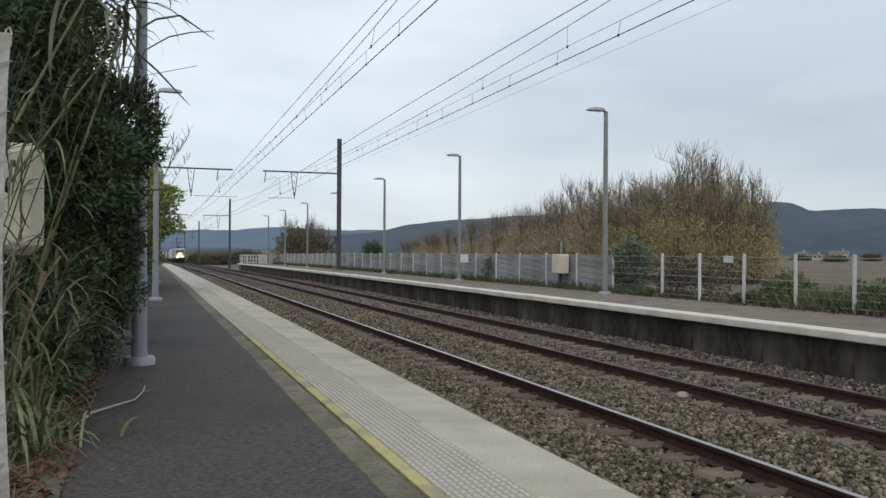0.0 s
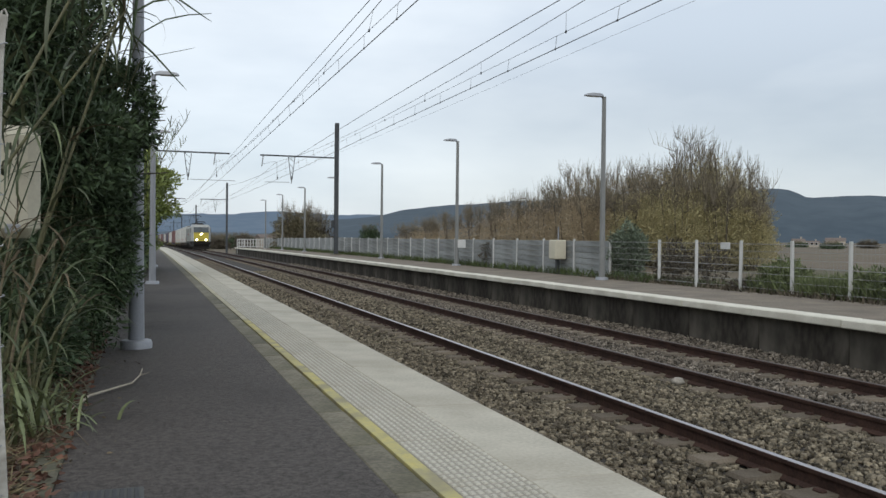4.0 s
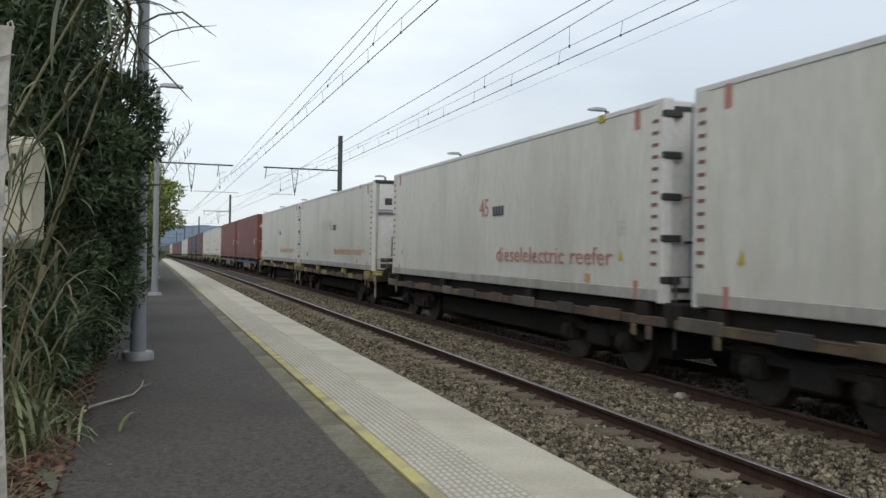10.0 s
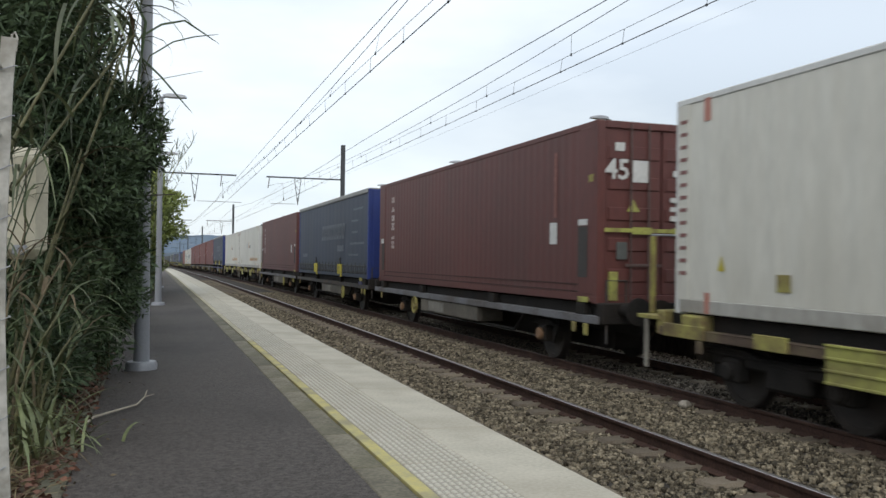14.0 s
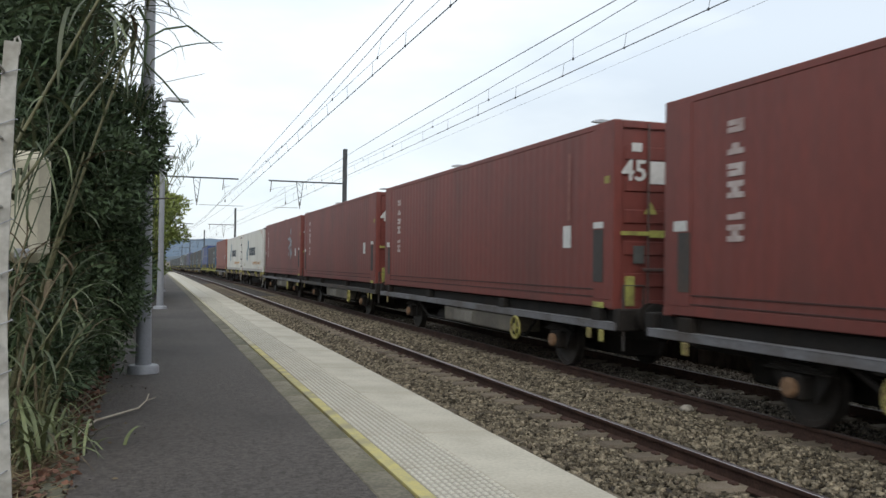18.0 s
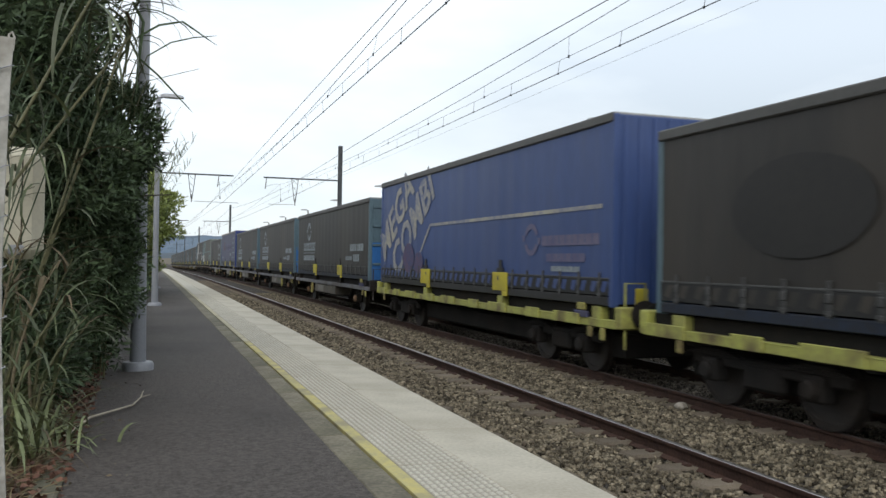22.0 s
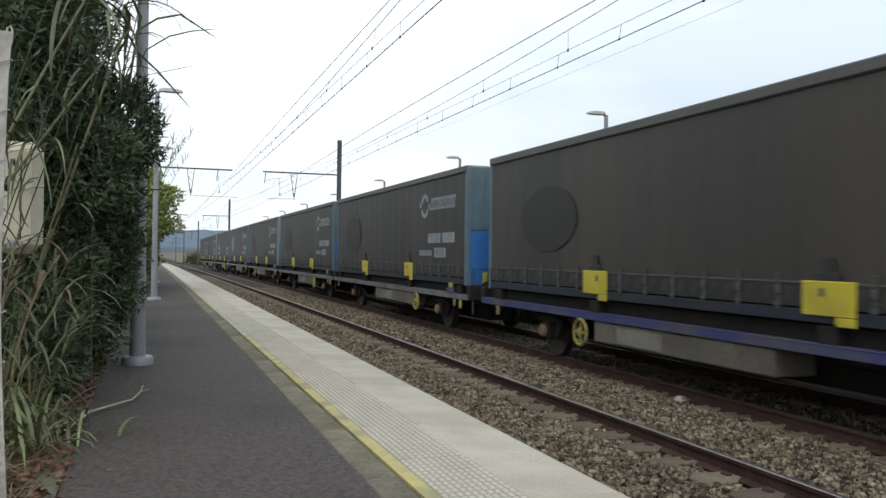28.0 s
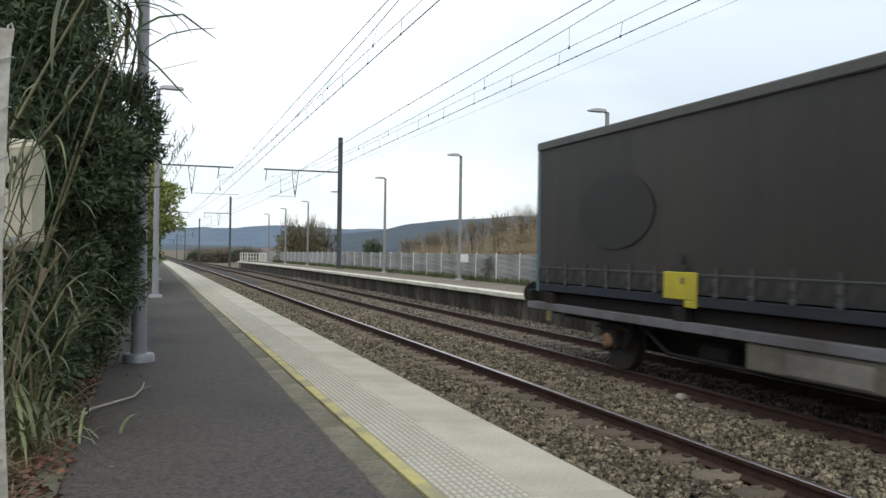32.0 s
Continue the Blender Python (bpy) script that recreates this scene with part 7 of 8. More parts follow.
def shrub(name, label, category, blobs, n, size, material, seed, base, group="", shell=0.45, spread=1.0):
    rng = np.random.default_rng(seed)
    th = thing(name, label, category, group=group)
    top = (np.mean([q[0] for q in blobs]), np.mean([q[1] for q in blobs]), max(q[2] + q[5] * 0.6 for q in blobs))
    part("trunk", limbs(Build(), base, top, spread, 12, 0.05 + 0.02 * spread, rng), BARK, th)
    p, d = crown_points(blobs, n, rng, shell)
    keep = p[:, 2] > base[2] - 0.02
    v, f = leaf_cards(p[keep], d[keep], size[0], size[1], rng)
    part("crown", raw_mesh("crown", v, f, material), None, th)
    return th


# ---- hedge along the near platform ----
shrub("evergreen_shrub", "dense dark evergreen shrub leaning over the platform lamp", "shrub", [(-0.70, 9.1, 2.6, 0.60, 0.95, 0.9), (-1.25, 10.4, 1.9, 1.0, 1.4, 1.6), (-0.24, 9.5, 3.05, 0.36, 0.32, 0.55), (-0.42, 9.4, 1.7, 0.34, 0.4, 0.9)], 60000, (0.088, 0.026), LEAF_DARK, 11, (-0.9, 9.9, 0.5), "hedge beside the platform")
shrub("evergreen_shrub", "low dark evergreen shrub at the platform border", "shrub", [(-1.15, 8.8, 1.35, 0.75, 1.3, 0.95), (-1.2, 10.6, 1.3, 0.85, 1.3, 0.9), (-0.86, 7.9, 0.95, 0.38, 0.6, 0.5)], 27000, (0.086, 0.026), LEAF_DARK, 12, (-1.2, 9.2, 0.5), "hedge beside the platform", spread=0.6)
shrub("evergreen_shrub", "tall dark evergreen shrub behind the canes", "shrub", [(-1.95, 10.8, 3.5, 1.35, 2.2, 2.6), (-2.0, 9.3, 4.3, 1.15, 1.4, 1.6), (-2.1, 8.9, 2.4, 1.0, 1.6, 2.2), (-1.35, 8.4, 4.2, 0.85, 0.9, 1.6), (-0.95, 8.3, 3.9, 0.55, 0.6, 0.9), (-0.88, 9.5, 3.75, 0.5, 0.8, 1.15), (-1.5, 7.6, 3.1, 0.6, 0.7, 1.2)], 86000, (0.098, 0.028), LEAF_DARK, 13, (-1.9, 10.6, 0.5), "hedge beside the platform", spread=1.4)
shrub("evergreen_shrub", "broad dark evergreen shrub further along the platform", "shrub", [(-1.6, 16.5, 2.2, 1.35, 3.6, 2.4)], 14000, (0.17, 0.05), LEAF_DARK, 14, (-1.6, 16.5, 0.5), "hedge beside the platform", spread=1.4)
shrub("yellowing_shrub", "yellow-green leafy shrub overhanging the platform", "shrub", [(-0.75, 30.5, 3.15, 1.55, 4.6, 1.65), (-1.0, 32, 1.8, 1.35, 4.4, 1.4), (-1.4, 31, 2.4, 1.2, 3.5, 1.9)], 60000, (0.13, 0.08), LEAF_YELLOW, 15, (-1.0, 31, 0.5), "hedge beside the platform", spread=1.6)
shrub("evergreen_shrub", "dark shrub at the far end of the platform", "shrub", [(-1.9, 52, 2.2, 1.9, 10, 2.2)], 9000, (0.30, 0.10), LEAF_DARK, 16, (-1.9, 52, 0.4), "hedge beside the platform", spread=1.6)


shrub("evergreen_shrub", "low dark shrub under the yellow shrub", "shrub", [(-1.0, 42, 1.5, 1.15, 6.0, 1.2), (-0.9, 27, 1.3, 0.95, 4.0, 1.0)], 9000, (0.2, 0.07), LEAF_DARK, 17, (-1.0, 40, 0.45), "hedge beside the platform", spread=0.8)


def blades(rows):
    """Arching blades: rows of (base, heading, rise, length, width, droop)."""
    V, F = [], []
    for base, hd, rise, L, w, droop in rows:
        p = np.array(base, dtype=float)
        el, n = rise, 6
        side = np.array([-math.sin(hd), math.cos(hd), 0])
        o = len(V)
        for i in range(n + 1):
            u = i / n
            ww = w * (0.6 + 0.9 * u) * (1 - u) ** 0.7 + 0.001
            lift = np.array([0, 0, 0.25 * ww])
            V += [p + side * ww / 2 + lift, p - side * ww / 2 + lift, p]
            p = p + np.array([math.cos(hd) * math.cos(el), math.sin(hd) * math.cos(el), math.sin(el)]) * L / n
            el -= droop / n
        for i in range(n):
            a = o + i * 3
            F += [(a, a + 2, a + 5, a + 3), (a + 2, a + 1, a + 4, a + 5)]
    return V, F


SWAYERS = []
rc = np.random.default_rng(21)


def cane(x, y, lean, head, h, n, leaf=0.55, dry=0.0, sway=0.0, low=0.15, stalk=None, rise=(0.5, 1.25), droop=(1.4, 3.2)):
    """One giant-reed stalk with its leaves; lean and head give its slant."""
    th = thing("giant_reed", "tall green reed cane with long drooping leaves" if dry < 0.5 else "half-dry reed cane with pale drooping leaves", "reed", pose(x, y, 0.5), group="reeds beside the platform")
    pts = []
    for i in range(8):
        u = i / 7
        r = h * u
        q = lean * (u ** 1.5)
        pts.append((math.cos(head) * r * math.sin(q), math.sin(head) * r * math.sin(q), r * math.cos(q)))
    st = Build().tube(pts, 0.013, 6, 0.004)
    for i in range(1, 7):
        st.tube([(Vector(pts[i]) - Vector((0, 0, 0.008))), (Vector(pts[i]) + Vector((0, 0, 0.008)))], 0.017 - 0.0014 * i, 6)
    part("stalk", st, stalk or CANE_STALK, th)
    rows = []
    for k in range(n):
        u = low + (1 - low) * (k + rc.random()) / n
        i = min(6, int(u * 7))
        b0 = np.array(pts[i]) + (np.array(pts[i + 1]) - np.array(pts[i])) * (u * 7 - i)
        rows.append((b0, rc.uniform(0, 6.28), rc.uniform(*rise), leaf * rc.uniform(0.6, 1.25), rc.uniform(0.02, 0.042), rc.uniform(*droop)))
    cut = int(n * (1 - dry))
    for sel, m, nm in ((rows[cut:], DRY_LEAF, "dry_leaves"), (rows[:cut], LEAF_CANE, "leaves")):
        if sel:
            v, f = blades(sel)
            part(nm, raw_mesh(nm, v, f, m), None, th)
    if sway:
        SWAYERS.append((th, pose(x, y, 0.5), sway, 1.3 + 0.5 * rc.random(), 6 * rc.random()))
    return th


# short canes in a thicket at the foot of the box, some of them dead
for x, y, lean, head, h, n in ((-0.95, 6.0, 0.15, 0.4, 1.35, 12), (-0.86, 6.3, 0.2, 0.1, 1.25, 12), (-0.80, 5.9, 0.3, 0.0, 1.05, 10), (-0.74, 6.5, 0.2, 5.9, 1.30, 12), (-0.92, 6.7, 0.1, 1.0, 1.55, 12),
                               (-1.05, 5.7, 0.2, 0.3, 1.30, 12), (-0.70, 6.2, 0.35, 0.2, 0.95, 10), (-0.78, 6.9, 0.2, 0.0, 1.15, 10), (-1.0, 6.4, 0.1, 0.0, 1.05, 10), (-0.66, 6.7, 0.3, 6.0, 0.80, 9)):
    cane(x, y, lean, head, h, n, 0.52, 0.1, low=0.45, droop=(1.0, 2.4))
for x, y, lean, head, h in ((-0.90, 5.9, 0.10, 0.2, 1.5), (-0.83, 6.0, 0.22, 0.0, 1.3), (-0.74, 6.4, 0.16, 3.4, 1.5)):
    cane(x, y, lean, head, h, 2, 0.4, 1.0, low=0.5, stalk=DRY_STALK, droop=(1.0, 2.0))
for x, y, lean, head, h, n in ((-0.62, 9.0, 0.12, 0.2, 4.35, 16), (-0.85, 8.6, 0.22, 0.1, 4.6, 16), (-0.5, 9.6, 0.10, 0.0, 4.6, 14), (-0.95, 9.3, 0.2, 0.3, 4.9, 14)):
    cane(x, y, lean, head, h, n, 0.66, 0.0, 1.1, low=0.62)
for k in range(2):
    x, y, h = ((-0.32, 8.7, 4.05), (-0.45, 9.1, 4.5), (-0.25, 9.3, 3.85), (-0.6, 8.3, 4.7), (-0.2, 9.6, 4.4))[k]
    th = thing("reed_leaf_spray", "spray of long dark reed leaves beside the lamp post", "reed", pose(x, y, h), group="reeds beside the platform")
    stem = Build().tube([(-0.5, 0.1, -h + 0.6), (-0.3, 0.05, -1.2), (0, 0, 0)], 0.012, 5, 0.006)
    part("stalk", stem, CANE_STALK, th)
    rows = [((0, 0, 0.06 * j), rc.uniform(-0.7, 0.7), rc.uniform(0.1, 0.8), rc.uniform(0.55, 0.95), rc.uniform(0.03, 0.05), rc.uniform(0.5, 2.2)) for j in range(4)]
    v, f = blades(rows)
    part("foliage", raw_mesh("foliage", v, f, LEAF_DARK), None, th)
    SWAYERS.append((th, pose(x, y, h), 7.0, 1.1 + 0.2 * k, 1.3 * k))
for x, y, h in ((-0.2, 20.5, 4.3), (0.1, 21.8, 3.9), (0.25, 24.5, 4.1), (0.4, 26.0, 4.6), (0.35, 29, 4.9), (0.6, 32, 4.6), (-0.3, 18.5, 4.2)):
    cane(x - 0.5, y, 0.26, 0.1, h + 0.3, 26, 0.42, 0.0, 0.7, low=0.45, rise=(0.9, 1.4), droop=(0.4, 1.3))


def tuft(x, y, z, n, leaf, seed, label, material, wide=0.034):
    rng = np.random.default_rng(seed)
    th = thing("reed_tuft", label, "tall grass", pose(x, y, z), group="tufts beside the platform")
    rows = []
    for _ in range(n):
        hd = rng.uniform(0, 6.28)
        out = max(0.0, math.cos(hd))
        rows.append(((rng.normal(-0.05, 0.15), rng.normal(0, 0.16), 0), hd, rng.uniform(0.95, 1.5), leaf * rng.uniform(0.5, 1.2) * (1 - 0.45 * out), wide * rng.uniform(0.6, 1.25), rng.uniform(0.9, 2.6)))
    v, f = blades(rows)
    part("foliage", raw_mesh("foliage", v, f, material), None, th)
    v, f = blades([(q[0], q[1] + 1, q[2] * 0.9, q[3] * 0.9, q[4] * 0.6, q[5] * 1.2) for q in rows[:n // 7]])
    part("dry_foliage", raw_mesh("dry_foliage", v, f, DRY_LEAF), None, th)


def long_cane(p0, p1, n, seed, dry=0.06, leaf=0.6):
    """A thick slanting cane drawn from its foot to its top, with hanging leaves."""
    rng = np.random.default_rng(seed)
    p0, p1 = Vector(p0), Vector(p1)
    th = thing("giant_reed", "thick yellow-green reed cane slanting over the platform border", "reed", Matrix.Translation(p0), group="reeds beside the platform")
    e = p1 - p0
    pts = [e * (k / 9) + Vector((0, 0, 0.018 * e.length * math.sin(math.pi * k / 9))) for k in range(10)]
    st = Build().tube(pts, 0.016, 7, 0.007)
    for k in range(1, 9):
        st.tube([pts[k] - e.normalized() * 0.01, pts[k] + e.normalized() * 0.01], 0.0185 - 0.001 * k, 7)
    part("stalk", st, CANE_STALK, th)
    rows = []
    for k in range(n):
        u = 0.25 + 0.75 * (k + rng.random()) / n
        rows.append((np.array(e * u), rng.uniform(0, 6.28), rng.uniform(0.0, 1.1), leaf * rng.uniform(0.5, 1.15), rng.uniform(0.024, 0.042), rng.uniform(1.0, 2.3)))
    cut = int(n * (1 - dry))
    for sel, m, nm in ((rows[cut:], DRY_LEAF, "dry_leaves"), (rows[:cut], LEAF_CANE, "leaves")):
        if sel:
            v, f = blades(sel)
            part(nm, raw_mesh(nm, v, f, m), None, th)
    return th


for i, (p0, p1, n) in enumerate((((-1.74, 5.9, 0.5), (-0.10, 5.9, 4.03), 14), ((-1.94, 6.1, 0.5), (-0.13, 6.1, 3.31), 12), ((-1.04, 6.5, 0.5), (-0.16, 6.5, 3.45), 10), ((-1.0, 6.4, 0.5), (-0.47, 6.4, 2.55), 5))):
    long_cane(p0, p1, n, 700 + i)
# bundles of leaves that hang from the bent cane tops
rh = np.random.default_rng(91)
for x, y, z, n, L in ((-0.36, 5.95, 3.5, 8, 0.62), (-0.20, 6.15, 3.42, 9, 0.60), (-0.62, 6.0, 3.45, 8, 0.7), (-0.45, 6.3, 3.05, 6, 0.6), (-0.80, 6.1, 3.1, 7, 0.6), (-0.70, 6.2, 2.6, 6, 0.55)):
    th = thing("hanging_reed_leaves", "long reed leaves hanging from a bent cane top", "reed", pose(x, y, z), group="reeds beside the platform")
    part("stalk", Build().tube([(-0.9, 0.25, 0.5 - z), (-0.4, 0.15, -1.2), (0.0, 0.0, 0.0)], 0.006, 5, 0.004), LEAF_DARK, th)
    v, f = blades([((rh.uniform(-0.10, 0.10), rh.uniform(-0.05, 0.05), rh.uniform(-0.1, 0.05)), rh.uniform(0, 6.28), rh.uniform(-1.25, 0.2), L * rh.uniform(0.6, 1.2), rh.uniform(0.022, 0.042), rh.uniform(0.3, 1.2)) for _ in range(n)])
    part("foliage", raw_mesh("foliage", v, f, LEAF_CANE), None, th)
th = thing("hanging_reed_leaves", "long reed leaves hanging before the cream box", "reed", pose(-0.85, 6.35, 2.7), group="reeds beside the platform")
part("stalk", Build().tube([(-0.3, 0.1, -2.2), (-0.2, 0.05, -0.8), (0.0, 0.0, 0.05)], 0.009, 5, 0.006), CANE_STALK, th)
v, f = blades([((rh.uniform(-0.15, 0.2), rh.uniform(-0.04, 0.04), rh.uniform(-0.5, 0.1)), rh.uniform(0, 6.28), rh.uniform(-0.6, 0.9), rh.uniform(0.5, 0.95), rh.uniform(0.016, 0.04), rh.uniform(1.6, 3.0)) for _ in range(16)])
part("foliage", raw_mesh("foliage", v, f, LEAF_CANE), None, th)


def long_leaf(pts, w):
    """A folded strap leaf along points, pointed at its end."""
    V, F = [], []
    n = 12
    P = [Vector(q) for q in pts]
    for i in range(n + 1):
        u = i / n * (len(P) - 1)
        k = min(len(P) - 2, int(u))
        q, d = P[k].lerp(P[k + 1], u - k), (P[k + 1] - P[k]).normalized()
        s = d.cross(Vector((0.25, 1, 0.1))).normalized() * (w * (0.55 + 0.6 * i / n) * (1 - i / n) ** 0.6 + 0.002) * 0.5
        V += [q + s + Vector((0, 0.012, 0)), q - s + Vector((0, 0.012, 0)), q]
    for i in range(n):
        a = i * 3
        F += [(a, a + 2, a + 5, a + 3), (a + 2, a + 1, a + 4, a + 5)]
    return V, F


for i, (leaf, w) in enumerate((([(-0.14, 9.2, 4.05), (0.06, 9.2, 4.19), (0.29, 9.2, 4.25), (0.42, 9.2, 4.17), (0.64, 9.2, 4.03)], 0.034), ([(-0.05, 9.2, 3.86), (0.18, 9.2, 4.02), (0.40, 9.2, 4.09), (0.64, 9.2, 4.13)], 0.022),
                               ([(-0.14, 9.2, 3.84), (0.06, 9.2, 3.66), (0.39, 9.2, 3.30)], 0.032), ([(-0.05, 9.2, 3.60), (0.24, 9.2, 3.69), (0.47, 9.2, 3.76)], 0.008), ([(-0.2, 9.2, 4.4), (-0.10, 9.2, 4.2), (-0.16, 9.15, 3.7), (-0.2, 9.15, 3.3)], 0.05))):
    base = Vector(leaf[0])
    th = thing("reed_leaf", "single long dark reed leaf against the sky", "reed", Matrix.Translation(base), group="reeds beside the platform")
    part("stalk", Build().tube([(0, 0, 0), (-0.12, 0.05, -0.3), (-0.35, 0.2, -1.5), (-0.45, 0.3, 0.55 - base.z)], 0.006, 5, 0.012), CANE_STALK, th)
    v, f = long_leaf([Vector(q) - base for q in leaf], w)
    part("foliage", raw_mesh("foliage", v, f, LEAF_DARK), None, th)
    SWAYERS.append((th, Matrix.Translation(base), 2.2, 1.1 + 0.2 * i, 1.3 * i))

k = 0
for x, y, n, L in ((-0.56, 5.95, 22, 0.62), (-0.60, 6.25, 20, 0.6), (-0.68, 5.75, 26, 0.72), (-0.74, 6.1, 26, 0.8), (-0.64, 6.3, 20, 0.6), (-0.9, 5.9, 26, 0.9), (-1.15, 6.6, 60, 1.4), (-1.0, 7.6, 60, 1.2), (-1.35, 6.3, 60, 1.4), (-1.25, 7.3, 50, 1.5),
                   (-0.92, 7.1, 36, 0.85), (-0.80, 7.5, 26, 0.6), (-1.35, 5.6, 40, 1.1), (-1.0, 6.5, 40, 1.1), (-1.5, 5.2, 30, 1.0)):
    tuft(x, y, 0.49, n, L, 40 + k, "tuft of long arching green reed leaves", LEAF_TUFT)
    k += 1

# soil strip with litter under the hedge
b = Build()
b.sweep([(-3.2, 0.52), (-1.4, 0.54), (-0.9, 0.535), (-0.56, 0.535), (-0.56, 0.2), (-3.2, 0.2)], -14, 80, 2)
solo("soil_strip", b, SOIL, "dark soil strip with litter beside the platform", "soil", kind="structure")
rl = np.random.default_rng(5)
n = 1500
P = np.stack([-0.42 - np.abs(rl.normal(0, 0.28, n)), rl.uniform(4.0, 11.5, n), np.full(n, 0.553) + rl.uniform(0, 0.03, n)], axis=1)
v, f = leaf_cards(P, np.stack([rl.normal(size=n), rl.normal(size=n), rl.normal(0, 0.25, n)], axis=1), 0.06, 0.034, rl)
solo("fallen_leaves", raw_mesh("fallen_leaves", v, f, RUST_LEAF), None, "rust-brown fallen leaves along the platform border", "leaves", kind="stuff")
n = 60
P = np.stack([-0.42 + np.abs(rl.normal(0, 0.22, n)), rl.uniform(5.0, 12, n), np.full(n, PZ + 0.006)], axis=1)
v, f = leaf_cards(P, np.stack([rl.normal(size=n), rl.normal(size=n), rl.normal(0, 0.1, n)], axis=1), 0.035, 0.014, rl)
solo("scattered_leaves", raw_mesh("scattered_leaves", v, f, DRY_LEAF), None, "dry leaves scattered on the asphalt", "leaves", kind="stuff")
n = 1500
P = np.stack([-0.58 - np.abs(rl.normal(0, 0.25, n)), rl.uniform(3.6, 7.5, n), np.full(n, 0.545)], axis=1)
v, f = leaf_cards(P, np.stack([rl.normal(size=n), rl.normal(size=n), rl.uniform(-0.05, 0.5, n)], axis=1), 0.22, 0.008, rl)
solo("dead_grass", raw_mesh("dead_grass", v, f, DRY_GRASS), None, "dead grass and straw under the hedge", "grass", kind="stuff")
for pts, r in (([(-1.0, 5.5, 0.62), (-0.8, 5.77, 0.60), (-0.49, 6.25, 0.585), (-0.40, 6.95, 0.575), (-0.24, 7.24, 0.572), (-0.10, 7.47, 0.572), (-0.04, 7.74, 0.59), (-0.02, 7.85, 0.63)], 0.014), ([(-1.15, 5.2, 0.66), (-0.85, 5.7, 0.62), (-0.7, 5.9, 0.60)], 0.012)):
    tw = thing("fallen_twig", "pale bare twig lying on the asphalt", "twig", group="twigs on the platform")
    part("stem", Build().tube(pts, r, 6, 0.004), TWIG, tw)
    part("side_twig", Build().tube([pts[-2], (pts[-2][0] + 0.08, pts[-2][1] + 0.02, pts[-2][2] + 0.02)], 0.004, 5, 0.002), TWIG, tw)

# drain cover in the asphalt
dr = thing("drain_cover", "dark cast-iron drain cover set in the asphalt", "drain cover", pose(-0.17, 4.33, PZ))
part("frame", Build().rbox(-0.17, -0.14, -0.03, 0.17, 0.14, 0.006, 0.006), LOGO_GREY, dr)
for k in range(9):
    part("slat", Build().rbox(-0.135 + k * 0.034 - 0.011, -0.11, 0.006, -0.135 + k * 0.034 + 0.011, 0.11, 0.012, 0.003), WIRE, dr)

# ---- mesh fence beside the camera, cream sign box ----
fm = thing("mesh_fence", "white weathered slat and wire fence with a hooked top", "fence")
def fence_bar(dx, y, r, m, name):
    """A weathered upright that bows outwards at its top and foot."""
    pts = [(-0.430 + dx, y, 0.5), (-0.438 + dx, y, 0.93), (-0.456 + dx, y, 1.28), (-0.467 + dx, y, 1.57), (-0.468 + dx, y, 1.80), (-0.462 + dx, y, 2.14), (-0.456 + dx, y, 2.39), (-0.447 + dx, y, 2.53)]
    part(name, Build().tube(pts, r, 6), m, fm)


# a broad weathered slat at its end, bound with twisted wire
curve = [(-0.430, 0.5), (-0.438, 0.93), (-0.456, 1.28), (-0.467, 1.57), (-0.468, 1.80), (-0.462, 2.14), (-0.456, 2.39), (-0.447, 2.545)]
slat = Build()
ring_v = [(x + dx, 3.2 + dy, z) for x, z in curve for dx, dy in ((0.0, -0.004), (-0.046, -0.012), (-0.046, 0.002), (0.0, 0.010))]
slat.add(ring_v, [(i * 4 + j, i * 4 + (j + 1) % 4, i * 4 + 4 + (j + 1) % 4, i * 4 + 4 + j) for i in range(len(curve) - 1) for j in range(4)] + [(0, 1, 2, 3), (31, 30, 29, 28)])
part("slat", slat, DIRTY_WHITE, fm, "broad weathered white slat")
for i in range(11):
    z = 0.72 + 0.17 * i
    part("binding_wire", Build().tube([(-0.53, 3.19, z), (-0.49, 3.182, z + 0.012), (-0.455 - 0.008 * math.sin(i), 3.186, z + 0.028), (-0.44 - 0.016 * math.sin((z - 0.5) * 1.5), 3.2, z + 0.03)], 0.0022, 5), POST_LIGHT, fm)
part("hooked_top", Build().tube([(-0.449, 3.2, 2.50), (-0.445, 3.2, 2.545), (-0.452, 3.2, 2.565), (-0.462, 3.2, 2.555), (-0.463, 3.2, 2.535)], 0.004, 6), DIRTY_WHITE, fm)
for y in [2.9 - 0.3 * i for i in range(12)]:
    fence_bar(-0.03, y, 0.004, DIRTY_WHITE, "upright_wire")
for k in range(9):
    part("cross_wire", Build().tube([(-0.500, -0.6, 0.6 + k * 0.23), (-0.492, 3.2, 0.6 + k * 0.23)], 0.006, 5), DIRTY_WHITE, fm)
part("post", Build().rbox(-0.52, 0.7, 0.4, -0.475, 0.73, 2.53, 0.008), DIRTY_WHITE, fm)
bx = thing("sign_box", "cream plastic sign box on a post behind the canes", "sign box", pose(-0.94, 6.6, 0.5))
part("body", Build().rbox(-0.36, -0.06, 1.27, 0.235, 0.10, 2.06, 0.07), CREAM, bx)
part("seam", Build().rbox(0.095, -0.064, 1.30, 0.105, -0.055, 2.02, 0.002), SOIL, bx)
part("latch", Build().rbox(0.02, -0.075, 1.30, 0.12, -0.055, 1.37, 0.01), POST_LIGHT, bx)
part("leg", Build().tube([(-0.05, 0.02, 0.0), (-0.05, 0.02, 1.3)], 0.03, 8), POST_GREY, bx)

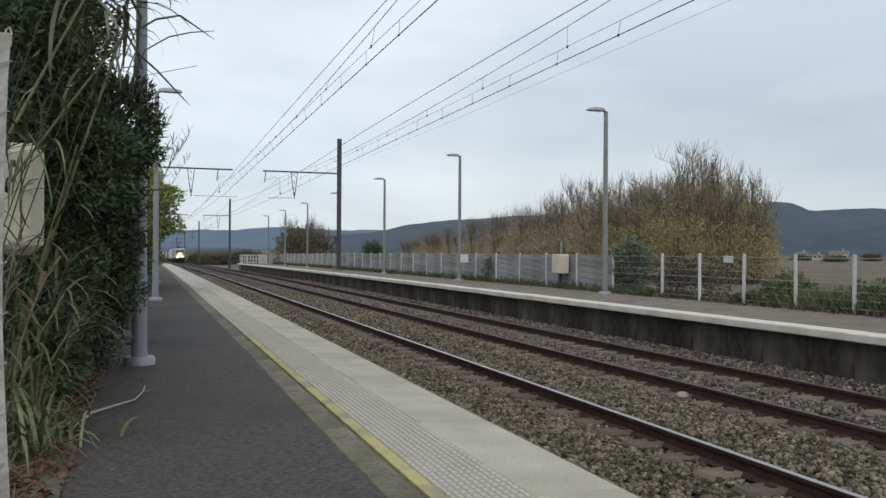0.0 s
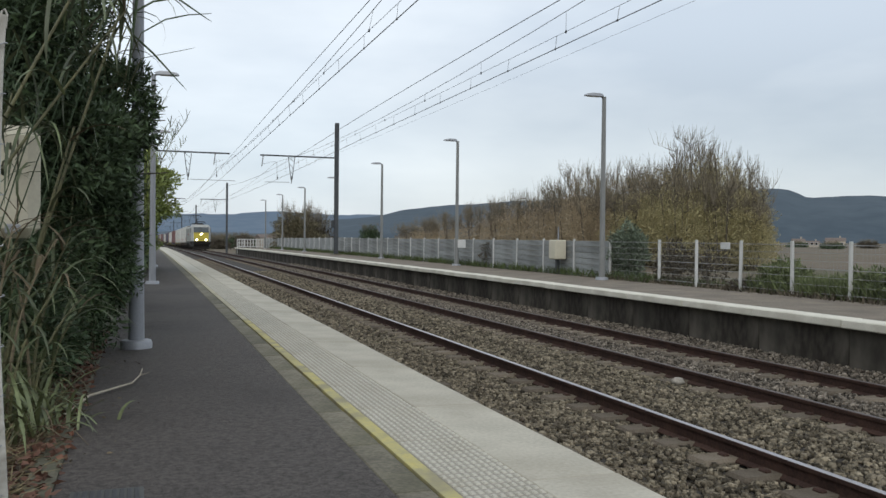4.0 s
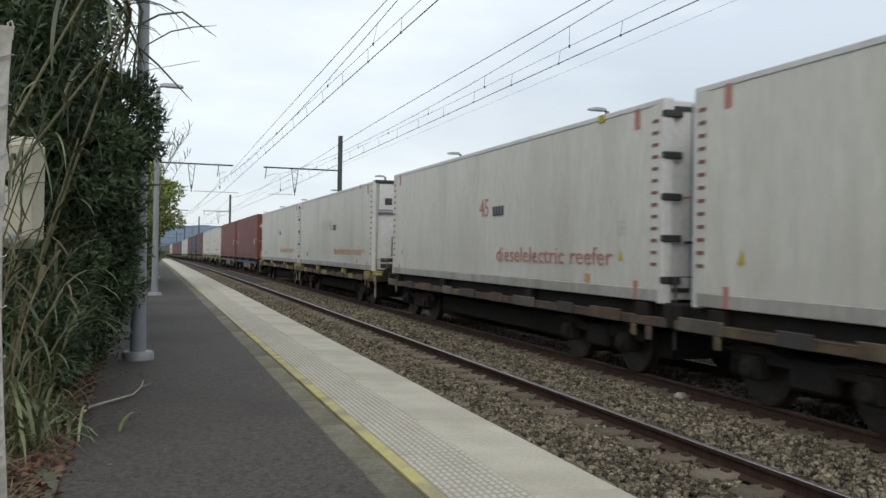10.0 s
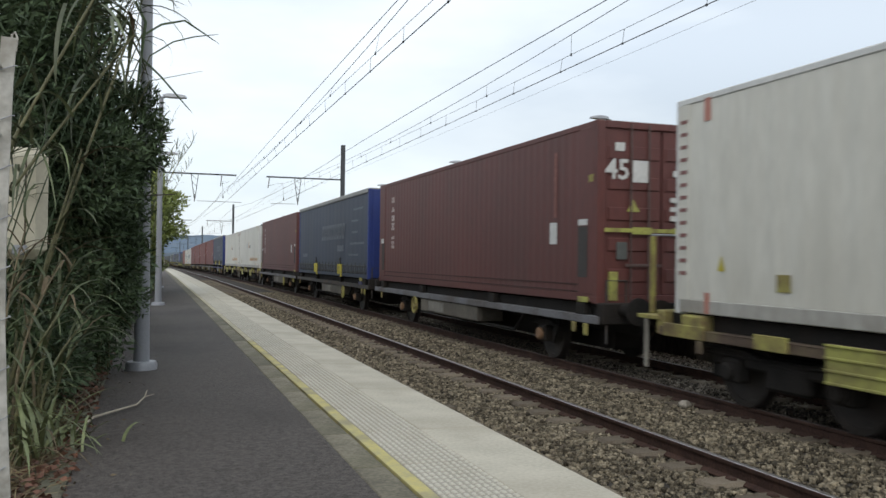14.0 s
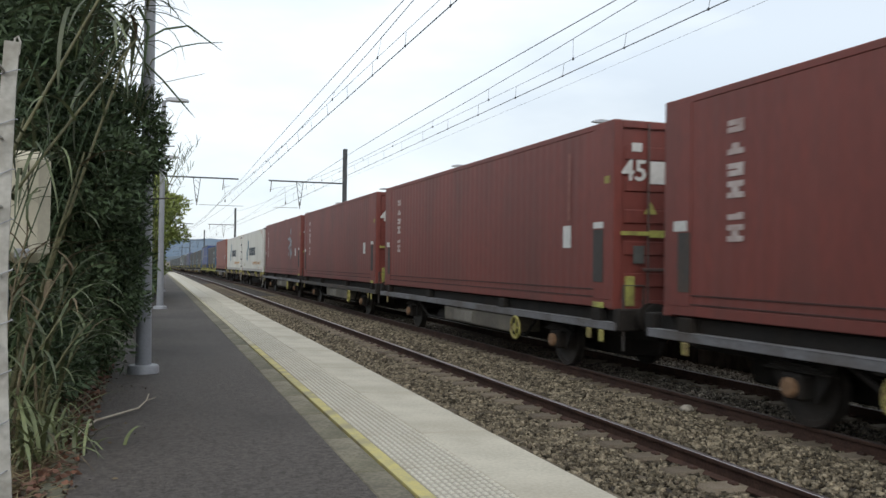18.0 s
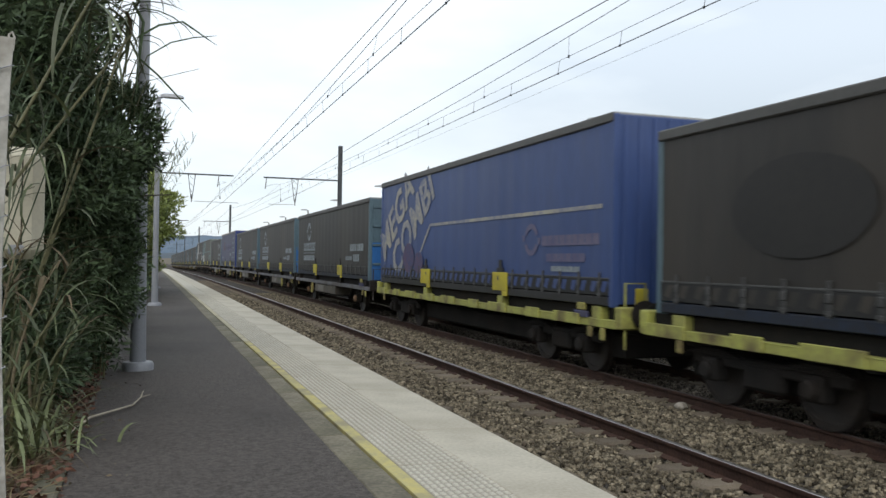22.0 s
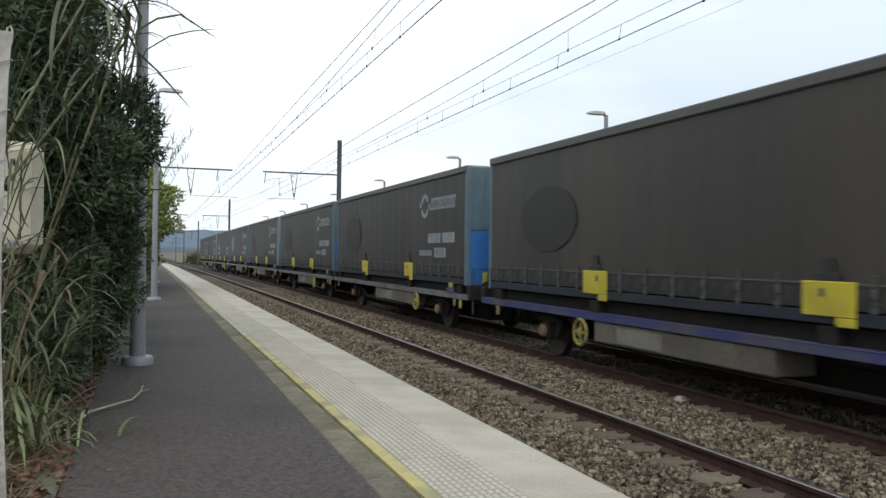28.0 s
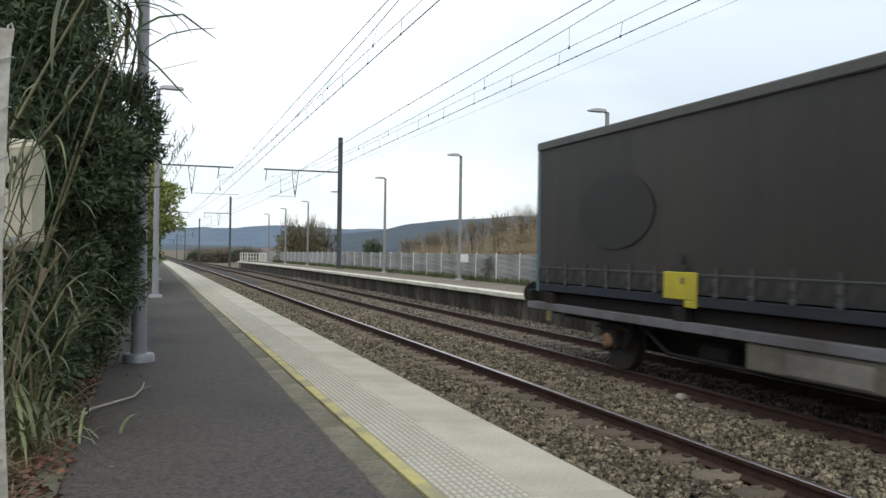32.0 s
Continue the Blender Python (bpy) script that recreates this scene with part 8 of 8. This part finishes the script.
# ---- fence, cabinet, plants of the opposite platform ----
fence = thing("platform_fence", "white concrete posts with grey concrete planks and wire panels", "fence")
wire_mesh = {r: Build().tube([(0, 0.05, 0), (0, 1.62, 0)], r, 4, caps=False).mesh("wire", FENCE_WIRE) for r in (0.010, 0.006)}
upright_wires = Build()
for k in range(16):
    upright_wires.tube([(0.006, 0.07 + k * 0.1, 0.08), (0.006, 0.07 + k * 0.1, 1.14)], 0.0012, 3, caps=False)
upright_wires = upright_wires.mesh("fine_wire_panel", FENCE_WIRE)
plank_mesh = Build().rbox(-0.022, 0.034, 0.003, 0.022, 2.256, 0.187, 0.010).mesh("plank", FENCE_PLANK)
far_panel = Build()
for k in range(6):
    far_panel.rbox(-0.022, 0.034, k * 0.19 + 0.003, 0.022, 2.256, k * 0.19 + 0.187, 0.010)
far_panel = far_panel.mesh("plank_panel", FENCE_PLANK)
post_mesh = Build().rbox(-0.036, -0.032, -0.3, 0.036, 0.032, 1.2, 0.012).mesh("post", FENCE_POST)
FENCE_X = 13.4
fence_ys = [6.75, 8.4, 10.05, 11.7, 13.37, 15.0, 16.72, 18.43, 20.1] + [22.74 + 2.29 * k for k in range(35)]
for k, y in enumerate(fence_ys):
    step = (fence_ys + [fence_ys[-1] + 2.29])[k + 1] - y
    base = FZ - 0.03 + fall(y)
    o = new("post", post_mesh)
    o.parent = fence
    o.matrix_basis = pose(FENCE_X, y, base, 0, 0.7 * math.sin(k * 2.3), 0)
    if y > 61:
        o = new("plank_panel", far_panel)
        o.parent = fence
        o.matrix_basis = pose(FENCE_X + 0.012, y, base)
    elif y > 21:
        for q in range(6):
            o = new("plank", plank_mesh)
            o.parent = fence
            o.matrix_basis = pose(FENCE_X + 0.012 + 0.004 * math.sin(k * 5.1 + q * 2.3), y, base + q * 0.19)
    else:
        for q in range(7):
            o = new("wire", wire_mesh[0.010 if q % 3 == 0 else 0.006])
            o.parent = fence
            o.matrix_basis = pose(FENCE_X, y, base + 0.1 + q * 0.17) @ Matrix.Diagonal((1, step / 1.67, 1, 1))
        o = tagged(new("fine_wire_panel", upright_wires), kind="stuff")
        o.parent = fence
        o.matrix_basis = pose(FENCE_X, y, base) @ Matrix.Diagonal((1, step / 1.67, 1, 1))
cab = thing("equipment_cabinet", "cream equipment cabinet on a short steel stand", "cabinet", pose(13.15, 25.75, FZ - 0.02 + fall(26)))
cb = part("body", Build().rbox(-0.2, -0.25, 0.50, 0.2, 0.25, 1.15, 0.025), CREAM, cab)
part("door", Build().rbox(-0.215, -0.22, 0.53, -0.2, 0.22, 1.12, 0.006), CREAM, cb)
part("leg", Build().rbox(-0.06, -0.05, 0, 0.06, 0.05, 0.5, 0.01), MAST, cab)
part("conduit", Build().tube([(0.12, 0.2, 0), (0.12, 0.2, 1.6)], 0.025, 6), POST_GREY, cab)
sg = thing("notice_plate", "small white notice plate on the lamp post", "sign", pose(12.72, 34.0, FZ + fall(34)))
part("plate", Build().rbox(-0.16, -0.12, 0.75, 0.2, -0.10, 1.1, 0.006), FENCE_POST, sg)
part("clamp", Build().rbox(-0.12, -0.11, 0.85, -0.1, 0.0, 0.95, 0.004), POST_GREY, sg)
word = thing("notice_plate", "small pale notice plate on the fence", "sign", pose(FENCE_X - 0.07, 17.2, FZ + fall(17)))
part("plate", Build().rbox(-0.01, -0.18, 0.95, 0.004, 0.18, 1.12, 0.004), FENCE_POST, word)

# white barrier where the opposite platform ends
bar = thing("platform_end_barrier", "low white tubular barrier at the platform end", "barrier", pose(10.0, 100.2, FZ + fall(100)))
for x in (0.0, 0.75, 1.5, 2.25, 3.0):
    part("upright", Build().tube([(x, 0, -0.8), (x, 0, 1.0)], 0.045, 6), FENCE_POST, bar)
for z in (0.12, 0.55, 0.98):
    part("rail", Build().tube([(0, 0, z), (3.0, 0, z)], 0.04, 6), FENCE_POST, bar)
for k in range(9):
    part("picket", Build().rbox(0.15 + k * 0.32, -0.02, 0.1, 0.27 + k * 0.32, 0.02, 0.98, 0.01), FENCE_POST, bar)


def grass_patch(name, label, x0, x1, y0, y1, n, L, material, seed, z=0.6, wide=0.02):
    rng = np.random.default_rng(seed)
    pts = np.stack([rng.uniform(x0, x1, n), rng.uniform(y0, y1, n), np.zeros(n)], axis=1)
    clump = 0.5 + 0.5 * np.sin(pts[:, 1] * 1.9 + np.sin(pts[:, 0] * 3)) * np.sin(pts[:, 1] * 0.47 + seed)
    keep = rng.random(n) < 0.25 + 0.75 * clump
    pts, clump = pts[keep], clump[keep]
    pts[:, 2] = z + np.array([fall(y) for y in pts[:, 1]])
    d = np.stack([rng.normal(0, 0.45, len(pts)), rng.normal(0, 0.45, len(pts)), np.ones(len(pts))], axis=1)
    v, f = leaf_cards(pts, d, L, wide, rng)
    return solo(name, raw_mesh(name, v, f, material), None, label, "grass", kind="stuff")


grass_patch("fence_grass", "rough green grass along the fence", 13.5, 15.5, 6, 60, 12000, 0.34, GRASS, 3, 0.45, 0.03)
grass_patch("verge_grass", "dry grass behind the fence", 13.8, 19, 6, 90, 9000, 0.34, DRY_GRASS, 4, 0.2, 0.03)
grass_patch("tall_weeds", "tall green weeds growing through the fence", 13.45, 14.9, 8, 16.6, 20000, 0.55, WEED, 8, 0.5, 0.028)
grass_patch("foot_grass", "short grass at the fence foot", 12.9, 13.5, 20, 95, 9000, 0.30, GRASS, 5, 0.60, 0.03)
grass_patch("foot_weeds", "brown weeds at the fence foot", 12.9, 13.5, 12, 24, 1200, 0.16, TWIG_LEAF, 6, 0.60, 0.04)
for x, y, rx, rz, n, m, lb in ((13.95, 22.6, 0.55, 0.86, 6500, LEAF_SHRUB, "grey-green shrub growing through the fence"), (13.95, 20.2, 0.5, 0.62, 1300, TWIG_LEAF, "bare brownish shrub by the fence"), (13.7, 32.6, 0.55, 0.6, 1500, TWIG_LEAF, "small brown shrub by the fence"),
                             (13.75, 16.9, 0.45, 0.17, 1300, TWIG_LEAF, "low heap of brown weeds at the fence foot"), (14.3, 19.2, 0.6, 0.6, 800, TWIG_LEAF, "bare brownish shrub by the fence"), (14.0, 15.9, 0.5, 0.42, 2600, WEED, "bushy green weeds at the fence"), (14.1, 13.6, 0.55, 0.36, 2400, WEED, "bushy green weeds at the fence"), (14.0, 12.4, 0.6, 0.46, 3000, WEED, "bushy green weeds at the fence")):
    shrub("fence_shrub", lb, "shrub", [(x, y, 0.5 + rz, rx, rx * 1.3, rz)], n, (0.12, 0.045), m, int(y * 10), (x, y, 0.45), "shrubs by the fence", 0.8, 0.5)


# ---- trees ----
def tree(x, y, h, r, seed, leaf_m, dense, label, z0=-0.4, poplar=True, leaf=0.13):
    rng = np.random.default_rng(seed)
    th = thing("tree", label, "tree", pose(x, y, z0), group="trees beyond the fence")
    tb = Build()
    tips = []
    nst = 7 if poplar else 5
    for k in range(nst):
        a = 6.28 * k / nst + rng.uniform(-.3, .3)
        q = r * rng.uniform(0.15, 0.75)
        e = Vector((math.cos(a) * q, math.sin(a) * q, h * rng.uniform(0.75, 1.0)))
        m = Vector((e.x * 0.75, e.y * 0.75, e.z * 0.45))
        tb.tube([(e.x * 0.15, e.y * 0.15, -0.3), m, e], 0.13, 5, 0.015)
        for j in range(9):
            u = rng.uniform(0.3, 1.0)
            p = m.lerp(e, u)
            g = Vector((p.x + rng.normal(0, 0.28) * r, p.y + rng.normal(0, 0.28) * r, min(h * 1.02, p.z + rng.uniform(0.4, 1.6))))
            tb.tube([p, g], 0.024, 4, 0.006)
            tips.append((p, g))
    part("trunk", tb, BARK, th)
    tw = Build()
    for p, g in tips:
        for j in range(15):
            u = rng.uniform(0.1, 1.0)
            q = p.lerp(g, u)
            e = q + Vector((rng.normal(0, 0.22), rng.normal(0, 0.22), rng.uniform(0.4, 1.3)))
            tw.tube([q, e], 0.011, 3, 0.004, caps=False)
    part("twig_mass", tw, TREE_TWIG, th)
    n = int(dense)
    blobs = [(0, 0, h * 0.36, r, r, h * 0.36), (rng.uniform(-.3, .3) * r, 0, h * 0.60, r * 0.82, r * 0.82, h * 0.33)]
    p, d = crown_points(blobs, n, rng, 0.9)
    v, f = leaf_cards(p, d, leaf, leaf * 0.5, rng)
    part("crown", raw_mesh("crown", v, f, leaf_m), None, th)
    return th


# a clump of poplars beyond the fence: bearing, distance, height, spread
POPLARS = ((36.4, 69, 10.4, 3.2), (38.0, 68, 8.8, 2.9), (34.8, 69, 9.2, 3.2), (33.0, 70, 8.4, 3.0), (38.8, 66, 6.9, 2.4), (31.2, 71, 8.6, 3.0), (29.4, 72, 8.1, 3.0), (35.6, 74, 8.8, 3.2), (27.8, 76, 7.2, 3.0),
           (26.4, 82, 6.9, 3.0), (24.8, 88, 6.4, 3.0), (23.2, 94, 5.9, 3.0), (21.6, 100, 5.4, 3.2), (20.0, 108, 4.9, 3.3), (18.6, 116, 4.2, 3.3), (17.3, 122, 3.5, 3.2), (32.0, 66, 6.6, 2.8), (37.6, 65, 6.8, 2.8), (29.6, 67, 6.0, 2.6), (35.0, 65, 6.8, 2.8), (39.4, 65, 4.8, 2.0))
for i, (az, R, h, r) in enumerate(POPLARS):
    olive = i in (0, 1, 2, 4, 16, 17, 7, 19, 20)
    tree(R * math.sin(radians(az)), R * math.cos(radians(az)), h * 0.95 + 0.2, r, 100 + i, OLIVE if olive else AUTUMN, 15500 if R < 90 else 9000, "half-bare poplar with olive leaves" if olive else "half-bare tree with brown autumn leaves", -0.55)
tree(15.8, 93, 5.0, 2.9, 130, OLIVE_DULL, 14000, "rounded olive-green tree beyond the platform", -0.3, False, 0.22)
tree(18.4, 97, 4.3, 2.6, 131, TWIG_LEAF, 9000, "small brownish tree beyond the platform", -0.3, False, 0.2)
tree(61, 235, 7.0, 3.4, 132, LEAF_DARK, 4000, "dark round tree in the field", -1.9, False, 0.5)
for i in range(16):
    rr = np.random.default_rng(300 + i)
    x, y = (-6 + 3.6 * i + rr.uniform(-1, 1), 190 + 30 * rr.random() + 6 * i)
    if 1.5 < x < 11.5:
        x = 14 + rr.uniform(0, 4)
    tree(x, y, 2.4 + 1.8 * rr.random(), 3.2, 140 + i, LEAF_DARK if i % 3 else TWIG_LEAF, 1600, "low dark tree beyond the station", -0.6 + fall(y), False, 0.55)
for i in range(14):
    rr = np.random.default_rng(330 + i)
    a = radians(30 + 2.0 * i)
    R = 330 + 60 * rr.random()
    tree(R * math.sin(a), R * math.cos(a), 1.8 + 1.4 * rr.random(), 4.5, 160 + i, LEAF_DARK if i % 4 else TWIG_LEAF, 1500, "distant low tree in the field", -0.6 + lie(R * math.sin(a), R * math.cos(a)), False, 0.7)


# ---- houses and hills ----
def house(x, y, w, d, h, turn, label):
    th = thing("house", label, "house", pose(x, y, lie(x, y) - 0.5, 0, 0, turn), group="distant houses")
    wl = part("wall", Build().box(-w / 2, -d / 2, -0.5, w / 2, d / 2, h), HOUSE_WALL, th)
    b = Build()
    b.add([(-w / 2 - .4, -d / 2 - .4, h), (w / 2 + .4, -d / 2 - .4, h), (w / 2 + .4, d / 2 + .4, h), (-w / 2 - .4, d / 2 + .4, h), (-w / 2 - .4, 0, h + d * 0.22), (w / 2 + .4, 0, h + d * 0.22)],
          [(0, 1, 5, 4), (2, 3, 4, 5), (0, 4, 3), (1, 2, 5), (3, 2, 1, 0)])
    rf = part("roof", b, ROOF_TILE, th)
    part("chimney", Build().box(w * 0.2, 0.2, h + 0.4, w * 0.2 + 0.6, 0.8, h + d * 0.22 + 0.9), HOUSE_WALL, rf)
    for k in range(3):
        xx = -w * 0.32 + k * w * 0.32
        wi = part("window", Build().box(xx - 0.55, -d / 2 - 0.04, 1.0, xx + 0.55, -d / 2 + 0.02, 2.3), FENCE_POST, wl)
        part("pane", Build().box(xx - 0.45, -d / 2 - 0.06, 1.1, xx + 0.45, -d / 2 - 0.045, 2.2), GLASS_DARK, wi)


house(299.7, 308.3, 8, 6, 3.2, -40, "pale rendered house with a tiled roof")
house(288.2, 319.2, 5, 5, 2.9, -30, "low pale house with a tiled roof")
house(292.6, 315.1, 6, 5, 1.9, -45, "long low pale farm building")
house(28.5, 195, 9, 3.6, 2.9, 12, "low white-walled house beyond the station")


def ridge(name, label, R, knots, depth, material, seed, rough):
    """A wooded ridge seen round the horizon: knots of bearing and rise in degrees, with small uneven crests."""
    rng = np.random.default_rng(seed)
    az = np.arange(-70, 120, 0.5)
    el = np.interp(az, [q[0] for q in knots], [q[1] for q in knots])
    ph = rng.uniform(0, 6.28, 6)
    for k in range(6):
        el = el + rough / (k + 1) * np.sin(az * (0.9 + 0.83 * k) + ph[k])
    V = []
    rows = 8
    for j in range(rows):
        u = j / (rows - 1)
        rr = R + depth * u
        for a, e in zip(az, el):
            wob = 1 + 0.03 * math.sin(a * 2.3 + 3 * u) * u * (1 - u) * 4
            top = math.tan(radians(e)) * (R + depth)
            z = -6 + (top + 6) * (u ** 0.8) * wob
            V.append((math.sin(radians(a)) * rr, math.cos(radians(a)) * rr, z))
    n = len(az)
    F = [(j * n + i, j * n + i + 1, (j + 1) * n + i + 1, (j + 1) * n + i) for j in range(rows - 1) for i in range(n - 1)]
    return solo(name, Build().add(V, F), material, label, "hills", kind="structure", smooth=True)


# haze lies in the ridge colours, paler on the farther one
ridge("backdrop_far_hills", "distant hills in pale blue painted haze", 2700, ((-70, 1.5), (-5, 1.3), (3, 1.35), (8, 1.55), (12, 1.5), (20, 1.3), (60, 1.2), (120, 1.0)), 600, FAR_HILL, 3, 0.05)
ridge("backdrop_near_hills", "dark wooded hills under low cloud, blued by painted haze", 1500, ((-70, 0.4), (8, 0.2), (10.5, 0.95), (15, 1.45), (17.5, 1.95), (20, 2.25), (24, 2.45), (30, 2.9), (36, 3.2), (40.5, 3.35), (41.6, 3.25), (42.6, 2.75), (46, 2.8), (60, 2.9), (90, 1.6), (120, 1.2)), 500, HILL, 5, 0.035)

# ---- pieces of the platforms and tracks ----
lay(lambda y: kerb_mesh, -4, 60, 1.0, "kerb_stone")
lay(lambda y: edge_mesh, -4, 112, 2.0, "edge_slab")
lay(lambda y: tact_mesh if y < 30 else tact_plain, -4, 80, 1.0, "tactile_slab")
b = Build()
b.sweep([(1.165, PZ - 0.2), (1.362, PZ - 0.2), (1.362, PZ), (1.165, PZ)], 60, 112, 4)
part("far_kerb", b, KERB, near)
b = Build()
b.sweep([(1.466, PZ - 0.1), (1.896, PZ - 0.1), (1.896, PZ), (1.466, PZ)], 80, 112, 4)
part("far_tactile", b, TACTILE, near)
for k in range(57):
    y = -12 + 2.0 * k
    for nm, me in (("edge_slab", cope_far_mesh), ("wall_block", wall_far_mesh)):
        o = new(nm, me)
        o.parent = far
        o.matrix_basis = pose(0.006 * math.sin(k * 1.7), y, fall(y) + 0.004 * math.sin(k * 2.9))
b = Build()
for s in (-GAUGE, GAUGE):
    b.rbox(s - 0.40, -0.14, -0.33, s + 0.40, 0.14, -0.158, 0.03)
b.rbox(-0.4, -0.05, -0.3, 0.4, 0.05, -0.2, 0.01)
sleeper_mesh = b.mesh("sleeper", SLEEPER)
cl = Build()
for s in (-GAUGE, GAUGE):
    for o in (-1, 1):
        cl.rbox(s + o * 0.085 - 0.035, -0.05, -0.162, s + o * 0.085 + 0.035, 0.05, -0.125, 0.012)
clip_mesh = cl.mesh("rail_clip", RAIL_RUST)
rs = np.random.default_rng(77)
for tr, cx in ((track_near, NEAR_TRACK), (track_far, FAR_TRACK)):
    for k in range(135):
        y = -2.0 + k * 0.6
        o = new("sleeper", sleeper_mesh)
        o.parent = tr
        o.matrix_basis = pose(cx + rs.normal(0, 0.012), y + rs.normal(0, 0.015), fall(y) + 0.022 + rs.normal(0, 0.004))
        c = new("rail_clip", clip_mesh)
        c.parent = o
        c.matrix_basis = pose(0, 0, -0.01)


def stones(name, label, x0, x1, y0, y1, n, size, material, seed, heap=0.0):
    """Broken ballast stones lying on the bed."""
    rng = np.random.default_rng(seed)
    x, y = rng.uniform(x0, x1, n), rng.uniform(y0, y1, n)
    bed_z = np.interp(x, [q[0] for q in sec[1:-1]], [q[1] for q in sec[1:-1]])
    near_rail = np.min(np.abs(x[:, None] - np.array([NEAR_TRACK - GAUGE, NEAR_TRACK + GAUGE, FAR_TRACK - GAUGE, FAR_TRACK + GAUGE])), axis=1)
    keep = near_rail > 0.09
    pad = (near_rail < 0.41) & (np.abs((y + 2.0 + 0.3) % 0.6 - 0.3) < 0.15) & (rng.random(n) < 0.7)
    keep &= ~pad
    x, y, bed_z = x[keep], y[keep], bed_z[keep]
    n = len(x)
    z = bed_z + rng.uniform(-0.012, 0.026 + heap, n) + np.array([fall(q) for q in y])
    cube = np.array([(i, j, k) for k in (-1, 1) for j in (-1, 1) for i in (-1, 1)], dtype=float)
    v = cube[None] * rng.uniform(0.55, 1.0, (n, 8, 1)) * rng.uniform(0.6, 1.2, (n, 1, 3)) * (size * rng.uniform(0.6, 1.25, (n, 1, 1))) * 0.5
    a, c = rng.uniform(0, 6.28, n), rng.uniform(-0.7, 0.7, n)
    ca, sa, cc, sc = np.cos(a)[:, None], np.sin(a)[:, None], np.cos(c)[:, None], np.sin(c)[:, None]
    X, Y, Z = v[..., 0], v[..., 1], v[..., 2]
    Y, Z = Y * cc - Z * sc, Y * sc + Z * cc
    X, Y = X * ca - Y * sa, X * sa + Y * ca
    V = np.stack([X + x[:, None], Y + y[:, None], Z + z[:, None]], axis=-1).reshape(-1, 3)
    q = np.array([(0, 2, 3, 1), (4, 5, 7, 6), (0, 1, 5, 4), (2, 6, 7, 3), (0, 4, 6, 2), (1, 3, 7, 5)])
    F = (np.arange(n)[:, None, None] * 8 + q[None]).reshape(-1, 4)
    return solo(name, raw_mesh(name, V, F, material), None, label, "ballast", kind="stuff")


stones("ballast_stones", "brown-grey broken ballast stones between the rails", 2.35, 7.15, -3.0, 16, 66000, 0.052, BALLAST, 51)
stones("ballast_stones", "brown-grey broken ballast stones between the rails", 2.35, 7.15, 16, 48, 30000, 0.068, BALLAST, 52)
stones("ballast_stones_grey", "paler grey ballast stones by the opposite platform", 7.18, 10.0, -3, 24, 40000, 0.048, BALLAST_GREY, 53, 0.01)
stones("ballast_stones_grey", "paler grey ballast stones by the opposite platform", 7.18, 10.0, 24, 60, 14000, 0.075, BALLAST_GREY, 54, 0.01)
stones("pale_stones", "scattered pale ballast stones", 2.5, 7.1, 3, 30, 1400, 0.042, SLEEPER, 55, 0.02)
solo("white_stone", Build().rbox(-0.11, -0.07, -0.05, 0.11, 0.07, 0.06, 0.045), PALE_STONE, "single whitish stone lying in the ballast", "stone", pose(6.86, 9.81, -0.13, 8, 5, 30))


# ---- what moves ----
# how far the train lags behind a steady run, second by second, in metres
LAG = {10: 0.2, 11: 0.6, 13: 0.2, 14: 0.15, 19: -0.4, 20: 0.1, 21: 0.5, 22: 0.0, 23: 0.14, 25: -0.2, 28: 0.15, 32: 0.2}


def motions():
    """The train runs past at an almost steady speed; canes sway a little."""
    for ob, s in MOVERS:
        rows = []
        for t in range(0, 33):
            y = s - SPEED * t + LAG.get(t, 0.0)
            a, c = fall(y + 2), fall(y + 12)
            rows.append((t, pose(FAR_TRACK, y, a - (c - a) * 0.2, math.degrees(math.atan((c - a) / 10)))))
        walk(ob, rows)
    for ob, m0, amp, rate, ph in SWAYERS:
        walk(ob, [(t, m0 @ pose(0, 0, 0, amp * math.sin(rate * t + ph), amp * 0.8 * math.sin(rate * 0.77 * t + 2 * ph), 0)) for t in range(0, 33)])


motions()
